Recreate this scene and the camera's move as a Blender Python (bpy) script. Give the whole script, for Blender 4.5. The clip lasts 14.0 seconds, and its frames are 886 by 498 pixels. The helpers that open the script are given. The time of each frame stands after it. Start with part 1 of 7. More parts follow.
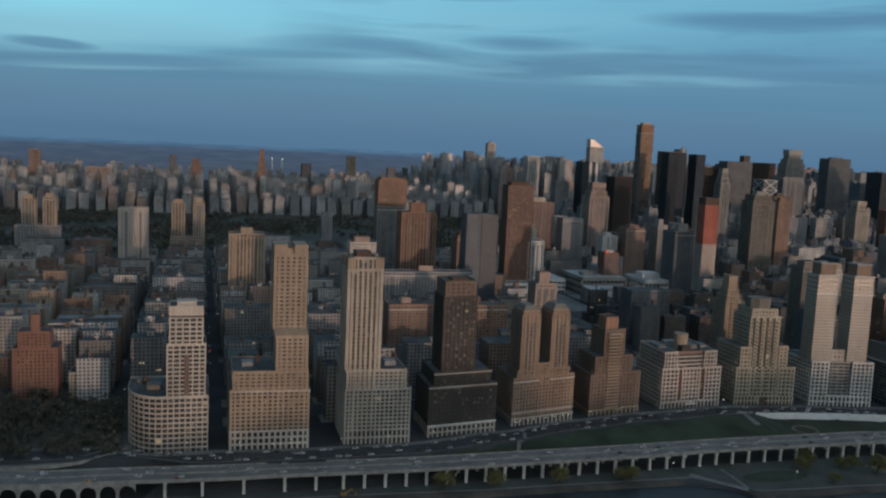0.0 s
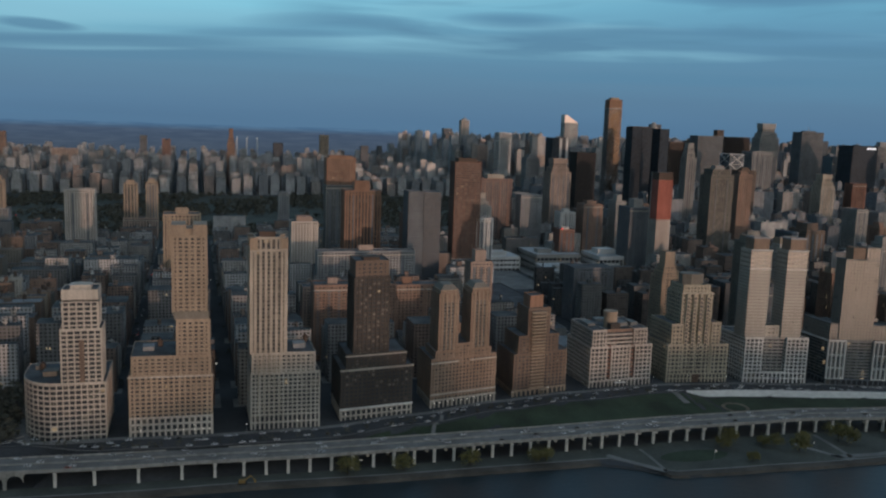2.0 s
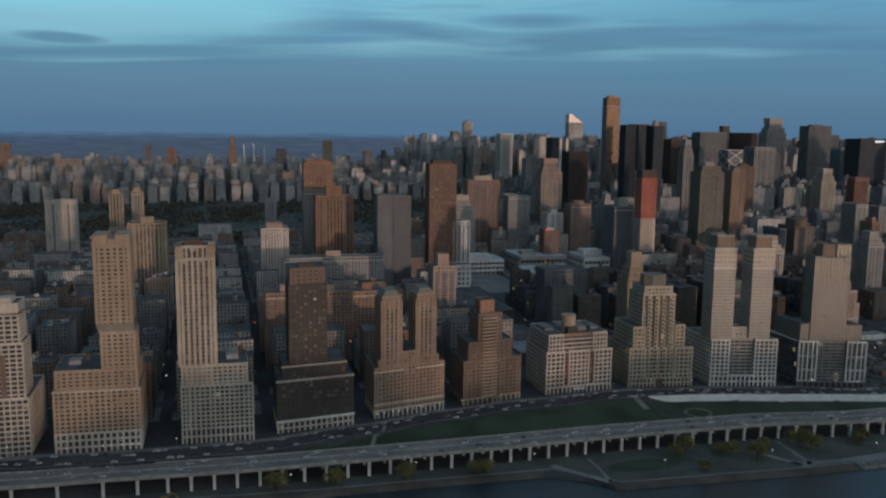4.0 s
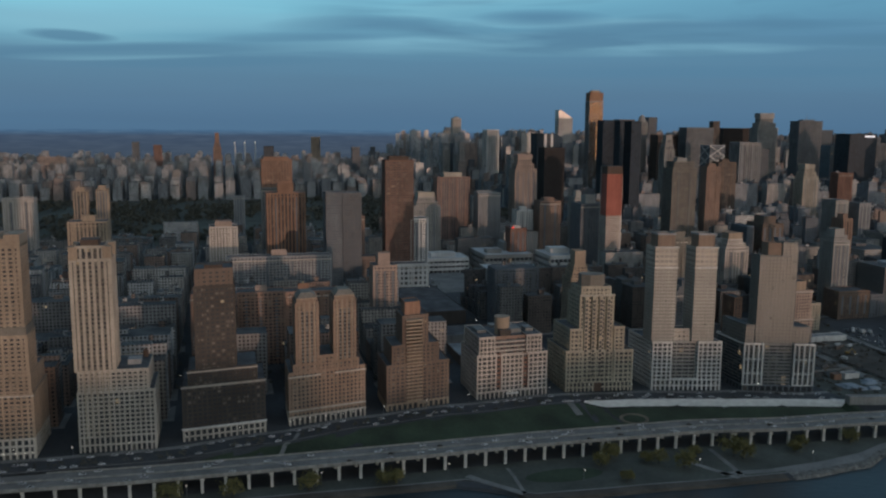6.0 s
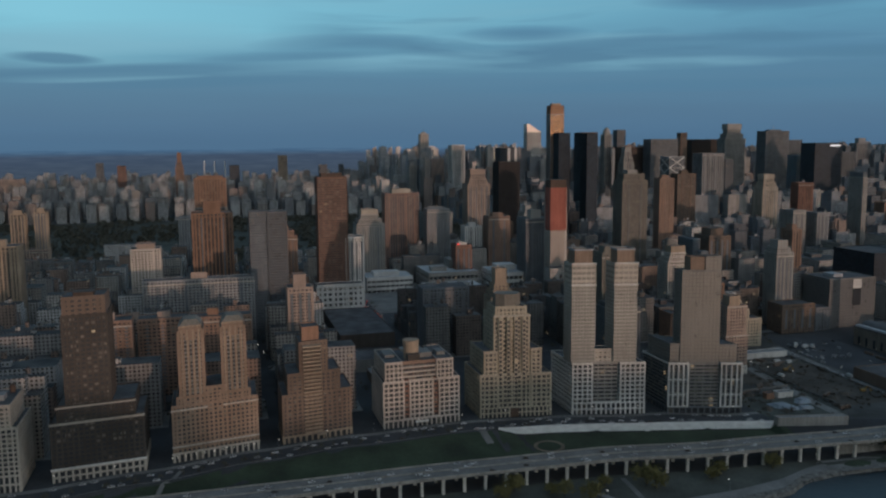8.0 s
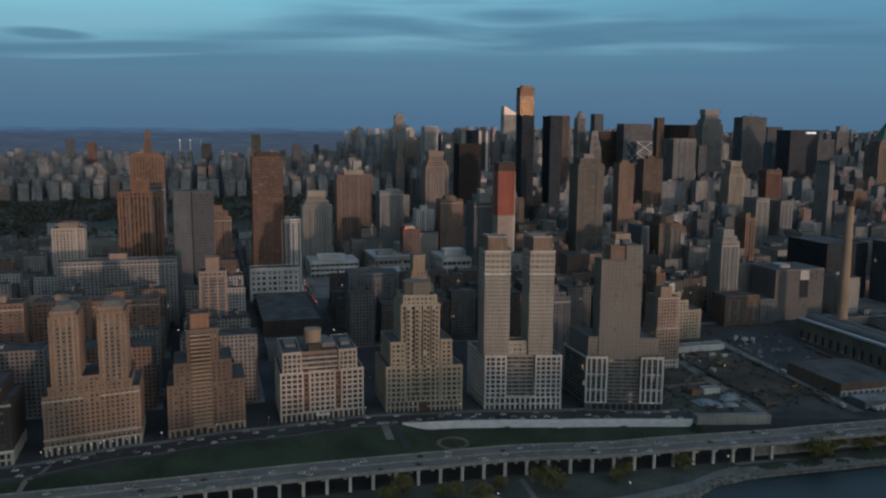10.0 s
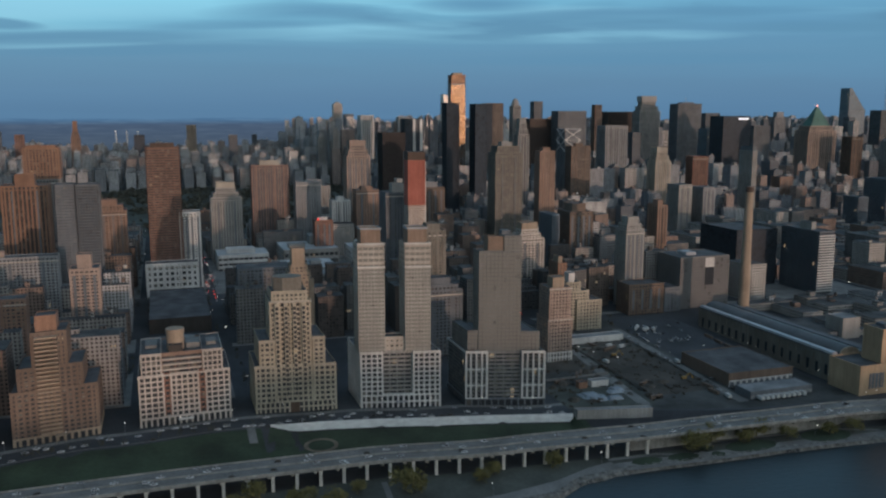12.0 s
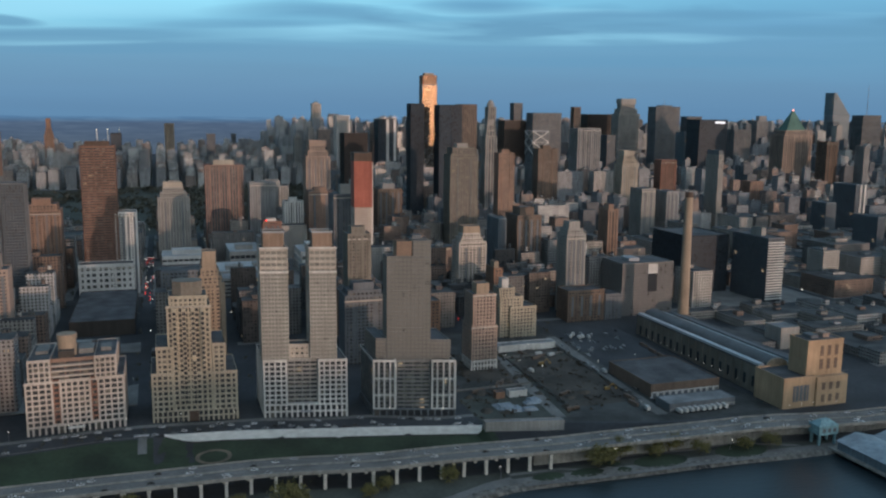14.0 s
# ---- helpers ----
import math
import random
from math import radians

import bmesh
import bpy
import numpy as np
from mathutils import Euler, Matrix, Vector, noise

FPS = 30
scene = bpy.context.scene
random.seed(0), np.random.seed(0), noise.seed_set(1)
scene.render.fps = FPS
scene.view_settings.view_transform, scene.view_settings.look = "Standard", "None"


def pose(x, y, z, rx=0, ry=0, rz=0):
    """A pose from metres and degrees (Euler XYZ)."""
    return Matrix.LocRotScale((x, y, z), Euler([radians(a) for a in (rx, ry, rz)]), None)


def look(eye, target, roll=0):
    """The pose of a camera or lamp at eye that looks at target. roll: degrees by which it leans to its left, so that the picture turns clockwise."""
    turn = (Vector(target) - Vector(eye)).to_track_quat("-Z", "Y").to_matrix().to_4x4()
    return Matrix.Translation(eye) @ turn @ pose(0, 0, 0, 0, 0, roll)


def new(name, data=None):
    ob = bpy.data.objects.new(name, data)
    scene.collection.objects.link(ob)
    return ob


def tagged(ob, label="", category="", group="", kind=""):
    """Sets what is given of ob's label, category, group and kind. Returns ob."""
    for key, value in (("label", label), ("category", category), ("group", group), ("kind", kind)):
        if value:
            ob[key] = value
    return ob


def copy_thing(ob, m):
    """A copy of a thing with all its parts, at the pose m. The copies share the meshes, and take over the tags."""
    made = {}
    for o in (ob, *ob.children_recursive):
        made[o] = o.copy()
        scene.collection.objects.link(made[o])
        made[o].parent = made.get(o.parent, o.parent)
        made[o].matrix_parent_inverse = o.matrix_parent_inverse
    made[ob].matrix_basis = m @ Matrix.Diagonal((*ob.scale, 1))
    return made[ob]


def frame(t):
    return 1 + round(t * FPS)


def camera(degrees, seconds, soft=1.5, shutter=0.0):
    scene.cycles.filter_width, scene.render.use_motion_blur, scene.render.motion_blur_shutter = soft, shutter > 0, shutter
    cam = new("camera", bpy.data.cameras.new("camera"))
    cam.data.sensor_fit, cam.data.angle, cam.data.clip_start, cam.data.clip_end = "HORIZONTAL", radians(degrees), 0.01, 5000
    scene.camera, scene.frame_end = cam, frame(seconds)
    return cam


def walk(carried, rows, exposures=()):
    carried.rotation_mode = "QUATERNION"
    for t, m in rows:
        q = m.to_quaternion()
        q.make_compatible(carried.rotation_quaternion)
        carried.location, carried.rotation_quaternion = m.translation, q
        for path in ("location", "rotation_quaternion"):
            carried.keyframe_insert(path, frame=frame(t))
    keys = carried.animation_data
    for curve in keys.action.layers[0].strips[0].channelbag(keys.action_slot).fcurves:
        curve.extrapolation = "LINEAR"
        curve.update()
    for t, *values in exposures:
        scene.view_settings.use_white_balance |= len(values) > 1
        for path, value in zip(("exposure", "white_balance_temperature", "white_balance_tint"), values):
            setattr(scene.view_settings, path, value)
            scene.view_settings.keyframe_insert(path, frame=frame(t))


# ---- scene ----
cam = camera(54.8, 14.0, soft=2.3)
PATH = [
    (0, (84.22, 117.61, 239.12), (111.423, 213.096, 227.182), 2.57),
    (0.5, (100.43, 118.00, 239.09), (127.557, 213.430, 226.519), 2.77),
    (1, (116.69, 118.40, 239.07), (143.985, 213.700, 225.907), 2.74),
    (1.5, (133.02, 118.83, 239.06), (160.747, 213.913, 225.231), 2.44),
    (2, (149.49, 119.34, 239.04), (177.615, 214.212, 224.633), 1.98),
    (2.5, (166.16, 119.97, 238.99), (194.188, 214.866, 224.559), 1.48),
    (3, (183.10, 120.77, 238.90), (210.489, 215.886, 224.637), 0.90),
    (3.5, (200.36, 121.81, 238.76), (226.849, 217.195, 224.568), 0.75),
    (4, (217.95, 123.18, 238.57), (243.433, 218.842, 224.448), 0.64),
    (4.5, (235.83, 124.97, 238.32), (260.331, 220.890, 224.260), 0.56),
    (5, (253.98, 127.25, 238.02), (277.634, 223.401, 223.984), 0.49),
    (5.5, (272.40, 130.15, 237.64), (295.432, 226.444, 223.599), 0.43),
    (6, (291.07, 133.73, 237.20), (315.666, 229.574, 222.703), 0.46),
    (6.5, (309.95, 138.01, 236.69), (335.999, 233.513, 222.503), 0.12),
    (7, (328.99, 142.83, 236.09), (355.439, 238.383, 223.059), -0.49),
    (7.5, (348.07, 147.97, 235.42), (374.286, 243.625, 222.613), -0.51),
    (8, (367.14, 153.23, 234.70), (393.018, 248.994, 222.073), -0.47),
    (8.5, (386.16, 158.36, 233.96), (411.669, 254.233, 221.438), -0.40),
    (9, (405.04, 163.14, 233.26), (430.275, 259.088, 220.702), -0.28),
    (9.5, (423.73, 167.35, 232.60), (448.871, 263.306, 219.863), -0.14),
    (10, (442.20, 170.78, 232.02), (468.716, 266.078, 217.387), 0.44),
    (10.5, (460.41, 173.34, 231.55), (488.760, 267.849, 215.295), 0.73),
    (11, (478.40, 175.11, 231.20), (508.282, 269.008, 214.148), 0.56),
    (11.5, (496.22, 176.22, 230.96), (526.984, 269.901, 214.294), 0.24),
    (12, (513.93, 176.82, 230.81), (544.787, 270.608, 214.947), 0.00),
    (12.5, (531.57, 177.06, 230.73), (562.100, 271.013, 215.166), 0.02),
    (13, (549.18, 177.09, 230.71), (579.652, 271.043, 215.054), 0.23),
    (13.5, (566.79, 177.00, 230.70), (597.439, 270.894, 215.096), 0.44),
    (14, (584.39, 176.86, 230.71), (615.463, 270.594, 214.960), 0.56),
]
walk(cam, [(t, look(eye, target, roll)) for t, eye, target, roll in PATH],
     ((0, 0.11, 6420, 9.4), (3, 0.06, 6430, 9.5), (6.5, -0.06, 6400, 9.4), (9.5, -0.14, 6420, 9.6), (10.5, -0.11, 6340, 9.1), (11, -0.05, 6320, 9.0), (11.5, 0.17, 6290, 8.8), (12.5, 0.37, 6310, 8.7), (14, 0.57, 6320, 8.7)))

# ---- world, sun, exposure ----
SUN_EL, SUN_AZ = 1.7, 16.0   # degrees above the horizon; degrees south of the street line
world = bpy.data.worlds.new("dusk_sky")
scene.world = world
world.use_nodes = True


def sky_nodes():
    t = world.node_tree
    n, l = t.nodes, t.links
    n.clear()
    out = n.new("ShaderNodeOutputWorld")
    bg = n.new("ShaderNodeBackground")
    sky = n.new("ShaderNodeTexSky")
    sky.sky_type = "NISHITA"
    sky.sun_disc = False
    sky.sun_elevation = radians(SUN_EL)
    sky.sun_rotation = radians(180 - SUN_AZ)
    sky.air_density, sky.dust_density, sky.ozone_density = 1.2, 1.0, 2.0
    co = n.new("ShaderNodeTexCoord")
    sep = n.new("ShaderNodeSeparateXYZ")
    l.new(co.outputs["Generated"], sep.inputs[0])
    # wisps of cloud: long lenses, level with the horizon and tilted a little
    mp = n.new("ShaderNodeMapping")
    mp.inputs["Rotation"].default_value = (0, radians(2.5), 0)
    mp.inputs["Scale"].default_value = (2.6, 2.6, 26.0)
    mp.inputs["Location"].default_value = (-0.30, 0.2, 1.35)
    l.new(co.outputs["Generated"], mp.inputs["Vector"])
    nz = n.new("ShaderNodeTexNoise")
    nz.inputs["Scale"].default_value = 1.3
    nz.inputs["Detail"].default_value = 4
    nz.inputs["Roughness"].default_value = 0.45
    nz.inputs["Distortion"].default_value = 0.5
    l.new(mp.outputs[0], nz.inputs["Vector"])
    mask = n.new("ShaderNodeValToRGB")
    mask.color_ramp.elements[0].position, mask.color_ramp.elements[1].position = 0.45, 0.62
    l.new(nz.outputs["Fac"], mask.inputs[0])
    lift = n.new("ShaderNodeMapRange")
    lift.inputs["From Min"].default_value, lift.inputs["From Max"].default_value = 0.03, 0.09
    l.new(sep.outputs["Z"], lift.inputs["Value"])
    amount = n.new("ShaderNodeMath"); amount.operation = "MULTIPLY"
    south = n.new("ShaderNodeMapRange")
    south.inputs["From Min"].default_value, south.inputs["From Max"].default_value = 0.06, 0.24
    l.new(sep.outputs["X"], south.inputs["Value"])
    part_of = n.new("ShaderNodeMath"); part_of.operation = "MULTIPLY"
    l.new(lift.outputs[0], part_of.inputs[0]); l.new(south.outputs[0], part_of.inputs[1])
    l.new(mask.outputs[0], amount.inputs[0]); l.new(part_of.outputs[0], amount.inputs[1])
    # the clear sky of dusk, by height; a broad soft edge where the cloud bank ends
    wave = n.new("ShaderNodeMath"); wave.operation = "MULTIPLY_ADD"
    wave.inputs[1].default_value = 0.045
    l.new(nz.outputs["Fac"], wave.inputs[0]); l.new(sep.outputs["Z"], wave.inputs[2])
    grad = n.new("ShaderNodeValToRGB")
    g = grad.color_ramp
    g.elements[0].position, g.elements[0].color = 0.02, (0.080, 0.168, 0.278, 1)
    g.elements[1].position, g.elements[1].color = 0.22, (0.155, 0.385, 0.52, 1)
    e = g.elements.new(0.115); e.color = (0.094, 0.226, 0.370, 1)
    e = g.elements.new(0.160); e.color = (0.125, 0.325, 0.470, 1)
    e = g.elements.new(0.36); e.color = (0.115, 0.175, 0.230, 1)
    e = g.elements.new(1.0); e.color = (0.155, 0.215, 0.280, 1)
    l.new(wave.outputs[0], grad.inputs[0])
    cl = n.new("ShaderNodeMix"); cl.data_type = "RGBA"
    cl.inputs["B"].default_value = (0.085, 0.205, 0.335, 1)
    l.new(amount.outputs[0], cl.inputs["Factor"])
    north = n.new("ShaderNodeMapRange")
    north.inputs["From Min"].default_value, north.inputs["From Max"].default_value = 0.60, -0.15
    l.new(sep.outputs["X"], north.inputs["Value"])
    high = n.new("ShaderNodeMapRange")
    high.inputs["From Min"].default_value, high.inputs["From Max"].default_value = 0.09, 0.155
    l.new(wave.outputs[0], high.inputs["Value"])
    nf = n.new("ShaderNodeMath"); nf.operation = "MULTIPLY"
    top = n.new("ShaderNodeMapRange")
    top.inputs["From Min"].default_value, top.inputs["From Max"].default_value = 0.34, 0.21
    l.new(wave.outputs[0], top.inputs["Value"])
    nh = n.new("ShaderNodeMath"); nh.operation = "MULTIPLY"
    l.new(high.outputs[0], nh.inputs[0]); l.new(top.outputs[0], nh.inputs[1])
    l.new(north.outputs[0], nf.inputs[0]); l.new(nh.outputs[0], nf.inputs[1])
    nmix = n.new("ShaderNodeMix"); nmix.data_type = "RGBA"
    nmix.inputs["B"].default_value = (0.23, 0.55, 0.69, 1)
    l.new(nf.outputs[0], nmix.inputs["Factor"]); l.new(grad.outputs[0], nmix.inputs["A"])
    # paler streaks between the dark wisps
    mp2 = n.new("ShaderNodeMapping")
    mp2.inputs["Rotation"].default_value = (0, radians(-1.5), 0)
    mp2.inputs["Scale"].default_value = (1.5, 1.5, 21.0)
    mp2.inputs["Location"].default_value = (3.1, 1.2, 2.3)
    l.new(co.outputs["Generated"], mp2.inputs["Vector"])
    nz2 = n.new("ShaderNodeTexNoise")
    nz2.inputs["Scale"].default_value = 1.6
    nz2.inputs["Detail"].default_value = 5
    nz2.inputs["Distortion"].default_value = 0.8
    l.new(mp2.outputs[0], nz2.inputs["Vector"])
    pale = n.new("ShaderNodeValToRGB")
    pale.color_ramp.elements[0].position, pale.color_ramp.elements[1].position = 0.50, 0.74
    pale.color_ramp.elements[1].color = (0.6, 0.6, 0.6, 1)
    l.new(nz2.outputs["Fac"], pale.inputs[0])
    pf = n.new("ShaderNodeMath"); pf.operation = "MULTIPLY"
    lift2 = n.new("ShaderNodeMapRange")
    lift2.inputs["From Min"].default_value, lift2.inputs["From Max"].default_value = 0.065, 0.11
    l.new(sep.outputs["Z"], lift2.inputs["Value"])
    l.new(pale.outputs[0], pf.inputs[0]); l.new(lift2.outputs[0], pf.inputs[1])
    pmix = n.new("ShaderNodeMix"); pmix.data_type = "RGBA"
    pmix.inputs["B"].default_value = (0.20, 0.42, 0.54, 1)
    l.new(pf.outputs[0], pmix.inputs["Factor"]); l.new(nmix.outputs["Result"], pmix.inputs["A"])
    # single lenses of cloud: bearing, height, half length, half depth, tilt
    DARK_CLOUDS = ((0.156, 0.1117, 0.087, 0.0089, 0.044),
                   (0.381, 0.1271, 0.071, 0.0087, 0.035),
                   (-0.065, 0.0773, 0.202, 0.0072, 0.05),
                   (-0.155, 0.0898, 0.039, 0.0053, -0.047),
                   (0.692, 0.1791, 0.132, 0.0115, 0.052),
                   (0.621, 0.1268, 0.227, 0.0064, 0.053),
                   (0.1, 0.0961, 0.096, 0.0055, 0.06),
                   (0.639, 0.0688, 0.276, 0.0073, 0.027),
                   (-0.014, 0.066, 0.12, 0.0054, 0.042),
                   (0.872, 0.1174, 0.109, 0.0076, 0.024))
    PALE_CLOUDS = ((0.23, 0.0951, 0.247, 0.0059, 0.068),
                   (0.469, 0.1231, 0.177, 0.0069, 0.022),
                   (-0.111, 0.1114, 0.134, 0.0153, 0.057),
                   (0.414, 0.0939, 0.267, 0.0095, 0.025),
                   (-0.018, 0.1078, 0.156, 0.0094, 0.046),
                   (-0.108, 0.0704, 0.089, 0.0046, 0.035))

    def sums(op, a, b=None, c=None):
        m = n.new("ShaderNodeMath"); m.operation = op
        for k, v in enumerate((a, b, c)):
            if v is None:
                continue
            if isinstance(v, (int, float)):
                m.inputs[k].default_value = v
            else:
                l.new(v, m.inputs[k])
        return m.outputs[0]

    ahead = sums("MAXIMUM", sep.outputs["Y"], 0.05)
    bearing, height = sums("DIVIDE", sep.outputs["X"], ahead), sums("DIVIDE", sep.outputs["Z"], ahead)
    ragged = sums("MULTIPLY_ADD", nz2.outputs["Fac"], 1.7, 0.15)

    def lenses(rows):
        total = None
        for u0, v0, a, b, k in rows:
            du = sums("SUBTRACT", bearing, u0)
            dv = sums("SUBTRACT", sums("SUBTRACT", height, v0), sums("MULTIPLY", du, k))
            e = sums("ADD", sums("POWER", sums("ABSOLUTE", sums("DIVIDE", du, a)), 2.0), sums("POWER", sums("ABSOLUTE", sums("DIVIDE", dv, b)), 2.0))
            one = sums("MAXIMUM", sums("SUBTRACT", 1.0, sums("MULTIPLY", e, 0.55)), 0.0)
            one = sums("MULTIPLY", one, ragged)
            total = one if total is None else sums("MAXIMUM", total, one)
        return sums("MINIMUM", sums("MAXIMUM", total, 0.0), 1.0)

    bright = n.new("ShaderNodeMix"); bright.data_type = "RGBA"
    bright.inputs["B"].default_value = (0.215, 0.45, 0.585, 1)
    l.new(sums("MULTIPLY", lenses(PALE_CLOUDS), 0.7), bright.inputs["Factor"])
    l.new(pmix.outputs["Result"], bright.inputs["A"])
    dim = n.new("ShaderNodeMix"); dim.data_type = "RGBA"
    dim.inputs["B"].default_value = (0.080, 0.200, 0.335, 1)
    l.new(sums("MULTIPLY", lenses(DARK_CLOUDS), 0.85), dim.inputs["Factor"])
    l.new(bright.outputs["Result"], dim.inputs["A"])
    l.new(dim.outputs["Result"], cl.inputs["A"])
    # the bright western half of the dusk sky, behind the flight
    west = n.new("ShaderNodeMapRange")
    west.inputs["From Min"].default_value, west.inputs["From Max"].default_value = 0.12, 0.93
    glow_side = n.new("ShaderNodeVectorMath"); glow_side.operation = "DOT_PRODUCT"
    glow_side.inputs[1].default_value = (0.50, -0.866, 0.0)
    l.new(co.outputs["Generated"], glow_side.inputs[0])
    l.new(glow_side.outputs["Value"], west.inputs["Value"])
    wcol = n.new("ShaderNodeValToRGB")
    w = wcol.color_ramp
    w.elements[0].position, w.elements[0].color = 0.0, (1.02, 0.83, 0.65, 1)
    w.elements[1].position, w.elements[1].color = 0.9, (0.24, 0.31, 0.37, 1)
    w.elements.new(0.30).color = (0.74, 0.77, 0.78, 1)
    l.new(sep.outputs["Z"], wcol.inputs[0])
    wmix = n.new("ShaderNodeMix"); wmix.data_type = "RGBA"
    l.new(west.outputs[0], wmix.inputs["Factor"])
    l.new(cl.outputs["Result"], wmix.inputs["A"])
    l.new(wcol.outputs[0], wmix.inputs["B"])
    mul = n.new("ShaderNodeMix"); mul.data_type = "RGBA"; mul.blend_type = "ADD"
    mul.inputs["Factor"].default_value = 1.0
    sc = n.new("ShaderNodeMix"); sc.data_type = "RGBA"; sc.blend_type = "MULTIPLY"
    sc.inputs["Factor"].default_value = 1.0
    sc.inputs["B"].default_value = (0.018, 0.035, 0.05, 1)
    l.new(sky.outputs[0], sc.inputs["A"])
    l.new(sc.outputs["Result"], mul.inputs["A"])
    # the sky sinks into night towards the north, away from the glow
    night = n.new("ShaderNodeMapRange")
    night.inputs["From Min"].default_value, night.inputs["From Max"].default_value = -0.22, -0.75
    night.inputs["To Min"].default_value, night.inputs["To Max"].default_value = 1.0, 0.32
    l.new(sep.outputs["X"], night.inputs["Value"])
    fade = n.new("ShaderNodeVectorMath"); fade.operation = "SCALE"
    l.new(wmix.outputs["Result"], fade.inputs[0]); l.new(night.outputs[0], fade.inputs["Scale"])
    l.new(fade.outputs[0], mul.inputs["B"])
    l.new(mul.outputs["Result"], bg.inputs[0])
    bg.inputs[1].default_value = 1.0
    l.new(bg.outputs[0], out.inputs[0])


sky_nodes()
sun = new("sun", bpy.data.lights.new("sun", "SUN"))
sun.data.energy = 1.05
sun.data.angle = radians(0.6)
sun.data.color = (1.0, 0.65, 0.48)
ca, sa, ce, se = math.cos(radians(SUN_AZ)), math.sin(radians(SUN_AZ)), math.cos(radians(SUN_EL)), math.sin(radians(SUN_EL))
sun.matrix_world = look((sa * ce * 3000, -ca * ce * 3000, se * 3000), (0, 0, 0))

# ---- materials ----
MATS = {}


def nodes_of(name):
    m = bpy.data.materials.new(name)
    m.use_nodes = True
    return m, m.node_tree.nodes, m.node_tree.links, m.node_tree.nodes["Principled BSDF"]


def noise_node(n, l, co, scale, detail=4, stretch=(1, 1, 1)):
    mp = n.new("ShaderNodeMapping")
    mp.inputs["Scale"].default_value = stretch
    l.new(co, mp.inputs["Vector"])
    nz = n.new("ShaderNodeTexNoise")
    nz.inputs["Scale"].default_value = scale
    nz.inputs["Detail"].default_value = detail
    l.new(mp.outputs[0], nz.inputs["Vector"])
    return nz.outputs["Fac"]


def ramp(n, l, src, a, b, lo=0.3, hi=0.7):
    r = n.new("ShaderNodeValToRGB")
    r.color_ramp.elements[0].position, r.color_ramp.elements[1].position = lo, hi
    r.color_ramp.elements[0].color, r.color_ramp.elements[1].color = (*a, 1), (*b, 1)
    l.new(src, r.inputs[0])
    return r.outputs[0]


def blend(n, l, a, b, fac, mode="MIX"):
    m = n.new("ShaderNodeMix")
    m.data_type = "RGBA"
    m.blend_type = mode
    for sock, v in ((m.inputs["Factor"], fac), (m.inputs["A"], a), (m.inputs["B"], b)):
        if isinstance(v, (int, float)):
            sock.default_value = v
        elif isinstance(v, tuple):
            sock.default_value = (*v, 1)
        else:
            l.new(v, sock)
    return m.outputs["Result"]


def maths(n, l, op, a, b=0.0, c=0.0):
    m = n.new("ShaderNodeMath")
    m.operation = op
    for k, v in enumerate((a, b, c)):
        if isinstance(v, (int, float)):
            m.inputs[k].default_value = v
        else:
            l.new(v, m.inputs[k])
    return m.outputs[0]


def surface(name, col, rough=0.85, vary=0.25, grain=0.6, patch=0.03, streak=True, metal=0.0, bump=0.2):
    """A plain building surface: grain, broad stains and, on walls, streaks that run down."""
    if name in MATS:
        return MATS[name]
    m, n, l, p = nodes_of(name)
    co = n.new("ShaderNodeTexCoord").outputs["Object"]
    dark = tuple(c * (1 - vary) for c in col)
    lite = tuple(min(1, c * (1 + vary * 0.6)) for c in col)
    broad = noise_node(n, l, co, patch, 5)
    c = ramp(n, l, broad, dark, lite, 0.32, 0.68)
    fine = noise_node(n, l, co, grain, 3, (1, 1, 2.5))
    c = blend(n, l, c, ramp(n, l, fine, (0.78, 0.78, 0.78), (1.12, 1.12, 1.12)), 0.8, "MULTIPLY")
    if streak:
        run = noise_node(n, l, co, 0.5, 3, (1, 1, 0.06))
        c = blend(n, l, c, ramp(n, l, run, (0.74, 0.73, 0.72), (1.06, 1.06, 1.06)), 0.7, "MULTIPLY")
    l.new(c, p.inputs["Base Color"])
    p.inputs["Roughness"].default_value = rough
    p.inputs["Metallic"].default_value = metal
    if bump:
        b = n.new("ShaderNodeBump")
        b.inputs["Strength"].default_value = bump
        b.inputs["Distance"].default_value = 0.1
        l.new(fine, b.inputs["Height"])
        l.new(b.outputs[0], p.inputs["Normal"])
    MATS[name] = m
    return m


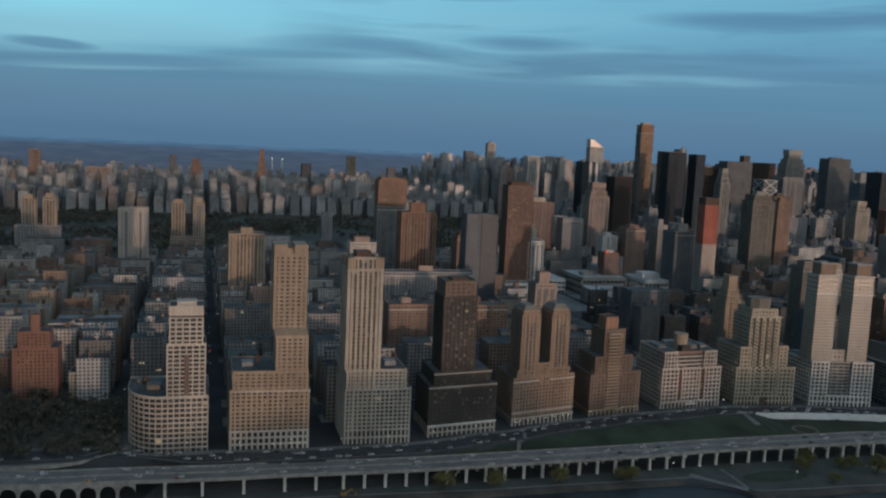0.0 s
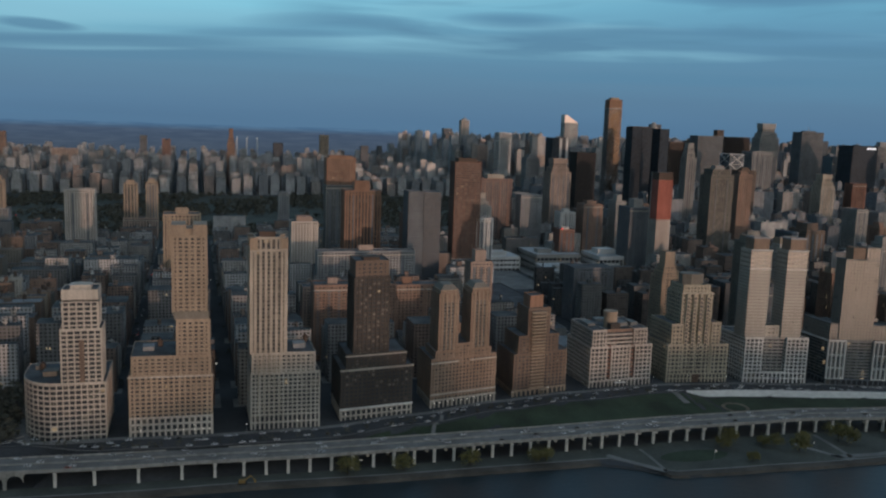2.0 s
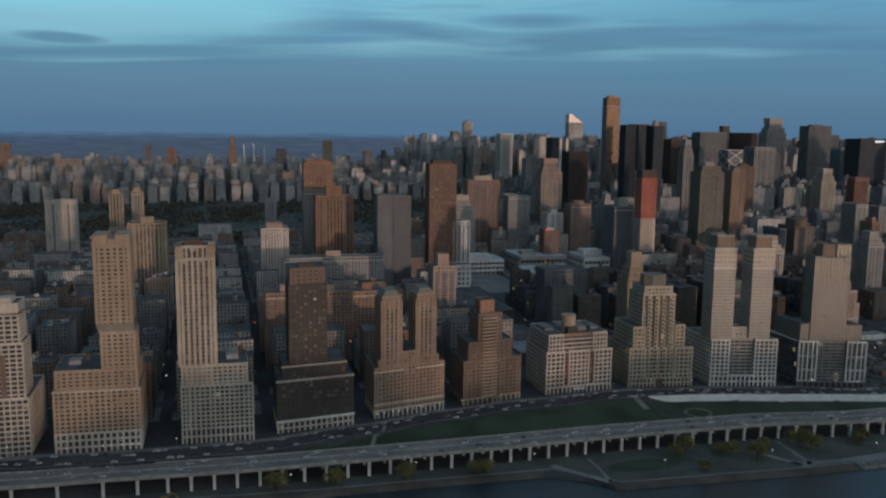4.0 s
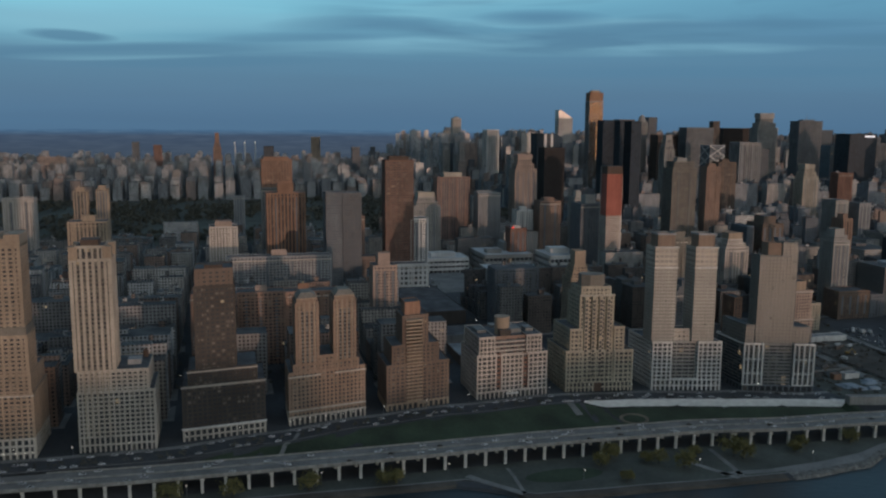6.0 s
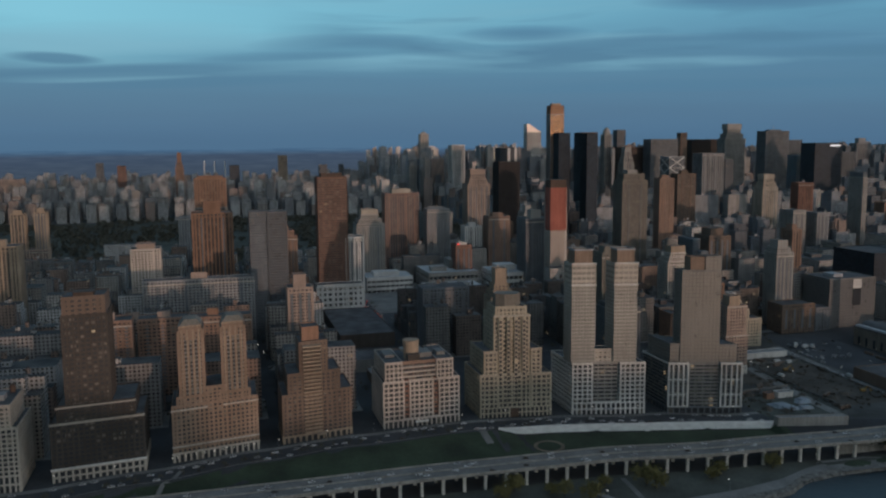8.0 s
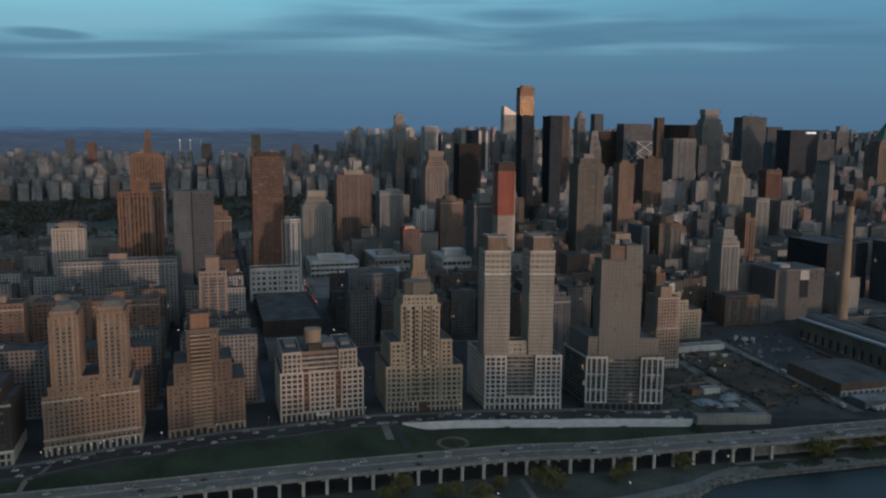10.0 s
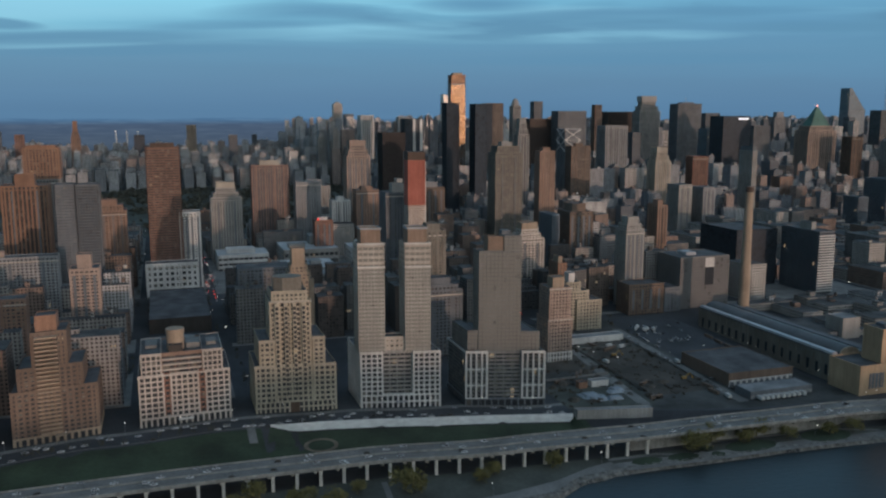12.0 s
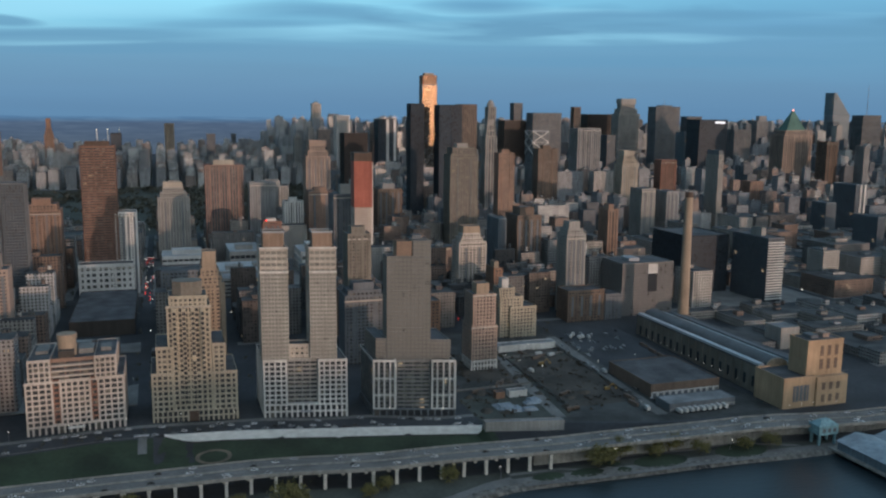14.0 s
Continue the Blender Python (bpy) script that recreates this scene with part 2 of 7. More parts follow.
def glazing(name, base=(0.018, 0.022, 0.028), bay=3.2, floor=3.2, rough=0.45, blind=(0.17, 0.155, 0.13), share=0.22, lit=0.004, metal=0.0, spec=0.5):
    """Windows behind a wall's grid: each cell of the grid has its own blinds, tint or lamp."""
    if name in MATS:
        return MATS[name]
    m, n, l, p = nodes_of(name)
    co = n.new("ShaderNodeTexCoord").outputs["Object"]
    sep = n.new("ShaderNodeSeparateXYZ")
    l.new(co, sep.inputs[0])
    cell = n.new("ShaderNodeCombineXYZ")
    for k, size in enumerate((bay, bay, floor)):
        l.new(maths(n, l, "FLOOR", maths(n, l, "DIVIDE", sep.outputs[k], size)), cell.inputs[k])
    wn = n.new("ShaderNodeTexWhiteNoise")
    l.new(cell.outputs[0], wn.inputs["Vector"])
    v = wn.outputs["Value"]
    has = maths(n, l, "LESS_THAN", v, share)
    tint = n.new("ShaderNodeTexWhiteNoise")
    l.new(wn.outputs["Color"], tint.inputs["Vector"])
    shade = blend(n, l, blind, tuple(c * 0.35 for c in blind), tint.outputs["Value"])
    c = blend(n, l, base, shade, has)
    l.new(c, p.inputs["Base Color"])
    l.new(maths(n, l, "MULTIPLY_ADD", tint.outputs["Value"], 0.06, rough), p.inputs["Roughness"])
    p.inputs["Metallic"].default_value = metal
    p.inputs["Specular IOR Level"].default_value = spec
    on = maths(n, l, "GREATER_THAN", v, 1 - lit)
    p.inputs["Emission Color"].default_value = (1.0, 0.72, 0.42, 1)
    l.new(maths(n, l, "MULTIPLY", on, 0.3), p.inputs["Emission Strength"])
    MATS[name] = m
    return m


def pane_material(name, base=(0.02, 0.024, 0.03), blind=(0.12, 0.11, 0.095), share=0.08):
    """A single window: blinds, tint and gloss differ from pane to pane."""
    if name in MATS:
        return MATS[name]
    m, n, l, p = nodes_of(name)
    r = n.new("ShaderNodeObjectInfo").outputs["Random"]
    has = maths(n, l, "LESS_THAN", r, share)
    w = n.new("ShaderNodeTexWhiteNoise")
    w.noise_dimensions = "1D"
    l.new(maths(n, l, "MULTIPLY", r, 917.0), w.inputs["W"])
    shade = blend(n, l, blind, tuple(c * 0.3 for c in blind), w.outputs["Value"])
    l.new(blend(n, l, base, shade, has), p.inputs["Base Color"])
    l.new(maths(n, l, "MULTIPLY_ADD", w.outputs["Value"], 0.2, 0.35), p.inputs["Roughness"])
    p.inputs["Emission Color"].default_value = (1.0, 0.74, 0.45, 1)
    l.new(maths(n, l, "MULTIPLY", maths(n, l, "GREATER_THAN", r, 0.998), 0.3), p.inputs["Emission Strength"])
    MATS[name] = m
    return m


def far_wall(name, colours, bay=3.4, floor=3.3):
    """Far blocks: the colour of each building from its own random number, windows as a grid in the wall."""
    if name in MATS:
        return MATS[name]
    m, n, l, p = nodes_of(name)
    geo = n.new("ShaderNodeNewGeometry")
    co = n.new("ShaderNodeTexCoord").outputs["Object"]
    rp = n.new("ShaderNodeValToRGB")
    rp.color_ramp.interpolation = "CONSTANT"
    els = rp.color_ramp.elements
    els[0].color = (*colours[0], 1)
    els[1].position, els[1].color = 1 / len(colours), (*colours[1], 1)
    for k in range(2, len(colours)):
        els.new(k / len(colours)).color = (*colours[k], 1)
    l.new(geo.outputs["Random Per Island"], rp.inputs[0])
    c = rp.outputs[0]
    st = noise_node(n, l, co, 0.12, 4, (1, 1, 0.3))
    c = blend(n, l, c, ramp(n, l, st, (0.6, 0.6, 0.6), (1.15, 1.15, 1.15)), 0.8, "MULTIPLY")
    sep = n.new("ShaderNodeSeparateXYZ")
    l.new(co, sep.inputs[0])
    nrm = n.new("ShaderNodeSeparateXYZ")
    l.new(geo.outputs["Normal"], nrm.inputs[0])
    u = maths(n, l, "FRACT", maths(n, l, "DIVIDE", maths(n, l, "ADD", sep.outputs[0], sep.outputs[1]), bay))
    v = maths(n, l, "FRACT", maths(n, l, "DIVIDE", sep.outputs[2], floor))
    win = maths(n, l, "MULTIPLY", maths(n, l, "GREATER_THAN", u, 0.48), maths(n, l, "GREATER_THAN", v, 0.45))
    side = maths(n, l, "LESS_THAN", maths(n, l, "ABSOLUTE", nrm.outputs[2]), 0.5)
    win = maths(n, l, "MULTIPLY", win, side)
    roof = ramp(n, l, noise_node(n, l, co, 0.05, 3), (0.032, 0.033, 0.035), (0.125, 0.12, 0.115), 0.38, 0.75)
    c = blend(n, l, roof, c, side)
    cell = n.new("ShaderNodeCombineXYZ")
    for k, size in enumerate((bay, bay, floor)):
        l.new(maths(n, l, "FLOOR", maths(n, l, "DIVIDE", sep.outputs[k], size)), cell.inputs[k])
    wn = n.new("ShaderNodeTexWhiteNoise")
    l.new(cell.outputs[0], wn.inputs["Vector"])
    c = blend(n, l, c, blend(n, l, (0.02, 0.024, 0.03), (0.12, 0.11, 0.10), wn.outputs["Value"]), win)
    l.new(c, p.inputs["Base Color"])
    l.new(maths(n, l, "MULTIPLY_ADD", win, -0.6, 0.85), p.inputs["Roughness"])
    on = maths(n, l, "MULTIPLY", win, maths(n, l, "GREATER_THAN", wn.outputs["Value"], 0.997))
    p.inputs["Emission Color"].default_value = (1.0, 0.75, 0.45, 1)
    l.new(maths(n, l, "MULTIPLY", on, 0.35), p.inputs["Emission Strength"])
    MATS[name] = m
    return m


def glow(name, col, power):
    if name in MATS:
        return MATS[name]
    m, n, l, p = nodes_of(name)
    p.inputs["Base Color"].default_value = (*col, 1)
    p.inputs["Emission Color"].default_value = (*col, 1)
    p.inputs["Emission Strength"].default_value = power
    MATS[name] = m
    return m


def foliage(name, a, b):
    if name in MATS:
        return MATS[name]
    m, n, l, p = nodes_of(name)
    geo = n.new("ShaderNodeNewGeometry")
    c = ramp(n, l, geo.outputs["Random Per Island"], a, b, 0.0, 1.0)
    co = n.new("ShaderNodeTexCoord").outputs["Object"]
    c = blend(n, l, c, ramp(n, l, noise_node(n, l, co, 0.02, 3), (0.6, 0.6, 0.6), (1.2, 1.2, 1.2)), 0.8, "MULTIPLY")
    l.new(c, p.inputs["Base Color"])
    p.inputs["Roughness"].default_value = 0.9
    MATS[name] = m
    return m


WALL_COLOURS = dict(
    limestone=(0.52, 0.475, 0.41), cream=(0.46, 0.41, 0.34), tan=(0.37, 0.29, 0.215), sand=(0.43, 0.385, 0.30), brown=(0.185, 0.135, 0.105), dim=(0.072, 0.062, 0.054),
    darkbrown=(0.105, 0.072, 0.055), red=(0.26, 0.14, 0.105), rust=(0.29, 0.17, 0.115), brick=(0.31, 0.205, 0.155), pink=(0.39, 0.30, 0.25),
    white=(0.70, 0.69, 0.66), grey=(0.31, 0.315, 0.32), slate=(0.16, 0.175, 0.19), black=(0.028, 0.034, 0.042), bronze=(0.048, 0.040, 0.038),
    steel=(0.40, 0.42, 0.44), green=(0.10, 0.20, 0.17), bluegrey=(0.20, 0.25, 0.29), netting=(0.38, 0.125, 0.09), maroon=(0.21, 0.122, 0.092), rose=(0.30, 0.195, 0.16), concrete=(0.345, 0.335, 0.315),
    clay=(0.30, 0.215, 0.16), ivory=(0.56, 0.505, 0.45), buff=(0.47, 0.335, 0.215), putty=(0.212, 0.193, 0.162), slategrey=(0.225, 0.228, 0.22), ashlar=(0.42, 0.405, 0.365),
)


def wall(colour):
    return surface(colour + "_wall", WALL_COLOURS[colour])


ROOF = surface("tar_roof", (0.10, 0.10, 0.105), 0.95, 0.45, 0.4, 0.06, False)
ROOF_PALE = surface("pale_roof", (0.235, 0.24, 0.245), 0.9, 0.4, 0.3, 0.05, False)
WINDOW = glazing("window_glass")
DARK_GLASS = glazing("dark_curtain_glass", (0.044, 0.060, 0.078), 3, 3.6, 0.45, (0.06, 0.073, 0.088), 0.3, 0.002, 0.0, 0.45)
BLUE_GLASS = glazing("blue_curtain_glass", (0.10, 0.14, 0.17), 3, 3.6, 0.45, (0.16, 0.19, 0.21), 0.3, 0.002, 0.2, 0.9)
# warm base: the low sun's gold reflection is partly put into the glass colour
MIRROR_GLASS = glazing("mirror_curtain_glass", (0.062, 0.038, 0.018), 3, 3.6, 0.26, (0.06, 0.04, 0.022), 0.3, 0.0, 0.9, 0.9)
GREY_GLASS = glazing("grey_curtain_glass", (0.215, 0.205, 0.185), 3, 3.1, 0.34, (0.26, 0.25, 0.23), 0.06, 0.0, 0.4, 0.9)
PANE = pane_material("window_pane_glass")
ASPHALT = surface("asphalt", (0.058, 0.062, 0.068), 0.9, 0.35, 0.5, 0.03, False)
STREET = surface("street_ground", (0.050, 0.053, 0.058), 0.9, 0.4, 0.3, 0.02, False)
PAVING = surface("paving", (0.20, 0.195, 0.185), 0.9, 0.3, 0.5, 0.05, False)
DECK = surface("deck_concrete", (0.190, 0.186, 0.176), 0.85, 0.3, 0.4, 0.05, False)
# paler copy of the pier concrete: low sun on the columns is painted in
SUNLIT_CONCRETE = surface("sunlit_column_concrete", (0.70, 0.665, 0.60), 0.85, 0.15, 0.6, 0.2)
CONCRETE = surface("pier_concrete", (0.36, 0.345, 0.315), 0.85, 0.3, 0.6, 0.2)
GRASS = surface("grass", (0.040, 0.060, 0.034), 0.95, 0.45, 0.35, 0.03, False, bump=0.4)
GRAVEL = surface("park_gravel", (0.080, 0.086, 0.073), 0.95, 0.35, 0.4, 0.03, False, bump=0.4)
SOIL = surface("bare_soil", (0.080, 0.070, 0.058), 0.95, 0.45, 0.3, 0.04, False, bump=0.4)
STONE = surface("riprap_stone", (0.21, 0.205, 0.19), 0.9, 0.5, 0.5, 0.3, False, bump=0.8)
FENCE_WHITE = surface("white_hoarding", (0.84, 0.85, 0.84), 0.7, 0.06, 0.2, 0.05, False)
WHITE_LAMP = glow("white_lamp", (1.0, 0.93, 0.80), 1.0)
RED_LAMP = glow("red_lamp", (1.0, 0.05, 0.03), 1.0)
FAR = far_wall("far_block_wall", [(0.33, 0.305, 0.275), (0.21, 0.15, 0.12), (0.42, 0.40, 0.37), (0.28, 0.275, 0.27), (0.28, 0.20, 0.16), (0.47, 0.465, 0.455), (0.18, 0.175, 0.17)])
# darker copy of FAR: the front towers' shade is put into these colours
FAR_SHADED = far_wall("shaded_block_wall", [(0.085, 0.09, 0.095), (0.13, 0.13, 0.13), (0.10, 0.082, 0.072), (0.16, 0.16, 0.155), (0.075, 0.072, 0.072), (0.13, 0.105, 0.09)])
# pale stone and brick, with the lift of distant haze put into the colours
FAR_EAST = far_wall("east_block_wall", [(0.38, 0.375, 0.37), (0.31, 0.285, 0.265), (0.44, 0.445, 0.45), (0.34, 0.35, 0.36), (0.29, 0.235, 0.21), (0.50, 0.50, 0.49), (0.25, 0.26, 0.275)])
FAR_MID = far_wall("midtown_block_wall", [(0.31, 0.325, 0.345), (0.14, 0.155, 0.175), (0.42, 0.405, 0.385), (0.24, 0.265, 0.295), (0.35, 0.265, 0.225), (0.52, 0.515, 0.50)], 3.0, 3.6)

# ---- mesh helpers ----
class Geo:
    """Collects boxes and prisms for one mesh."""

    def __init__(self, bend=None):
        self.v, self.f, self.bend = [], [], bend

    def add(self, verts, faces):
        k = len(self.v)
        self.v += [self.bend(p) for p in verts] if self.bend else verts
        self.f += [tuple(i + k for i in f) for f in faces]
        return self

    def box(self, x0, x1, y0, y1, z0, z1):
        return self.add([(x0, y0, z0), (x1, y0, z0), (x1, y1, z0), (x0, y1, z0), (x0, y0, z1), (x1, y0, z1), (x1, y1, z1), (x0, y1, z1)],
                        [(3, 2, 1, 0), (4, 5, 6, 7), (0, 1, 5, 4), (1, 2, 6, 5), (2, 3, 7, 6), (3, 0, 4, 7)])

    def prism(self, ring, z0, z1, top=None):
        """An upright prism on a ring of (x, y), counter-clockwise; top: another ring of the same length."""
        n = len(ring)
        up = top or ring
        return self.add([(x, y, z0) for x, y in ring] + [(x, y, z1) for x, y in up],
                        [tuple(range(n - 1, -1, -1)), tuple(range(n, 2 * n))] + [(i, (i + 1) % n, n + (i + 1) % n, n + i) for i in range(n)])

    def rim(self, rect, w, z0, z1):
        """A low wall round a rectangle, in one piece."""
        x0, x1, y0, y1 = rect
        ring = lambda d: [(x0 + d, y0 + d), (x1 - d, y0 + d), (x1 - d, y1 - d), (x0 + d, y1 - d)]
        vs = [(x, y, z) for d, z in ((0, z0), (0, z1), (w, z1), (w, z0)) for x, y in ring(d)]
        return self.add(vs, [(4 * k + i, 4 * k + (i + 1) % 4, (4 * k + 4 + (i + 1) % 4) % 16, (4 * k + 4 + i) % 16) for k in range(4) for i in range(4)])

    def drum(self, x, y, r, z0, z1, n=12, r2=None):
        ring = [(x + r * math.cos(2 * math.pi * i / n), y + r * math.sin(2 * math.pi * i / n)) for i in range(n)]
        q = r if r2 is None else r2
        return self.prism(ring, z0, z1, [(x + q * math.cos(2 * math.pi * i / n), y + q * math.sin(2 * math.pi * i / n)) for i in range(n)])

    def bar(self, a, b, w, h=None):
        """A square bar from a to b."""
        a, b = Vector(a), Vector(b)
        d = (b - a).normalized()
        s = d.cross(Vector((0, 0, 1)))
        s = s.normalized() if s.length > 1e-4 else Vector((1, 0, 0))
        u = s.cross(d)
        s, u = s * w / 2, u * (h or w) / 2
        vs = [tuple(p + i * s + j * u) for p in (a, b) for i, j in ((-1, -1), (1, -1), (1, 1), (-1, 1))]
        return self.add(vs, [(0, 1, 2, 3), (7, 6, 5, 4), (0, 4, 5, 1), (1, 5, 6, 2), (2, 6, 7, 3), (3, 7, 4, 0)])

    def mesh(self, name):
        me = bpy.data.meshes.new(name)
        me.from_pydata(self.v, [], self.f)
        return me


def part(name, geo, material, parent=None, label=""):
    """One mesh object under a thing or under a part."""
    me = geo.mesh(name) if isinstance(geo, Geo) else geo
    if not me.materials:
        me.materials.append(material)
    ob = new(name, me)
    ob.parent = parent
    return tagged(ob, label) if label else ob


def thing(name, label, category, at=(0, 0, 0), group="", kind=""):
    ob = new(name)
    ob.location = at
    ob.empty_display_size = 0.1
    return tagged(ob, label, category, group, kind)


def lerp_table(table, x):
    if x <= table[0][0]:
        return table[0][1]
    for (a, u), (b, v) in zip(table, table[1:]):
        if x <= b:
            t = (x - a) / (b - a)
            return u + (v - u) * t * t * (3 - 2 * t)
    return table[-1][1]


# ---- plan ----
STREET_0, BLOCK = 180.8, 80.45            # a street's line, and the pitch of the streets
HIGHWAY = ((-400, 790), (-100, 734), (0, 719), (120, 712), (260, 706), (400, 706), (520, 708), (640, 706), (750, 693), (880, 685), (1010, 681), (1120, 667), (1400, 620), (2200, 560))
FRONT = ((-200, 800), (32, 785), (92, 765), (168, 760), (248, 761), (326, 777), (407, 798), (480, 812), (570, 823), (650, 818), (732, 803), (812, 780), (1000, 740), (1130, 712), (1500, 660))
SHORE = ((-900, 760), (-200, 712), (150, 690), (318, 682), (458, 679), (480, 663), (496, 645), (566, 642), (640, 638), (700, 637), (754, 643), (792, 660), (820, 664), (940, 661), (1060, 655), (1200, 645), (2400, 520))
BASE = ((0, 11.0), (300, 10.5), (420, 10.0), (560, 8.0), (700, 6.3), (1000, 6.5), (1500, 8.0))
DECK_Z, DECK_W, PARK_Z, WATER_Z = 9.0, 25.0, -3.5, -6.0


def highway(x):
    return lerp_table(HIGHWAY, x)


def front(x):
    return lerp_table(FRONT, x)


def base(x):
    return lerp_table(BASE, x)


WALL_LINE = ((594, 801), (612, 797), (640, 794), (680, 786), (720, 776), (770, 765), (823, 751))


def edge(x):
    """Where the raised boulevard ends towards the park."""
    for (a, u), (c, v) in zip(WALL_LINE, WALL_LINE[1:]):
        if a <= x <= c:
            return u + (v - u) * (x - a) / (c - a)
    return front(x) - 26


def ground_z(x, y):
    b, f = base(x), front(x)
    if 594 <= x <= 823 and highway(x) + DECK_W + 4 < y:
        if y >= edge(x) + 0.2:
            return b + (13.0 - b) * max(0.0, min(1.0, (y - f - 60) / 260))
        t = (y - highway(x) - DECK_W - 4) / (edge(x) - highway(x) - DECK_W - 4)
        low = 0.4 if x > 616 else 0.4 + (b - 1.5) * (616 - x) / 22
        return PARK_Z + 1.5 + (low - PARK_Z - 1.5) * t
    if y >= f - 26:
        return b + (13.0 - b) * max(0.0, min(1.0, (y - f - 60) / 260))
    if y <= highway(x) + DECK_W + 4:
        return PARK_Z
    return PARK_Z + 1.5 + (b - PARK_Z - 1.5) * (y - highway(x) - DECK_W - 4) / max(4.0, f - 26 - highway(x) - DECK_W - 4)


# ---- ground and water ----
def build_ground():
    xs = [-7000, -4000, -2000, -1200] + [-800 + 25 * i for i in range(55)] + [556 + 7 * i for i in range(41)] + [843 + 25 * i for i in range(32)] + [1800, 2400, 3400, 5000, 8000]
    rows = []
    for x in xs:
        s, h, f = lerp_table(SHORE, x), highway(x), front(x)
        e = edge(x)
        ys = [s - 400, s - 1, s + 3, s + 8, h + 2, h + DECK_W + 4, (h + DECK_W + e) / 2, e - 0.05, e + 0.35, f - 8, f + 60, f + 190, f + 320, 1500, 2200, 3200, 5000, 9000]
        zs = [-12, -9, -4.2, PARK_Z] + [ground_z(x, y) for y in ys[4:]]
        rows.append([(x, y, z) for y, z in zip(ys, zs)])
    g = Geo()
    n = len(rows[0])
    g.v = [p for row in rows for p in row]
    g.f = [(i * n + j, (i + 1) * n + j, (i + 1) * n + j + 1, i * n + j + 1) for i in range(len(rows) - 1) for j in range(n - 1)]
    ob = part("ground", g, STREET)
    tagged(ob, "dark city ground with streets and bare lots", "ground", kind="structure")


def strip(name, label, material, x0, x1, lo, hi, dz, step=10, kind="structure", category="road"):
    """A sheet on the ground between two lines y = lo(x) and y = hi(x)."""
    g = Geo()
    n = max(1, round((x1 - x0) / step))
    m = 4
    for i in range(n + 1):
        x = x0 + (x1 - x0) * i / n
        for j in range(m + 1):
            y = lo(x) + (hi(x) - lo(x)) * j / m
            g.v.append((x, y, ground_z(x, y) + dz))
    g.f = [(i * (m + 1) + j, (i + 1) * (m + 1) + j, (i + 1) * (m + 1) + j + 1, i * (m + 1) + j + 1) for i in range(n) for j in range(m)]
    return tagged(part(name, g, material), label, category, kind=kind)


def build_water():
    m, n, l, p = nodes_of("river_water")
    p.inputs["Base Color"].default_value = (0.020, 0.032, 0.038, 1)
    p.inputs["Roughness"].default_value = 0.30
    p.inputs["Specular IOR Level"].default_value = 0.42
    co = n.new("ShaderNodeTexCoord").outputs["Object"]
    b = n.new("ShaderNodeBump")
    b.inputs["Strength"].default_value = 0.5
    b.inputs["Distance"].default_value = 0.5
    l.new(noise_node(n, l, co, 0.25, 5, (1, 1.8, 1)), b.inputs["Height"])
    l.new(b.outputs[0], p.inputs["Normal"])
    g = Geo().add([(-7000, -5000, WATER_Z), (8000, -5000, WATER_Z), (8000, 760, WATER_Z), (-7000, 760, WATER_Z)], [(0, 1, 2, 3)])
    tagged(part("water", g, m), "dark blue-grey river water with small ripples", "river", kind="structure")


build_ground()
build_water()


# ---- building grammar ----
def storeys(gw, gg, rect, z0, z1, floor=3.2, bay=3.6, pier=1.3, sp=1.3, style="grid", inset=0.35, sides="WNSE", gs=None):
    """Walls of one block: floors and piers stand in front of a core of glass. rect: x0, x1, y0, y1."""
    x0, x1, y0, y1 = rect
    gg.box(x0 + inset, x1 - inset, y0 + inset, y1 - inset, z0, z1 - 0.3)
    proud_p = {"grid": 0.03, "vert": 0.30, "horiz": -0.15, "glass": 0.06}[style]
    n = max(1, round((z1 - z0) / floor))
    h = (z1 - z0) / n
    for i in range(n):
        z = z0 + i * h
        if gs is not None and i < n - 1:
            e = inset * 0.6
            gs.box(x0 + e, x1 - e, y0 + e, y1 - e, z + h - sp, z + h - 0.002)
        else:
            gw.box(x0, x1, y0, y1, z + h - sp if i < n - 1 else z1 - max(sp, 0.9), z + h - 0.002 if i < n - 1 else z1)
    e = proud_p
    for side in sides:
        length = (x1 - x0) if side in "WE" else (y1 - y0)
        k = max(1, round(length / bay))
        b = length / k
        for i in range(k + 1):
            w = pier if 0 < i < k else pier * 1.15
            a = min(max(i * b - w / 2, 0.0 if i == 0 else -9e9), length - w if i == k else 9e9)
            c = a + w
            if side == "W":
                gw.box(x0 + a, x0 + c, y0 - e, y0 + inset + 0.1, z0, z1 - 0.01)
            elif side == "E":
                gw.box(x0 + a, x0 + c, y1 - inset - 0.1, y1 + e, z0, z1 - 0.01)
            elif side == "N":
                gw.box(x0 - e, x0 + inset + 0.1, y0 + a, y0 + c, z0, z1 - 0.01)
            else:
                gw.box(x1 - inset - 0.1, x1 + e, y0 + a, y0 + c, z0, z1 - 0.01)


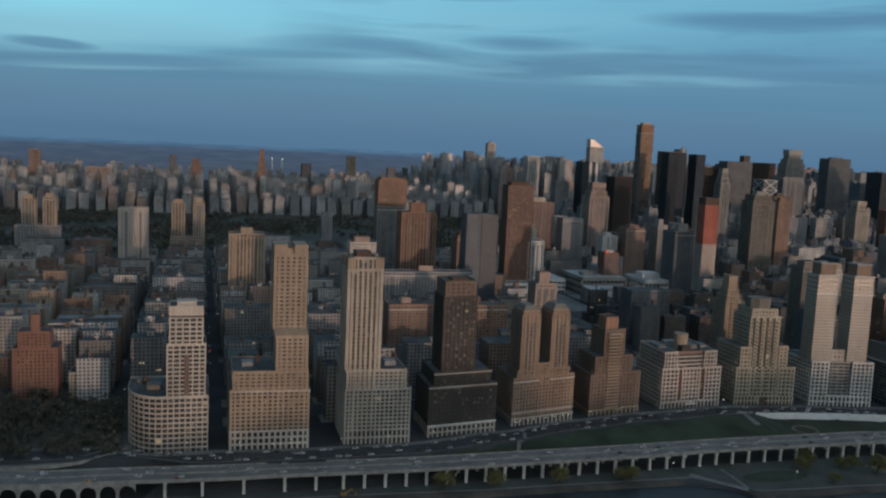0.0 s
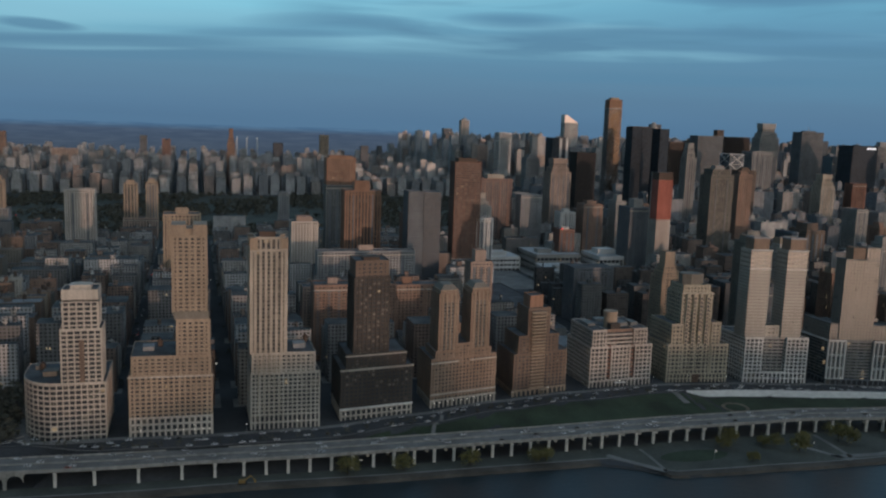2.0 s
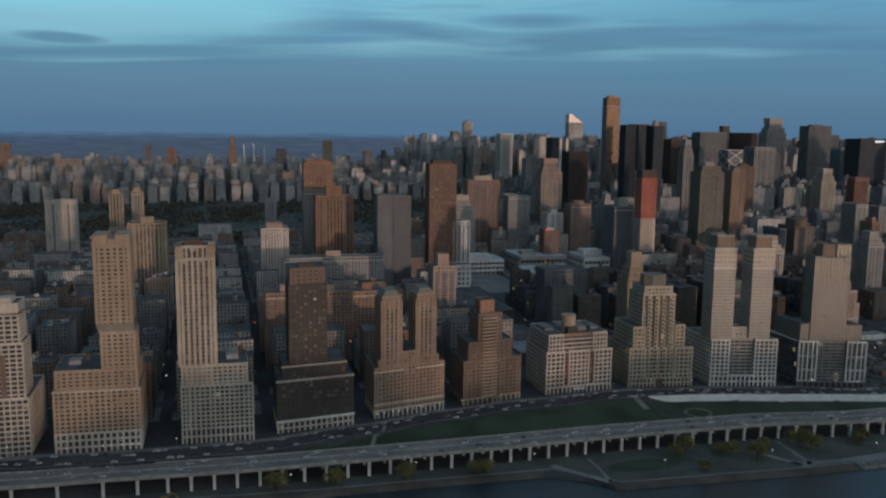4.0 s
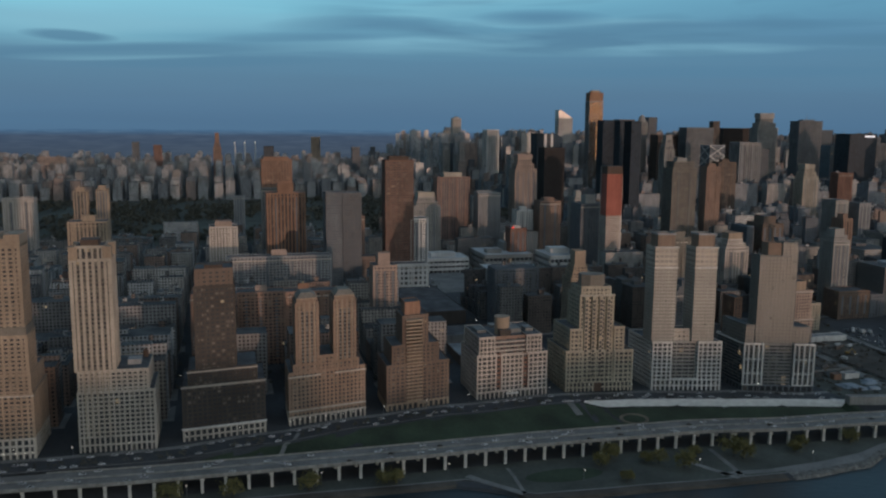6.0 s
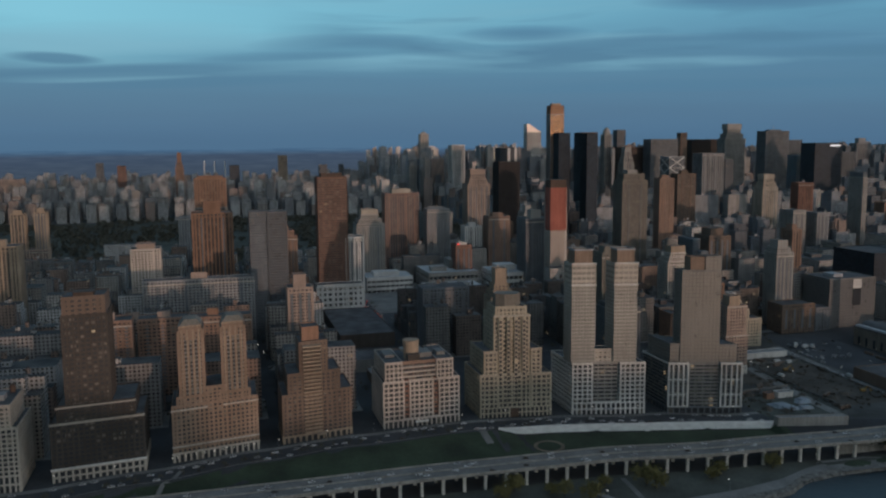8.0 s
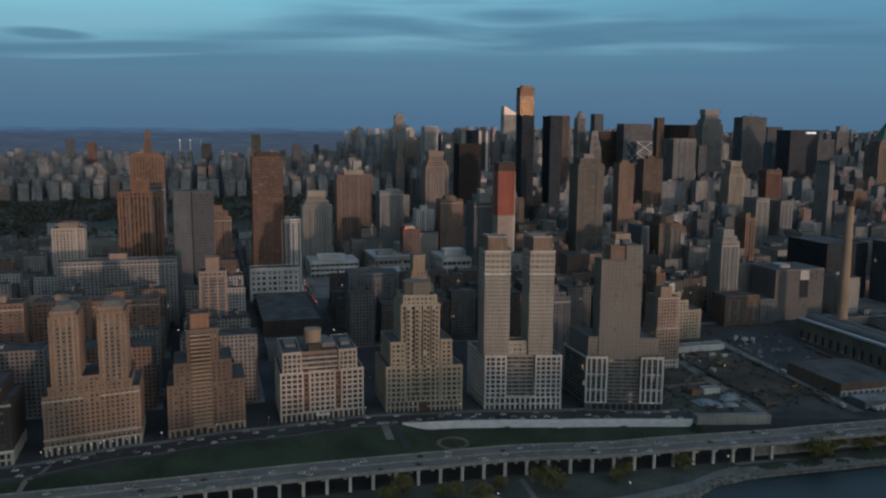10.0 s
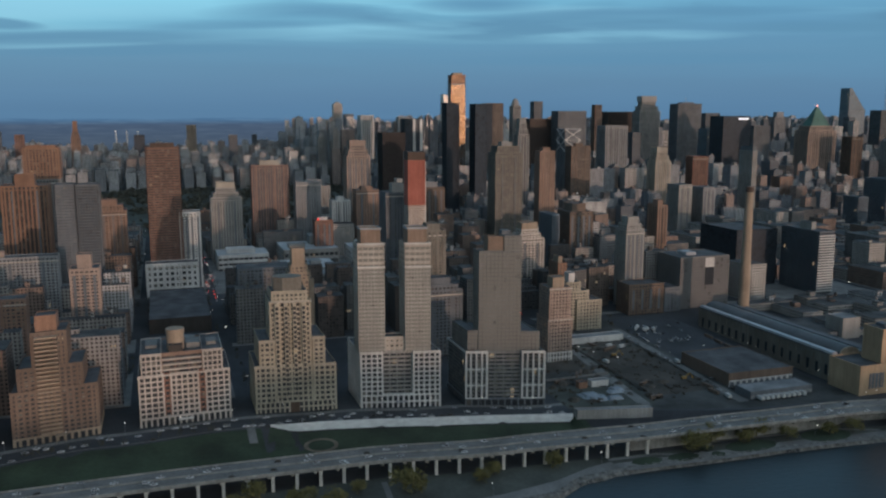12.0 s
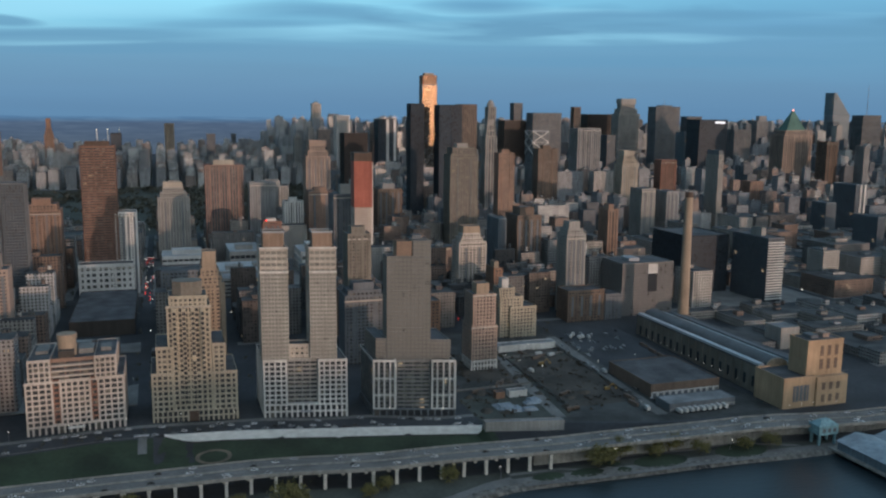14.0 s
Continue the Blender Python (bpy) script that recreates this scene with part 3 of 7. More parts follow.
def panes(tower, rect, z0, z1, floor, bay, pier, sp, slope, origin, material, limit):
    """Single windows in the openings of a street front. Returns how many were made."""
    x0, x1, y0, y1 = rect
    n, k = max(1, round((z1 - z0) / floor)), max(1, round((x1 - x0) / bay))
    h, b = (z1 - z0) / n, (x1 - x0) / k
    w, t = b - pier, h - sp
    me = bpy.data.meshes.new("window")
    g = Geo().box(-w / 2, w / 2, -0.03, 0.03, 0, t)
    g.box(-0.05, 0.05, -0.07, -0.03, 0, t)
    me.from_pydata(g.v, [], g.f)
    me.materials.append(material)
    made = 0
    for i in range(n):
        for j in range(k):
            if made >= limit:
                return made
            x = x0 + (j + 0.5) * b
            ob = new("window", me)
            ob.parent = tower
            ob.rotation_euler.z = math.atan(slope(origin[0] + 1.0))
            ob.location = (x - origin[0], y0 + slope(x) + 0.24 - origin[1], z0 + i * h + 0.02 - origin[2])
            made += 1
    return made


def building(name, label, category, blocks, colour, at, skew=0.0, roof=None, glass=None, single=0, group=""):
    """A building of stacked blocks. blocks: dicts with rect (x0, x1, y0, y1 in the plan), z0, z1 and the pattern of the walls."""
    ox, oy, oz = at
    slope = lambda x: skew * (x - ox)
    bend = lambda p: (p[0] - ox, p[1] + slope(p[0]) - oy, p[2] - oz)
    top = thing(name, label, category, at, group)
    left = single
    for b in blocks:
        c = b.get("colour", colour)
        gw, gg = Geo(bend), Geo(bend)
        pat = {k: b[k] for k in ("floor", "bay", "pier", "sp", "style", "inset", "sides") if k in b}
        if b.get("style") == "blank":
            part("wall", gw.box(*b["rect"], b["z0"], b["z1"]), wall(c), top)
        else:
            gs = Geo(bend) if b.get("style") == "vert" else None
            storeys(gw, gg, b["rect"], b["z0"], b["z1"], gs=gs, **pat)
            if gs is not None and gs.v:
                tagged(part("spandrel", gs, wall(b.get("spandrel", "slategrey")), top), "dark recessed spandrels between the piers", kind="stuff")
            tagged(part("wall", gw, wall(c), top), kind="stuff")
            part("glazing", gg, b.get("glass") or glass or WINDOW, top, "dark window glass")
            if left > 0 and b.get("single", True):
                left -= panes(top, b["rect"], b["z0"], b["z1"], pat.get("floor", 3.2), pat.get("bay", 3.6), pat.get("pier", 1.3), pat.get("sp", 1.3), slope, at, PANE, left)
        if b.get("roof", True):
            x0, x1, y0, y1 = b["rect"]
            flat = part("roof", Geo(bend).box(x0 + 0.3, x1 - 0.3, y0 + 0.3, y1 - 0.3, b["z1"] - 0.05, b["z1"] + 0.15), roof or ROOF, top)
            part("parapet", Geo(bend).rim(b["rect"], 0.35, b["z1"] + 0.003, b["z1"] + 1.0), wall(c), flat)
        if b.get("cornice"):
            x0, x1, y0, y1 = b["rect"]
            part("cornice", Geo(bend).box(x0 - 0.7, x1 + 0.7, y0 - 0.7, y0 + 0.4, b["z1"] - 1.2, b["z1"] - 0.2), wall("limestone"), top)
    return top


# ---- front row along the boulevard ----
def B(x0, x1, y0, depth, z0, z1, **kw):
    return dict(rect=(x0, x1, y0, y0 + depth), z0=z0, z1=z1, **kw)


def rounded_podium(tower, ring, at, z0, z1, floor, bay, colour):
    """A podium whose street front bends round a corner: floor slabs, piers along the ring and a core of glass."""
    cx = sum(p[0] for p in ring) / len(ring)
    cy = sum(p[1] for p in ring) / len(ring)
    bend = lambda p: (p[0] - at[0], p[1] - at[1], p[2] - at[2])
    gw, gg, gr, gp = Geo(bend), Geo(bend), Geo(bend), Geo(bend)
    shrink = lambda d: [(x + (cx - x) * d / math.hypot(cx - x, cy - y), y + (cy - y) * d / math.hypot(cx - x, cy - y)) for x, y in ring]
    gg.prism(shrink(0.6), z0, z1 - 0.3)
    n = round((z1 - z0) / floor)
    h = (z1 - z0) / n
    for i in range(n):
        gw.prism(ring, z0 + i * h + h * 0.72, z0 + (i + 1) * h - 0.002)
    made = 0
    me = None
    for (ax, ay), (bx, by) in zip(ring, ring[1:] + ring[:1]):
        length = math.hypot(bx - ax, by - ay)
        k = max(1, round(length / bay))
        b = length / k
        ux, uy = (bx - ax) / length, (by - ay) / length
        for j in range(k):
            px, py = ax + ux * b * j, ay + uy * b * j
            w = 0.8
            corners = [(px - ux * w / 2 + uy * 0.04, py - uy * w / 2 - ux * 0.04), (px + ux * w / 2 + uy * 0.04, py + uy * w / 2 - ux * 0.04)]
            corners += [(px + ux * w / 2 - uy * 0.7, py + uy * w / 2 + ux * 0.7), (px - ux * w / 2 - uy * 0.7, py - uy * w / 2 + ux * 0.7)]
            gw.prism(corners, z0, z1 - 0.01)
            if ay > cy and by > cy:
                continue
            for i in range(n):
                if me is None:
                    g = Geo().box(-(b - w) / 2, (b - w) / 2, -0.03, 0.03, 0, h * 0.71)
                    me = g.mesh("window")
                    me.materials.append(PANE)
                if made < 120:
                    ob = new("window", me)
                    ob.parent = tower
                    ob.rotation_euler.z = math.atan2(uy, ux)
                    mx, my = px + ux * b / 2 - uy * 0.25, py + uy * b / 2 + ux * 0.25
                    ob.location = (mx - at[0], my - at[1], z0 + i * h - at[2] + 0.02)
                    made += 1
    gr.prism(shrink(0.5), z1 - 0.05, z1 + 0.15)
    inner = shrink(0.45)
    for i in range(len(ring)):
        j = (i + 1) % len(ring)
        gp.prism([ring[i], ring[j], inner[j], inner[i]], z1 + 0.003, z1 + 1.1)
    tagged(part("podium_wall", gw, wall(colour), tower), kind="stuff")
    part("podium_glazing", gg, WINDOW, tower, "dark window glass")
    part("podium_parapet", gp, wall(colour), tower)
    part("podium_roof", gr, ROOF, tower)


def rooftop(tower, at, boxes, colour="grey", tanks=()):
    """Plant rooms and water tanks on a roof."""
    for x0, x1, y0, y1, z0, z1 in boxes:
        g = Geo().box(x0 - at[0], x1 - at[0], y0 - at[1], y1 - at[1], z0 - at[2], z1 - at[2])
        g.box(x0 - at[0] - 0.2, x1 - at[0] + 0.2, y0 - at[1] - 0.2, y1 - at[1] + 0.2, z1 - at[2] - 0.4, z1 - at[2] + 0.003)
        part("plant_room", g, wall(colour), tower)
    for x, y, z, r in tanks:
        g = Geo().drum(x - at[0], y - at[1], r, z - at[2] + 1.5, z - at[2] + 1.5 + 2.2 * r)
        g.drum(x - at[0], y - at[1], r * 1.05, z - at[2] + 1.5 + 2.2 * r, z - at[2] + 1.5 + 3.0 * r, 12, 0.1)
        for sx in (-1, 1):
            for sy in (-1, 1):
                g.box(x - at[0] + sx * r * 0.6 - 0.1, x - at[0] + sx * r * 0.6 + 0.1, y - at[1] + sy * r * 0.6 - 0.1, y - at[1] + sy * r * 0.6 + 0.1, z - at[2], z - at[2] + 1.5)
        part("water_tank", g, wall("darkbrown"), tower)


def base_lamps(t, k, xs, y, z):
    """Small lit lamps along the foot of a building."""
    for x in xs:
        part("wall_lamp", Geo().box(x - 0.25, x + 0.25, y - 0.5 + k * x, y - 0.05 + k * x, z, z + 0.6), WHITE_LAMP, t)


def tower_curved_corner():
    at = (64.0, 766.0, 11.0)
    t = building("apartment_tower", "pale limestone stepped tower on a rounded corner podium", "apartment tower", [
        B(63, 91, 766, 26, 53, 92.5, floor=3.4, bay=4.7, pier=0.95, sp=1.0),
        B(64.5, 89, 767.5, 23, 92.5, 113, floor=3.6, bay=4.9, pier=1.1, sp=1.1),
        B(64.5, 89, 767.5, 23, 113, 120.5, style="blank", roof=True),
    ], "limestone", at, single=110)
    ring = [(93, 764.6), (93, 822), (34, 822)]
    ring += [(34 + 26 * (1 - math.cos(a)), 798 - 33.4 * math.sin(a)) for a in (i * math.pi / 2 / 9 for i in range(10))]
    rounded_podium(t, [ring[2], *ring[3:], ring[0], ring[1]], at, 11, 53, 3.8, 4.3, "limestone")
    part("bay_strip", Geo().box(11.6, 15.0, -0.3, 0.6, 42.2, 74), wall("brown"), t, "dark bay strip up the middle of the front")
    rooftop(t, at, [(70, 84, 772, 784, 120.6, 124)], "limestone", [(46, 800, 53.2, 2.2)])
    rooftop(t, at, [(48, 58, 786, 796, 53.2, 57), (40, 46, 806, 814, 53.2, 56), (64, 80, 800, 812, 53.2, 58)], "putty", [])


def tower_tan_slab():
    at = (108.5, 762.5, 11.0)
    k = -0.045
    t = building("apartment_tower", "tan brick tower over a broad podium with a white stone base", "apartment tower", [
        B(108.5, 168, 762.5, 50, 11, 26, colour="limestone", floor=5.0, bay=4.4, pier=1.6, sp=1.6, roof=False),
        B(108.6, 167.9, 762.6, 50, 26, 57, floor=3.1, bay=4.0, pier=1.5, sp=1.3, cornice=True),
        B(110.3, 166.8, 763.6, 46, 57, 71, floor=3.1, bay=4.4, pier=1.9, sp=1.5, single=False),
        B(142, 166.3, 764, 26, 71, 98, floor=3.1, bay=4.1, pier=1.9, sp=1.5),
        B(140.5, 165.5, 765, 26, 98, 103.5, style="blank", colour="putty"),
        B(139.3, 164.6, 766, 25, 103.5, 160, floor=3.05, bay=4.2, pier=2.0, sp=1.4),
    ], "tan", at, k, single=120)
    for x0, x1, y0, z in ((30.8, 41, 2.2, 157.2), (46, 56.1, 2.2, 157.2), (41, 46, 5, 154)):
        part("crown", Geo().box(x0, x1, y0, 26.5, 149, z), wall("tan"), t)
    base_lamps(t, k, (8, 33, 38, 46, 52, 57), -0.05, 4.0)
    rooftop(t, at, [(118, 126, 780, 790, 71, 74.5)], "grey", [(130, 790, 71, 2.0)])


def tower_striped_piers():
    at = (195.5, 762.0, 11.0)
    k = -0.04
    t = building("apartment_tower", "slim pale tower with tall stone piers and a gridded podium", "apartment tower", [
        B(195.5, 248, 762, 46, 11, 23, colour="limestone", floor=6.0, bay=3.6, pier=1.3, sp=1.3, roof=False),
        B(195.6, 247.9, 762.1, 46, 23, 55, colour="limestone", floor=3.05, bay=3.6, pier=1.1, sp=1.1),
        B(196.4, 244.3, 763, 42, 55, 70, colour="limestone", floor=3.05, bay=3.6, pier=1.5, sp=1.4),
        B(195, 222.3, 762.6, 28, 70, 149.5, floor=3.1, bay=3.9, pier=1.9, sp=1.2, style="vert", inset=0.9, spandrel="putty", single=False),
        B(199, 218, 763.4, 24, 149.5, 158.5, floor=9, bay=3.8, pier=1.5, sp=1.0, style="vert"),
    ], "cream", at, k, single=120)
    for x in (0, 22.2):
        for y0, y1 in ((0.2, 6), (22, 29)):
            part("corner_block", Geo().box(x - 0.6, x + 5.2, y0, y1, 138.5, 147.8), wall("tan"), t)
    for i in range(5):
        part("pier", Geo().box(5.4 + i * 3.9, 6.4 + i * 3.9, -0.7 - 0.04 * (6 + 3.9 * i), 0.4, 12.2, 59.5), wall("cream"), t)
    rooftop(t, at, [(202, 214, 768, 782, 158.6, 163)], "darkbrown", [])
    rooftop(t, at, [(229, 238, 775, 785, 70, 74)], "grey", [(240, 792, 70, 2.0)])


def tower_dark_brick():
    at = (265.5, 769.5, 10.0)
    k = 0.135
    t = building("apartment_tower", "dark brown brick tower with pale bands at its base", "apartment tower", [
        B(265.5, 326, 769.5, 46, 10, 19.5, colour="limestone", floor=4.8, bay=4.3, pier=1.4, sp=1.3, roof=False),
        B(265.6, 325.9, 769.6, 46, 19.5, 52, floor=3.1, bay=3.5, pier=1.3, sp=1.3, cornice=True),
        B(270, 320.5, 771.5, 42, 52, 63, floor=3.1, bay=3.5, pier=1.3, sp=1.3, cornice=True),
        B(276, 305.5, 773, 30, 63, 125, floor=3.05, bay=3.7, pier=1.2, sp=1.3, style="vert", spandrel="dim"),
        B(277, 304.5, 774, 28, 125, 137.5, colour="brown", floor=3.1, bay=4.5, pier=2.4, sp=1.6),
    ], "dim", at, k, single=120)
    part("belt_course", Geo(lambda p: (p[0], p[1] + k * p[0], p[2])).box(-0.7, 61.2, -0.8, 0.4, 9.3, 10.5), wall("white"), t, "pale stone belt course")
    part("belt_course", Geo(lambda p: (p[0], p[1] + k * p[0], p[2])).box(-0.5, 61.0, -0.6, 0.4, 41.0, 42.3), wall("limestone"), t, "pale stone belt course")
    rooftop(t, at, [(284, 297, 781, 793, 137.6, 140.5)], "darkbrown", [])


def tower_twin_brick():
    at = (344.0, 786.0, 10.0)
    k = 0.205
    blocks = [
        B(344, 406, 786, 44, 10, 17.5, colour="limestone", floor=7.5, bay=4.2, pier=1.4, sp=1.3, roof=False, cornice=True),
        B(344.1, 405.9, 786.1, 44, 17.5, 52, floor=3.1, bay=3.3, pier=1.6, sp=1.3),
        B(367, 383, 787.5, 34, 52, 63, floor=3.1, bay=3.3, pier=1.5, sp=1.3),
    ]
    for x in (350.3, 380.4):
        blocks += [B(x - 2.5, x + 20.5, 787.0, 32, 52, 58, floor=3.0, bay=3.3, pier=1.6, sp=1.3)]
        blocks += [B(x, x + 18.2, 788.0, 26, 58, 106.5, floor=3.05, bay=3.5, pier=1.7, sp=1.2, style="vert", roof=True)]
    t = building("apartment_tower", "tan-brown brick apartment block with twin hip-roofed towers", "apartment tower", blocks, "clay", at, k, single=120)
    base_lamps(t, k, (3, 9, 16, 22, 29, 35, 43, 52, 58), -0.05, 4.6)
    bend = lambda p: (p[0], p[1] + k * p[0], p[2])
    for x0, x1, z in ((-0.5, 25.5, 38.5), (36.5, 62.4, 38.5), (-0.5, 62.4, 11.4)):
        part("belt_course", Geo(bend).box(x0, x1, -0.55, 0.4, z, z + 1.0), wall("limestone"), t, "pale stone belt course")
    for x in (350.3, 380.4):
        y0 = 2.0 + k * (x - 344)
        bend = lambda p: (p[0] + x - 344, p[1] + y0 + k * p[0], p[2])
        part("crown", Geo(bend).box(1.3, 16.9, 0.8, 24, 96.3, 100.5), wall("clay"), t)
        part("crown_cornice", Geo(bend).box(0.9, 17.3, 0.4, 24.4, 99.2, 100.2), wall("tan"), t)
        rim_lo, rim_hi = [(1.6, 1.2), (16.6, 1.2), (16.6, 23.6), (1.6, 23.6)], [(4.6, 4.5), (13.6, 4.5), (13.6, 20), (4.6, 20)]
        part("hipped_roof", Geo(bend).prism(rim_lo, 100.51, 104.2, rim_hi), wall("putty"), t)
        part("arch_frame", Geo(bend).box(5.2, 13.0, -0.5, 2, 90, 98.5), wall("clay"), t)
        for i in range(4):
            part("rib", Geo(bend).box(2.4 + i * 4.1, 3.3 + i * 4.1, -0.7, 0.6, 42.2, 97.5), wall("tan"), t)


def tower_stepped_brick():
    at = (424.0, 803.0, 10.0)
    k = 0.18
    t = building("apartment_tower", "brown brick stepped tower with ribbed balconies up its middle", "apartment tower", [
        B(424, 479.5, 803, 42, 10, 16, colour="tan", floor=6, bay=4.6, pier=1.8, sp=1.5, roof=False),
        B(424.1, 479.4, 803.1, 42, 16, 48, floor=3.1, bay=3.9, pier=1.8, sp=1.5),
        B(429, 470.5, 805, 36, 48, 63.5, floor=3.1, bay=3.9, pier=1.8, sp=1.5),
        B(438.5, 461.3, 806.5, 28, 63.5, 87.5, floor=3.1, bay=3.9, pier=1.8, sp=1.5),
        B(441.5, 455, 811, 16, 87.5, 98, style="blank", colour="rust"),
    ], "brown", at, k, single=110)
    bend = lambda p: (p[0], p[1] + k * p[0], p[2])
    for i in range(24):
        part("balcony", Geo(bend).box(17.5, 31.5, -1.2, 3.6, 6.5 + i * 2.95, 7.5 + i * 2.95), wall("tan"), t)
    g = Geo(bend).box(27, 34, -5.5, -0.1, 5.0, 5.6).box(27.3, 27.8, -5.3, -4.8, 0, 5).box(33.2, 33.7, -5.3, -4.8, 0, 5)
    part("entrance_canopy", g, wall("tan"), t)


def block_white_grid():
    at = (506.0, 819.3, 8.6)
    k = 0.05
    grid = dict(floor=3.94, bay=4.1, pier=1.05, sp=1.15)
    t = building("apartment_building", "low red-brick block in a white stone grid, round roof tank", "apartment building", [
        B(506, 571.5, 819.3, 52, 8.6, 15.5, colour="ivory", floor=6.9, bay=4.1, pier=1.3, sp=1.4, roof=False),
        B(506.1, 524, 819.4, 52, 15.5, 47, colour="ivory", **grid),
        B(553.5, 571.4, 819.4, 52, 15.5, 47, colour="ivory", **grid),
        B(524, 528.5, 821.2, 49, 15.5, 47, colour="red", floor=3.94, bay=4.4, pier=0.7, sp=1.5, single=False),
        B(549, 553.5, 821.2, 49, 15.5, 47, colour="red", floor=3.94, bay=4.4, pier=0.7, sp=1.5, single=False),
        B(528.5, 549, 820.0, 50, 15.5, 47, colour="ivory", floor=3.94, bay=4.1, pier=1.2, sp=1.3, single=False),
        B(508.3, 523, 821, 48, 47, 62.4, colour="ivory", floor=3.85, bay=3.7, pier=0.95, sp=1.1, single=False),
        B(552, 566.5, 821, 48, 47, 62.4, colour="ivory", floor=3.85, bay=3.7, pier=0.95, sp=1.1, single=False),
        B(523, 552, 823.2, 44, 47, 61.8, colour="brick", floor=3.6, bay=9.6, pier=0.6, sp=1.6, style="horiz", single=False),
    ], "cream", at, k, single=120)
    bend = lambda p: (p[0], p[1] + k * p[0], p[2])
    for z in (41.0, 44.9, 48.8):
        part("balcony", Geo(bend).box(17.5, 45.5, 2.0, 4.2, z, z + 1.0), wall("ivory"), t, "pale balcony front")
    part("cornice", Geo(bend).box(-0.4, 65.9, -0.5, 0.5, 37.6, 38.6), wall("ivory"), t)
    part("tank_opening", Geo(bend).box(22.5, 32.5, 5.0, 12.4, 53.4, 59.0), wall("dim"), t, "dark opening below the tank")
    g = Geo().drum(27.5, 18, 6.4, 53.4, 65.5, 20).drum(27.5, 18, 6.8, 65.5, 69.2, 20)
    part("tank_house", g, wall("tan"), t, "round brick tank house")
    rooftop(t, at, [(541, 551, 836, 852, 62, 66), (512, 520, 840, 858, 62.4, 65), (556, 563, 838, 850, 62.4, 65.5), (530, 548, 860, 868, 62, 64.5)], "slategrey", [])
    part("entrance_canopy", Geo(bend).box(27, 38, -2.5, -0.1, 3.6, 4.6), wall("white"), t)


def tower_sand_steps():
    at = (590.0, 825.0, 8.0)
    k = -0.13
    grid = dict(floor=3.75, bay=4.1, pier=1.45, sp=1.6)
    t = building("apartment_tower", "sand-coloured stepped tower with dark punched windows", "apartment tower", [
        B(590, 651.5, 825, 46, 8, 17, floor=4.5, bay=3.6, pier=1.3, sp=1.2, roof=False),
        B(590.1, 606, 825.1, 46, 17, 45, **grid),
        B(634, 651.4, 825.1, 46, 17, 45, **grid),
        B(606, 634, 826.2, 44, 17, 45, **grid),
        B(594, 606, 827, 40, 45, 64.5, **grid),
        B(634, 643.5, 827, 40, 45, 66, **grid),
        B(602.6, 633.6, 828.2, 28, 45, 95, floor=3.75, bay=3.9, pier=1.3, sp=1.3, single=False),
        B(604.5, 631.5, 830, 24, 95, 102, floor=3.5, bay=3.4, pier=1.6, sp=1.6),
    ], "sand", at, k, single=120)
    bend = lambda p: (p[0], p[1] + k * p[0], p[2])
    for x in (16.4, 23.2, 29.6, 36.4):
        bay = part("window_bay", Geo(bend).box(x, x + 3.0, 0.9, 4.4, 12, 86), wall("sand"), t, "projecting stack of bay windows")
        for i in range(19):
            part("bay_window", Geo(bend).box(x + 0.4, x + 2.6, 0.78, 1.2, 13.4 + i * 3.75, 15.8 + i * 3.75), PANE, bay)
    for x0, x1, z in ((12.0, 44.2, 87.2), (3.6, 16.2, 56.6), (43.8, 53.9, 58.1), (-0.3, 16.3, 37.1), (43.7, 61.8, 37.1)):
        part("cornice", Geo(bend).box(x0, x1, 0.0 if z < 40 else 1.6, 4.2, z - 0.8, z), wall("cream"), t)
    crown = [(28 + 11.5 * math.cos(a), 17 + 9.5 * math.sin(a)) for a in (math.pi / 8 + i * math.pi / 4 for i in range(8))]
    part("crown", Geo(bend).prism(crown, 93.8, 104.5), wall("putty"), t, "eight-sided brick crown")
    part("entrance", Geo(bend).box(26, 33, -0.5, 0.5, 0, 8.0), wall("darkbrown"), t, "dark double-height entrance")


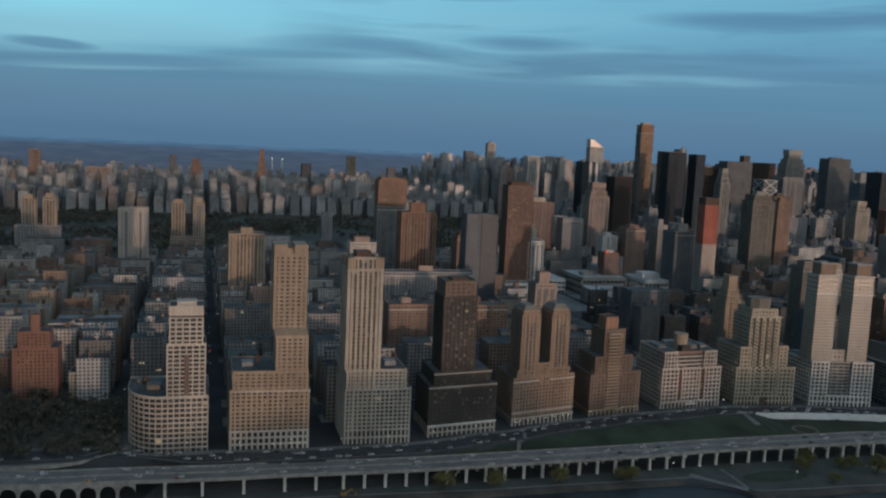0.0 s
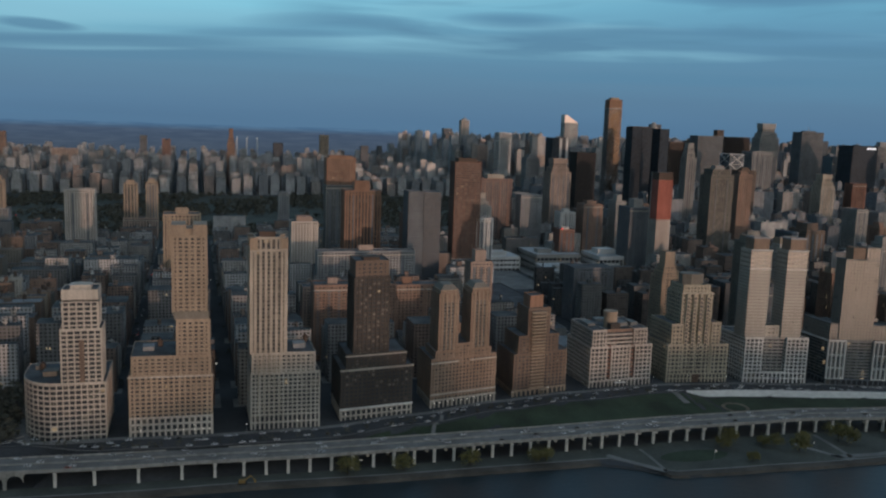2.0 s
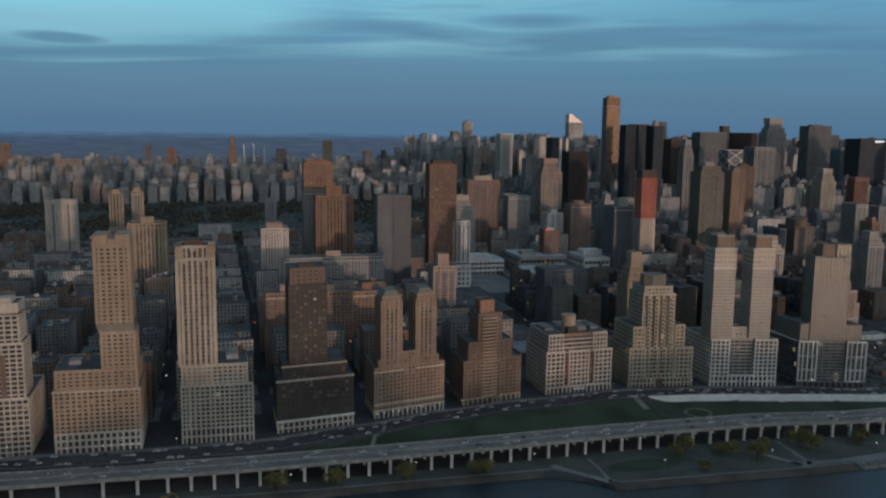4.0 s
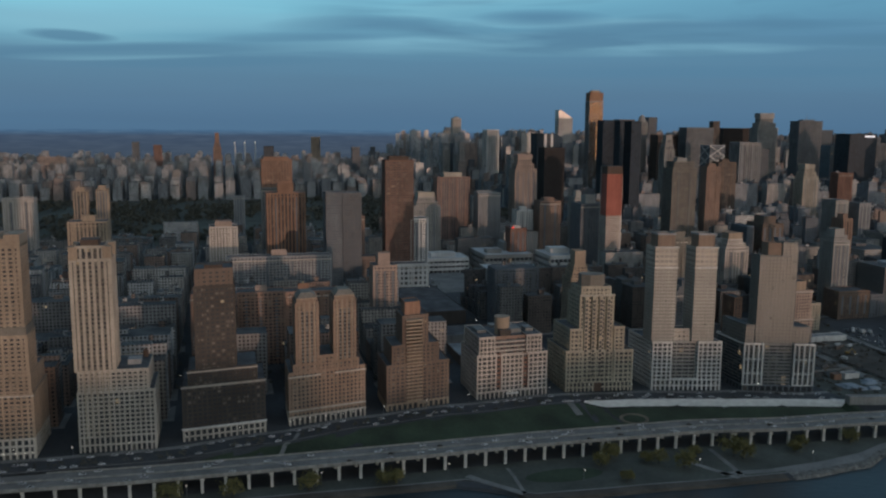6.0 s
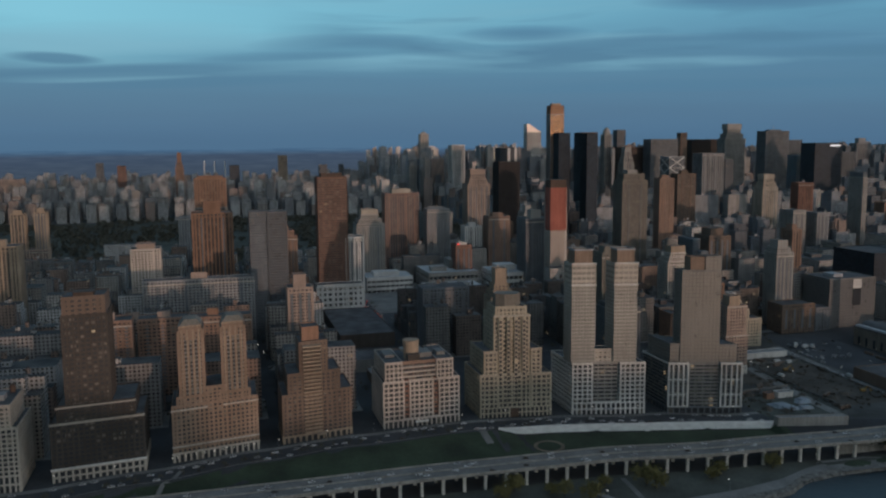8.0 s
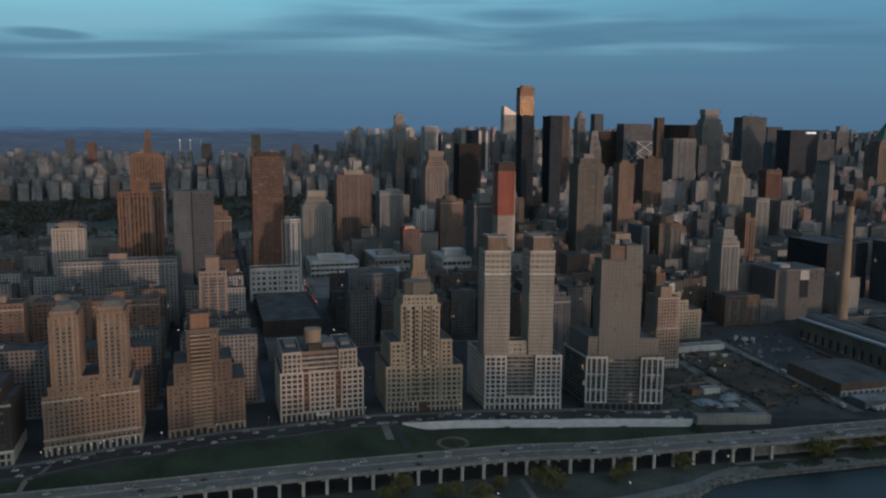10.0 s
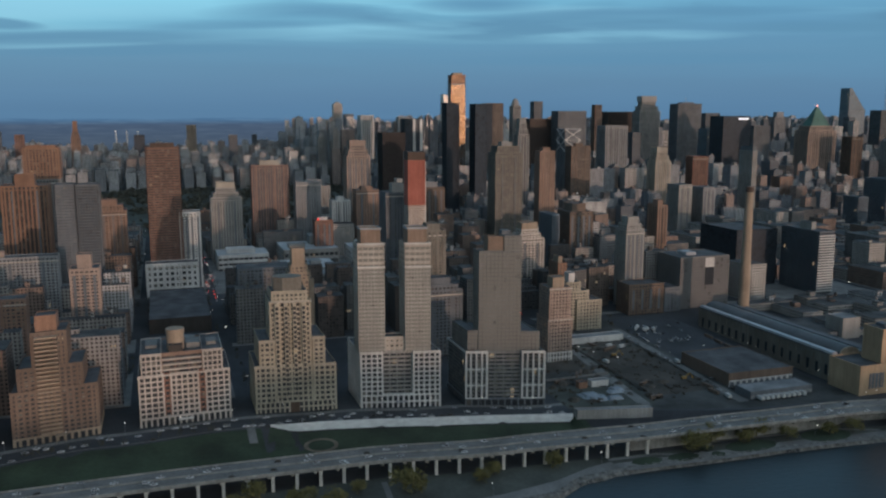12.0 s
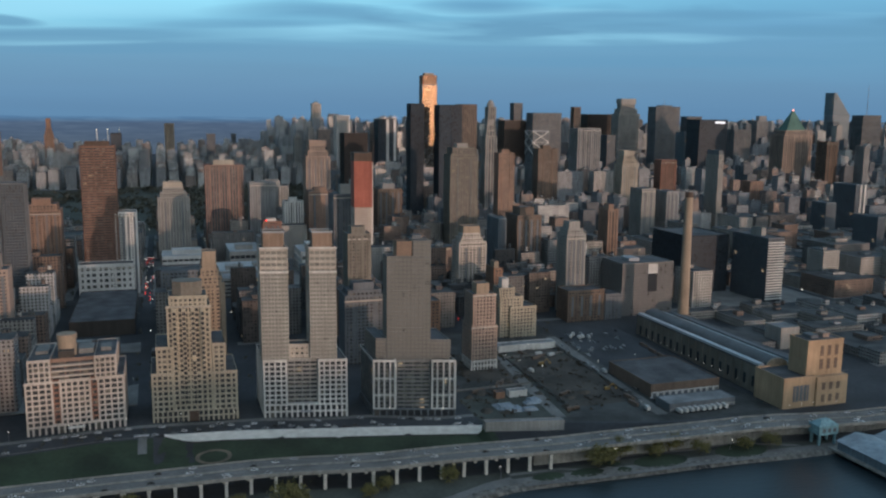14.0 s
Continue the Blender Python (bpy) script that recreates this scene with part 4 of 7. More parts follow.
def tower_twin_pale():
    at = (670.5, 817.2, 6.3)
    k = -0.225
    wing = dict(colour="white", floor=3.78, bay=4.1, pier=1.1, sp=1.15)
    blocks = [
        B(670.5, 732.4, 817.2, 48, 6.3, 17, colour="white", floor=5.3, bay=4.0, pier=1.3, sp=1.3, roof=False),
        B(670.6, 688, 817.3, 48, 17, 51, **wing),
        B(711, 732.3, 817.3, 48, 17, 51, **wing),
        B(688, 711, 820.6, 44, 17, 51, colour="concrete", floor=3.4, bay=5.7, pier=0.7, sp=1.5, style="horiz", single=False),
        B(690, 706, 822, 12, 51, 62, floor=3.6, bay=4.0, pier=2.0, sp=2.0, single=False),
    ]
    for x, w in ((670.0, 20.2), (705.5, 19.6)):
        blocks += [B(x, x + w, 819, 17, 51, 119, glass=GREY_GLASS, colour="ashlar", floor=3.1, bay=2.6, pier=0.5, sp=1.45, style="horiz", roof=False, single=False)]
        blocks += [B(x, x + w, 819, 17, 119, 137, glass=GREY_GLASS, colour="limestone", floor=4.5, bay=3.8, pier=0.5, sp=2.1, style="horiz", single=False)]
        blocks += [B(x + 3.0, x + w - 2.4, 821, 13, 137, 148.2, style="blank", colour="clay")]
    t = building("apartment_tower", "pale apartment block with twin slab towers over a white gridded podium", "apartment tower", blocks, "limestone", at, k, single=110)
    bend = lambda p: (p[0], p[1] + k * p[0], p[2])
    for x, w in ((-0.5, 20.2), (35.0, 19.6)):
        for z in (112.2, 130.4):
            part("cornice", Geo(bend).box(x - 0.4, x + w + 0.4, 1.2, 3.2, z, z + 1.2), wall("white"), t)
        part("roof_rail", Geo(bend).rim((x + 2.4, x + w - 1.8, 3.2, 17.3), 0.15, 142.0, 143.6), wall("steel"), t)
    for z in (45.0, 51.8):
        part("balcony", Geo(bend).box(19.8, 35.2, 4.0, 5.4, z, z + 1.0), wall("limestone"), t, "pale balcony front")
    part("entrance_canopy", Geo(bend).box(27, 35, -2.2, -0.05, 4.6, 5.4), wall("steel"), t)


def tower_grey_slab():
    at = (751.0, 797.8, 6.5)
    k = -0.295
    t = building("apartment_tower", "flat grey-beige slab tower with tall white columns on its podium", "apartment tower", [
        B(751, 812, 797.8, 46, 6.5, 12, colour="slate", floor=5.5, bay=5, pier=1.0, sp=1.0, roof=False),
        B(751.1, 768, 797.9, 46, 12, 50, colour="white", floor=3.3, bay=4.2, pier=1.05, sp=0.9, style="vert", inset=0.9, sides="WS", single=False),
        B(794, 811.9, 797.9, 46, 12, 50, colour="white", floor=3.3, bay=4.4, pier=1.05, sp=0.9, style="vert", inset=0.9, sides="WS", single=False),
        B(768, 794, 800, 42, 12, 50, colour="slategrey", floor=3.3, bay=6.5, pier=0.6, sp=1.6, style="horiz", single=False),
        B(754, 762, 802, 38, 50, 66, colour="slategrey", floor=3.2, bay=3.0, pier=0.35, sp=0.7, style="glass", glass=GREY_GLASS, single=False),
        B(794, 809, 802, 38, 50, 65, colour="slategrey", floor=3.2, bay=3.0, pier=0.35, sp=0.7, style="glass", glass=GREY_GLASS, single=False),
        B(762, 794, 814, 26, 50, 64, colour="slategrey", floor=3.2, bay=3.0, pier=0.35, sp=0.7, style="glass", glass=GREY_GLASS, single=False),
        B(762, 794, 801, 13, 50, 130, colour="slategrey", floor=3.2, bay=3.0, pier=0.35, sp=0.7, style="glass", glass=GREY_GLASS, single=False),
        B(781, 794, 801.5, 12, 130, 142, colour="slategrey", floor=3.1, bay=2.9, pier=0.35, sp=0.7, style="glass", glass=GREY_GLASS, single=False),
        B(769.5, 781, 803, 10, 130, 141, style="blank", colour="clay"),
    ], "concrete", at, k, single=110)
    rooftop(t, at, [(784, 791, 805, 811, 142.1, 145)], "slate", [])
    bend = lambda p: (p[0], p[1] + k * p[0], p[2])
    for x0, x1 in ((0.1, 17.0), (43.0, 60.9)):
        for z in (5.4, 16.0, 29.0, 42.6):
            part("rail", Geo(bend).box(x0, x1, -0.5, 0.2, z, z + 0.9), wall("white"), t, "thin white cross bar")


tower_curved_corner()
tower_tan_slab()
tower_striped_piers()
tower_dark_brick()
tower_twin_brick()
tower_stepped_brick()
block_white_grid()
tower_sand_steps()
tower_twin_pale()
tower_grey_slab()


# ---- elevated highway ----
def build_highway():
    hw = thing("elevated_highway", "elevated concrete highway on rows of pale columns", "highway", (0, 0, 0), kind="structure")
    xs = [-900 + 10 * i for i in range(290)]

    def loft(profile):
        """A band along the road; profile: (offset from the river edge, height) pairs, all round."""
        g = Geo()
        n = len(profile)
        for x in xs:
            h = highway(x)
            slope = (highway(x + 2) - highway(x - 2)) / 4
            k = 1 / math.hypot(1, slope)
            g.v += [(x - slope * k * o, h + k * o, z) for o, z in profile]
        g.f = [(i * n + j, (i + 1) * n + j, (i + 1) * n + (j + 1) % n, i * n + (j + 1) % n) for i in range(len(xs) - 1) for j in range(n)]
        return g

    W = DECK_W
    part("deck", loft([(0.4, DECK_Z - 1.0), (W - 0.4, DECK_Z - 1.0), (W - 0.4, DECK_Z), (0.4, DECK_Z)]), DECK, hw)
    part("girder", loft([(1.6, DECK_Z - 2.3), (2.4, DECK_Z - 2.3), (2.4, DECK_Z - 1.0), (1.6, DECK_Z - 1.0)]), CONCRETE, hw)
    part("girder", loft([(W - 2.4, DECK_Z - 2.3), (W - 1.6, DECK_Z - 2.3), (W - 1.6, DECK_Z - 1.0), (W - 2.4, DECK_Z - 1.0)]), CONCRETE, hw)
    for a, b, z in ((0, 0.4, 1.0), (W - 0.4, W, 1.0), (W / 2 - 0.3, W / 2 + 0.3, 0.9)):
        part("barrier", loft([(a, DECK_Z - 1.2), (b, DECK_Z - 1.2), (b, DECK_Z + z), (a, DECK_Z + z)]), CONCRETE, hw)
    for o in (4.2, 7.8, 17.2, 20.8):
        part("lane_line", loft([(o - 0.09, DECK_Z + 0.004), (o + 0.09, DECK_Z + 0.004), (o + 0.09, DECK_Z + 0.012), (o - 0.09, DECK_Z + 0.012)]), wall("concrete"), hw)
    col = Geo().box(-0.95, 0.95, -0.95, 0.95, 0, DECK_Z - 2.3 - PARK_Z).box(-1.1, 1.1, -1.1, 1.1, 0, 0.5).box(-1.2, 1.2, -1.2, 1.2, DECK_Z - 3.1 - PARK_Z, DECK_Z - 2.3 - PARK_Z).mesh("column")
    col.materials.append(SUNLIT_CONCRETE)
    stands = [40.6 - 26 * k for k in range(14, 0, -1)] + [40.6, 64.3, 89.2, 117.4, 145.9, 168.0, 187.7] + [203.0 + 15.4 * k for k in range(62)]
    for x in stands:
        for o in (2.0, W - 2.0)[x < 46:] if x < 850 else ():
            ob = part("column", col, CONCRETE, hw)
            ob.location = (x, highway(x) + o, PARK_Z)
        g = Geo().box(-0.6, 0.6, 1.0, W - 1.0, DECK_Z - 3.4, DECK_Z - 2.3)
        ob = part("cross_beam", g, CONCRETE, hw)
        ob.location = (x, highway(x), 0)
    # the south stretch rests on a solid wall set back under the deck
    xs = [840 + 10 * i for i in range(33)]
    part("under_wall", loft([(9.0, PARK_Z - 0.5), (10.2, PARK_Z - 0.5), (10.2, DECK_Z - 3.45), (9.0, DECK_Z - 3.45)]), CONCRETE, hw)
    # arched river wall at the north end
    for k in range(17):
        a, w = 46 - 12.6 * (k + 1), 12.6
        g = Geo()
        y = lambda x: highway(x) + 0.2
        for i in range(8):
            u, v = math.pi * i / 8, math.pi * (i + 1) / 8
            p, q = a + w / 2 - (w / 2 - 1.1) * math.cos(u), a + w / 2 - (w / 2 - 1.1) * math.cos(v)
            zp, zq = 1.0 + 5.2 * math.sin(u), 1.0 + 5.2 * math.sin(v)
            g.add([(p, y(p), zp), (q, y(q), zq), (q, y(q) + 1.6, zq), (p, y(p) + 1.6, zp), (p, y(p), 7.8), (q, y(q), 7.8), (q, y(q) + 1.6, 7.8), (p, y(p) + 1.6, 7.8)],
                  [(3, 2, 1, 0), (4, 5, 6, 7), (0, 1, 5, 4), (1, 2, 6, 5), (2, 3, 7, 6), (3, 0, 4, 7)])
        g.box(a - 1.1, a + 1.1, y(a), y(a) + 1.6, PARK_Z, 7.8)
        part("arch", g, CONCRETE, hw, "pale concrete arch")


build_highway()
strip("boulevard", "asphalt boulevard in front of the towers", ASPHALT, -200, 1000, lambda x: max(front(x) - 24, edge(x) + 0.75), lambda x: front(x) - 6, 0.06, 5)
strip("pavement", "pale concrete pavement along the tower fronts", PAVING, -200, 830, lambda x: front(x) - 6, lambda x: front(x) - 0.2, 0.2, category="pavement")
strip("pavement", "pale concrete pavement on the park side", PAVING, -200, 830, lambda x: max(front(x) - 27, edge(x) + 0.72), lambda x: max(front(x) - 24, edge(x) + 0.75), 0.2, 5, category="pavement")
strip("lawn", "dark green sloping lawn below the boulevard", GRASS, 250, 830, lambda x: highway(x) + DECK_W + 3, lambda x: edge(x) - (1.5 if x < 594 else 0.3), 0.06, 5, kind="structure", category="lawn")
strip("park_ground", "grey gravelled riverside park ground", GRAVEL, -400, 1500, lambda x: lerp_table(SHORE, x) + 9, lambda x: highway(x) + 2, 0.05, kind="structure", category="park ground")
strip("shore_path", "narrow riverside footpath", PAVING, -400, 690, lambda x: lerp_table(SHORE, x) + 8.7, lambda x: lerp_table(SHORE, x) + 10.6, 0.12, category="path")
strip("shore_path", "pale riverside promenade", PAVING, 690, 1500, lambda x: lerp_table(SHORE, x) + 8.5, lambda x: lerp_table(SHORE, x) + 15, 0.12, category="path")


# ---- white hoarding along the boulevard ----
def build_hoarding():
    w = thing("retaining_wall", "long white retaining wall below the boulevard", "wall", (600, 800, 0), kind="structure")
    pts = WALL_LINE
    for (ax, ay), (bx, by) in zip(pts, pts[1:]):
        lo = 5.6 if ax < 600 else 0.0
        g = Geo().add([(ax - 600, ay - 800, lo), (bx - 600, by - 800, 0.0), (bx - 600, by - 799.3, 0.0), (ax - 600, ay - 799.3, lo),
                       (ax - 600, ay - 800, 7.6), (bx - 600, by - 800, 7.6), (bx - 600, by - 799.3, 7.6), (ax - 600, ay - 799.3, 7.6)],
                      [(3, 2, 1, 0), (4, 5, 6, 7), (0, 1, 5, 4), (1, 2, 6, 5), (2, 3, 7, 6), (3, 0, 4, 7)])
        part("panel", g, FENCE_WHITE, w)


build_hoarding()
strip("park_ground", "dark leaf-strewn ground of the shore park", SOIL, -500, 30, lambda x: highway(x) + DECK_W + 3, lambda x: front(x) + 118, 0.1, 10, category="park ground")


def build_ramp():
    """A curved ramp from the highway up to the plaza of the rounded corner."""
    r = thing("ramp", "curved concrete ramp from the highway up to the plaza", "ramp", (0, 0, 0), kind="structure")
    pts = [(-120, 778, 9.0), (-80, 767, 9.0), (-40, 759, 9.2), (-12, 758, 9.6), (8, 763, 10.3), (22, 772, 11.0), (32, 782, 11.3)]
    sides = []
    for i, (x, y, z) in enumerate(pts):
        a, b = pts[max(0, i - 1)], pts[min(len(pts) - 1, i + 1)]
        d = Vector((b[0] - a[0], b[1] - a[1])).normalized()
        sides.append(((x + d.y * 5, y - d.x * 5), (x - d.y * 5, y + d.x * 5), z))

    def band(u0, u1, lo, hi):
        g = Geo()
        for p, q, z in sides:
            e, f = [tuple(p[k] + (q[k] - p[k]) * u for k in (0, 1)) for u in (u0, u1)]
            g.v += [(*e, z + lo), (*f, z + lo), (*f, z + hi), (*e, z + hi)]
        g.f = [(i * 4 + j, i * 4 + (j + 1) % 4, i * 4 + 4 + (j + 1) % 4, i * 4 + 4 + j) for i in range(len(sides) - 1) for j in range(4)]
        return g

    part("deck", band(0.04, 0.96, -1.6, 0.0), DECK, r)
    part("barrier", band(0.0, 0.039, -1.7, 0.9), CONCRETE, r)
    part("barrier", band(0.961, 1.0, -1.7, 0.9), CONCRETE, r)
    for p, q, z in sides[1:-1]:
        part("column", Geo().box((p[0] + q[0]) / 2 - 0.8, (p[0] + q[0]) / 2 + 0.8, (p[1] + q[1]) / 2 - 0.8, (p[1] + q[1]) / 2 + 0.8, PARK_Z, z - 1.61), CONCRETE, r)


build_ramp()
plaza = [(9, 793), (20, 777), (36, 764), (60, 757.5), (96, 757), (96, 763.2), (62, 763.4), (45, 766), (36, 780), (33.2, 798), (33, 818), (22, 815), (10, 806)]
g = Geo().prism(plaza, 10.8, 11.4)
tagged(part("plaza", g, PAVING), "pale paved plaza round the rounded corner building", "plaza", kind="structure")


def build_riprap():
    """Tumbled pale stones along the water's edge."""
    rnd = random.Random(17)
    g = Geo()
    bank = Geo()
    lane = ((-1.0, -8.9), (3.0, -4.05), (8.6, -3.35))
    for i in range(180):
        x = 690 + 2.25 * i
        bank.v += [(x, lerp_table(SHORE, x) + o, z) for o, z in lane]
    bank.f = [(i * 3 + j, i * 3 + 3 + j, i * 3 + 4 + j, i * 3 + 1 + j) for i in range(179) for j in range(2)]
    tagged(part("stone_bank", bank, STONE), "pale stone bank at the water's edge", "bank", kind="structure")
    dark = Geo()
    for i in range(125):
        x = -170 + 6.9 * i
        dark.v += [(x, lerp_table(SHORE, x) + o, z) for o, z in lane]
    dark.f = [(i * 3 + j, i * 3 + 3 + j, i * 3 + 4 + j, i * 3 + 1 + j) for i in range(124) for j in range(2)]
    tagged(part("earth_bank", dark, SOIL), "dark earth bank at the water's edge", "bank", kind="structure")
    for i in range(2400):
        x = rnd.uniform(690, 1088)
        o = rnd.uniform(0.8, 8.0)
        y = lerp_table(SHORE, x) + o
        z = -8.9 + 4.85 * (o + 1) / 4 if o < 3 else -4.05 + 0.7 * (o - 3) / 5.6
        s = rnd.uniform(0.4, 1.1)
        ring = [(x + s * rnd.uniform(0.7, 1.2) * math.cos(a), y + s * rnd.uniform(0.7, 1.2) * math.sin(a)) for a in (0.3, 1.5, 2.8, 4.0, 5.2)]
        g.prism(ring, z - 0.4, z + s * 0.5, [(x + (p - x) * 0.6 + 0.1, y + (q - y) * 0.6) for p, q in ring])
    tagged(part("riprap", g, STONE), "pale tumbled stones along the water's edge", "stones", kind="stuff")


build_riprap()


# ---- towers of the middle distance and the skyline ----
GLASS = {"dark": DARK_GLASS, "blue": BLUE_GLASS, "mirror": MIRROR_GLASS,
         "grey": GREY_GLASS, "smoke": glazing("smoke_curtain_glass", (0.125, 0.125, 0.128), 3, 3.6, 0.5, (0.14, 0.14, 0.142), 0.1, 0.0, 0.0, 0.4), "matte": glazing("matte_dark_glass", (0.052, 0.064, 0.080), 3, 3.6, 0.6, (0.07, 0.08, 0.092), 0.3, 0.0, 0.0, 0.15),
         "black": glazing("black_curtain_glass", (0.046, 0.060, 0.078), 3, 3.6, 0.45, (0.056, 0.07, 0.085), 0.3, 0.0, 0.0, 0.3),
         "bronze": glazing("bronze_curtain_glass", (0.030, 0.026, 0.027), 3, 3.6, 0.5, (0.045, 0.038, 0.036), 0.3, 0.0, 0.0, 0.2)}


def articulate(t, w, h, colour, key):
    """Stacks of recessed bays, corner piers and a belt course, as the front of each tower has them."""
    rnd = random.Random(key)
    kind = rnd.choice(("bays", "bays", "balconies", "piers"))
    n = rnd.choice((2, 3, 4))
    for k in range(n):
        x = w * (k + 0.5) / n + rnd.uniform(-0.8, 0.8)
        if kind == "piers":
            part("pier", Geo().box(x - 0.9, x + 0.9, -0.75, 0.2, 0, h), wall(colour), t)
        else:
            part("bay_strip", Geo().box(x - 1.3, x + 1.3, -0.12, 0.3, 6, h - 4), wall("slate"), t, "dark strip of bay windows")
            if kind == "balconies":
                g = Geo()
                for i in range(2, int(h / 3.2) - 1):
                    g.box(x - 1.7, x + 1.7, -1.3, 0.1, i * 3.2, i * 3.2 + 0.95)
                tagged(part("balcony", g, wall(colour), t), kind="stuff")
    for x in (-0.25, w - 1.6):
        part("corner_pier", Geo().box(x, x + 1.85, -0.4, 1.4, 0, h), wall(colour), t)
    part("belt_course", Geo().box(-0.5, w + 0.5, -0.6, 0.3, h - 5.2, h - 4.0), wall("limestone" if rnd.random() < 0.4 else colour), t)


def skyline_tower(label, x0, x1, y0, y1, z1, colour, style, bay=None, cap=None, crown=None, glass=None, net=0, notch=False, columns=False,
                  wedge=0, dome=False, diagrid=False, mast=0, sign=False, pyramid=False, skew=0.0, steps=0, pier=0, sp=0, balconies=False, floor=0):
    z0 = ground_z(x0, y0)
    at = (x0, y0, z0)
    far = y0 > 1700
    pat = {"grid": dict(bay=4.0 if not far else 5.0, pier=1.6, sp=1.5), "vert": dict(bay=4.4 if not far else 6.0, pier=1.9, sp=1.2, inset=0.6),
           "horiz": dict(bay=8.0, pier=0.8, sp=1.6, inset=0.8), "glass": dict(bay=3.0 if not far else 4.5, pier=0.22, sp=0.5)}[style]
    pat.update(style=style, floor=3.2 if not far else 3.9)
    if bay:
        pat["bay"] = bay
    if floor:
        pat["floor"] = floor
    if pier:
        pat["pier"] = pier
    if sp:
        pat["sp"] = sp
    if style == "vert":
        pat["spandrel"] = {"rust": "darkbrown", "tan": "putty", "brick": "darkbrown", "cream": "putty", "pink": "putty", "brown": "darkbrown", "red": "darkbrown"}.get(colour, "slate")
    blocks = []
    body_top = z1 - (crown[1] if crown else 0)
    w, d = x1 - x0, y1 - y0
    cuts = [body_top - (steps - i) * (body_top - z0) * 0.06 for i in range(steps)] + [body_top]
    low = z0
    for i, zc in enumerate(cuts):
        a, b = w * 0.09 * i, d * 0.09 * i
        blocks.append(dict(rect=(x0 + a, x1 - a, y0 + b, y1 - b), z0=low, z1=zc, **pat))
        low = zc + 0.16
    if crown:
        blocks.append(dict(rect=(x0 + 0.3, x1 - 0.3, y0 + 0.3, y1 - 0.3), z0=body_top, z1=z1, colour=crown[0], floor=3.6, bay=4.2, pier=1.8, sp=1.7, style="grid"))
    if cap:
        m = (1 - cap[1]) / 2
        blocks.append(dict(rect=(x0 + w * m, x1 - w * m, y0 + d * m, y1 - d * m), z0=z1 + 0.16, z1=z1 + cap[2], colour=cap[0], style="blank"))
    t = building("tower", label, "tower", blocks, colour, at, skew, glass=GLASS.get(glass))
    h = z1 - z0
    if style in ("grid", "vert") and y0 < 2100 and w > 16 and not net and not skew:
        articulate(t, w, (cuts[0] if steps else body_top) - z0, colour, round(x0 * 7 + y0 * 3))
    if net:
        g = Geo().box(-0.9, w + 0.9, -0.9, d * 0.8, h * (1 - net), h - 10)
        part("safety_netting", g, wall("netting"), t, "red safety netting")
        part("open_storey", Geo().box(-0.6, w + 0.6, -0.6, d * 0.8, h - 9.9, h + 1.5), wall("darkbrown"), t, "open concrete floors")
        part("hoist", Geo().box(w + 0.3, w + 2.6, 2, 4.5, 0, h - 12), wall("white"), t, "pale construction hoist")
        for k in range(round(h * (1 - net) / 6.4)):
            part("floor_band", Geo().box(-0.5, w + 0.5, -0.5, 0.4, h * (1 - net) - 3.2 * (k + 1) + 1.4, h * (1 - net) - 3.2 * (k + 1) + 2.6), wall("pink"), t)
    if notch:
        part("recess", Geo().box(w * 0.50, w * 0.68, -0.25, 0.6, h * 0.45, h * 0.80), wall("black"), t, "dark square recess")
        part("recess_head", Geo().box(w * 0.50, w * 0.68, -0.5, 0.6, h * 0.80, h * 0.985), wall("white"), t)
        part("roof_plant", Geo().box(w * 0.25, w * 0.45, d * 0.3, d * 0.7, h + 0.2, h + 4), wall("steel"), t)
    if columns:
        for x in (w * 0.42, w * 0.80):
            part("white_column", Geo().box(x, x + w * 0.13, -1.2, 0.2, 0, h), wall("white"), t, "white stone column")
    if wedge:
        g = Geo()
        g.add([(0, 0, h), (w, 0, h), (w, d, h), (0, d, h), (0, 0, h + wedge), (w * 0.12, 0, h + wedge), (w * 0.12, d, h + wedge), (0, d, h + wedge)],
              [(0, 1, 5, 4), (1, 2, 6, 5), (2, 3, 7, 6), (3, 0, 4, 7), (4, 5, 6, 7), (3, 2, 1, 0)])
        part("sloping_crown", g, surface("aluminium_cladding", (0.74, 0.64, 0.58), 0.55, 0.1, 0.2, 0.05, False, 0.6, 0.0) if style != "glass" else BLUE_GLASS, t, "bright sloping crown")
    if balconies:
        for k in range(1, int(h / 3.3)):
            part("balcony", Geo().box(-0.3, w + 0.6, -1.4, 0.2, k * 3.3, k * 3.3 + 1.3), wall("white"), t, "pale balcony front")
    if dome:
        g = Geo()
        for k in range(6):
            a, b = k * math.pi / 12, (k + 1) * math.pi / 12
            g.drum(w / 2, d / 2, w * 0.48 * math.cos(a), h + w * 0.9 * math.sin(a), h + w * 0.9 * math.sin(b), 14, max(0.2, w * 0.48 * math.cos(b)))
        part("dome", g, wall("concrete"), t, "pale ribbed dome")
    if diagrid:
        g = Geo()
        step, rise = w, h / 8
        for r in range(6, 8):
            for c in range(1):
                for a, b in (((c, 0), (c + 1, 1)), ((c + 1, 0), (c, 1))):
                    g.bar((a[0] * step, -0.6, (r + a[1]) * rise), (b[0] * step, -0.6, (r + b[1]) * rise), 1.5)
                    g.bar((-0.6, a[0] * d, (r + a[1]) * rise), (-0.6, b[0] * d, (r + b[1]) * rise), 1.5)
            g.bar((0, -0.6, r * rise), (w, -0.6, r * rise), 1.0)
        part("diagonal_frame", g, wall("white"), t, "white triangular steel frame")
    if mast:
        part("mast", Geo().drum(w / 2, d / 2, 1.1, h, h + mast, 8, 0.3), wall("grey"), t)
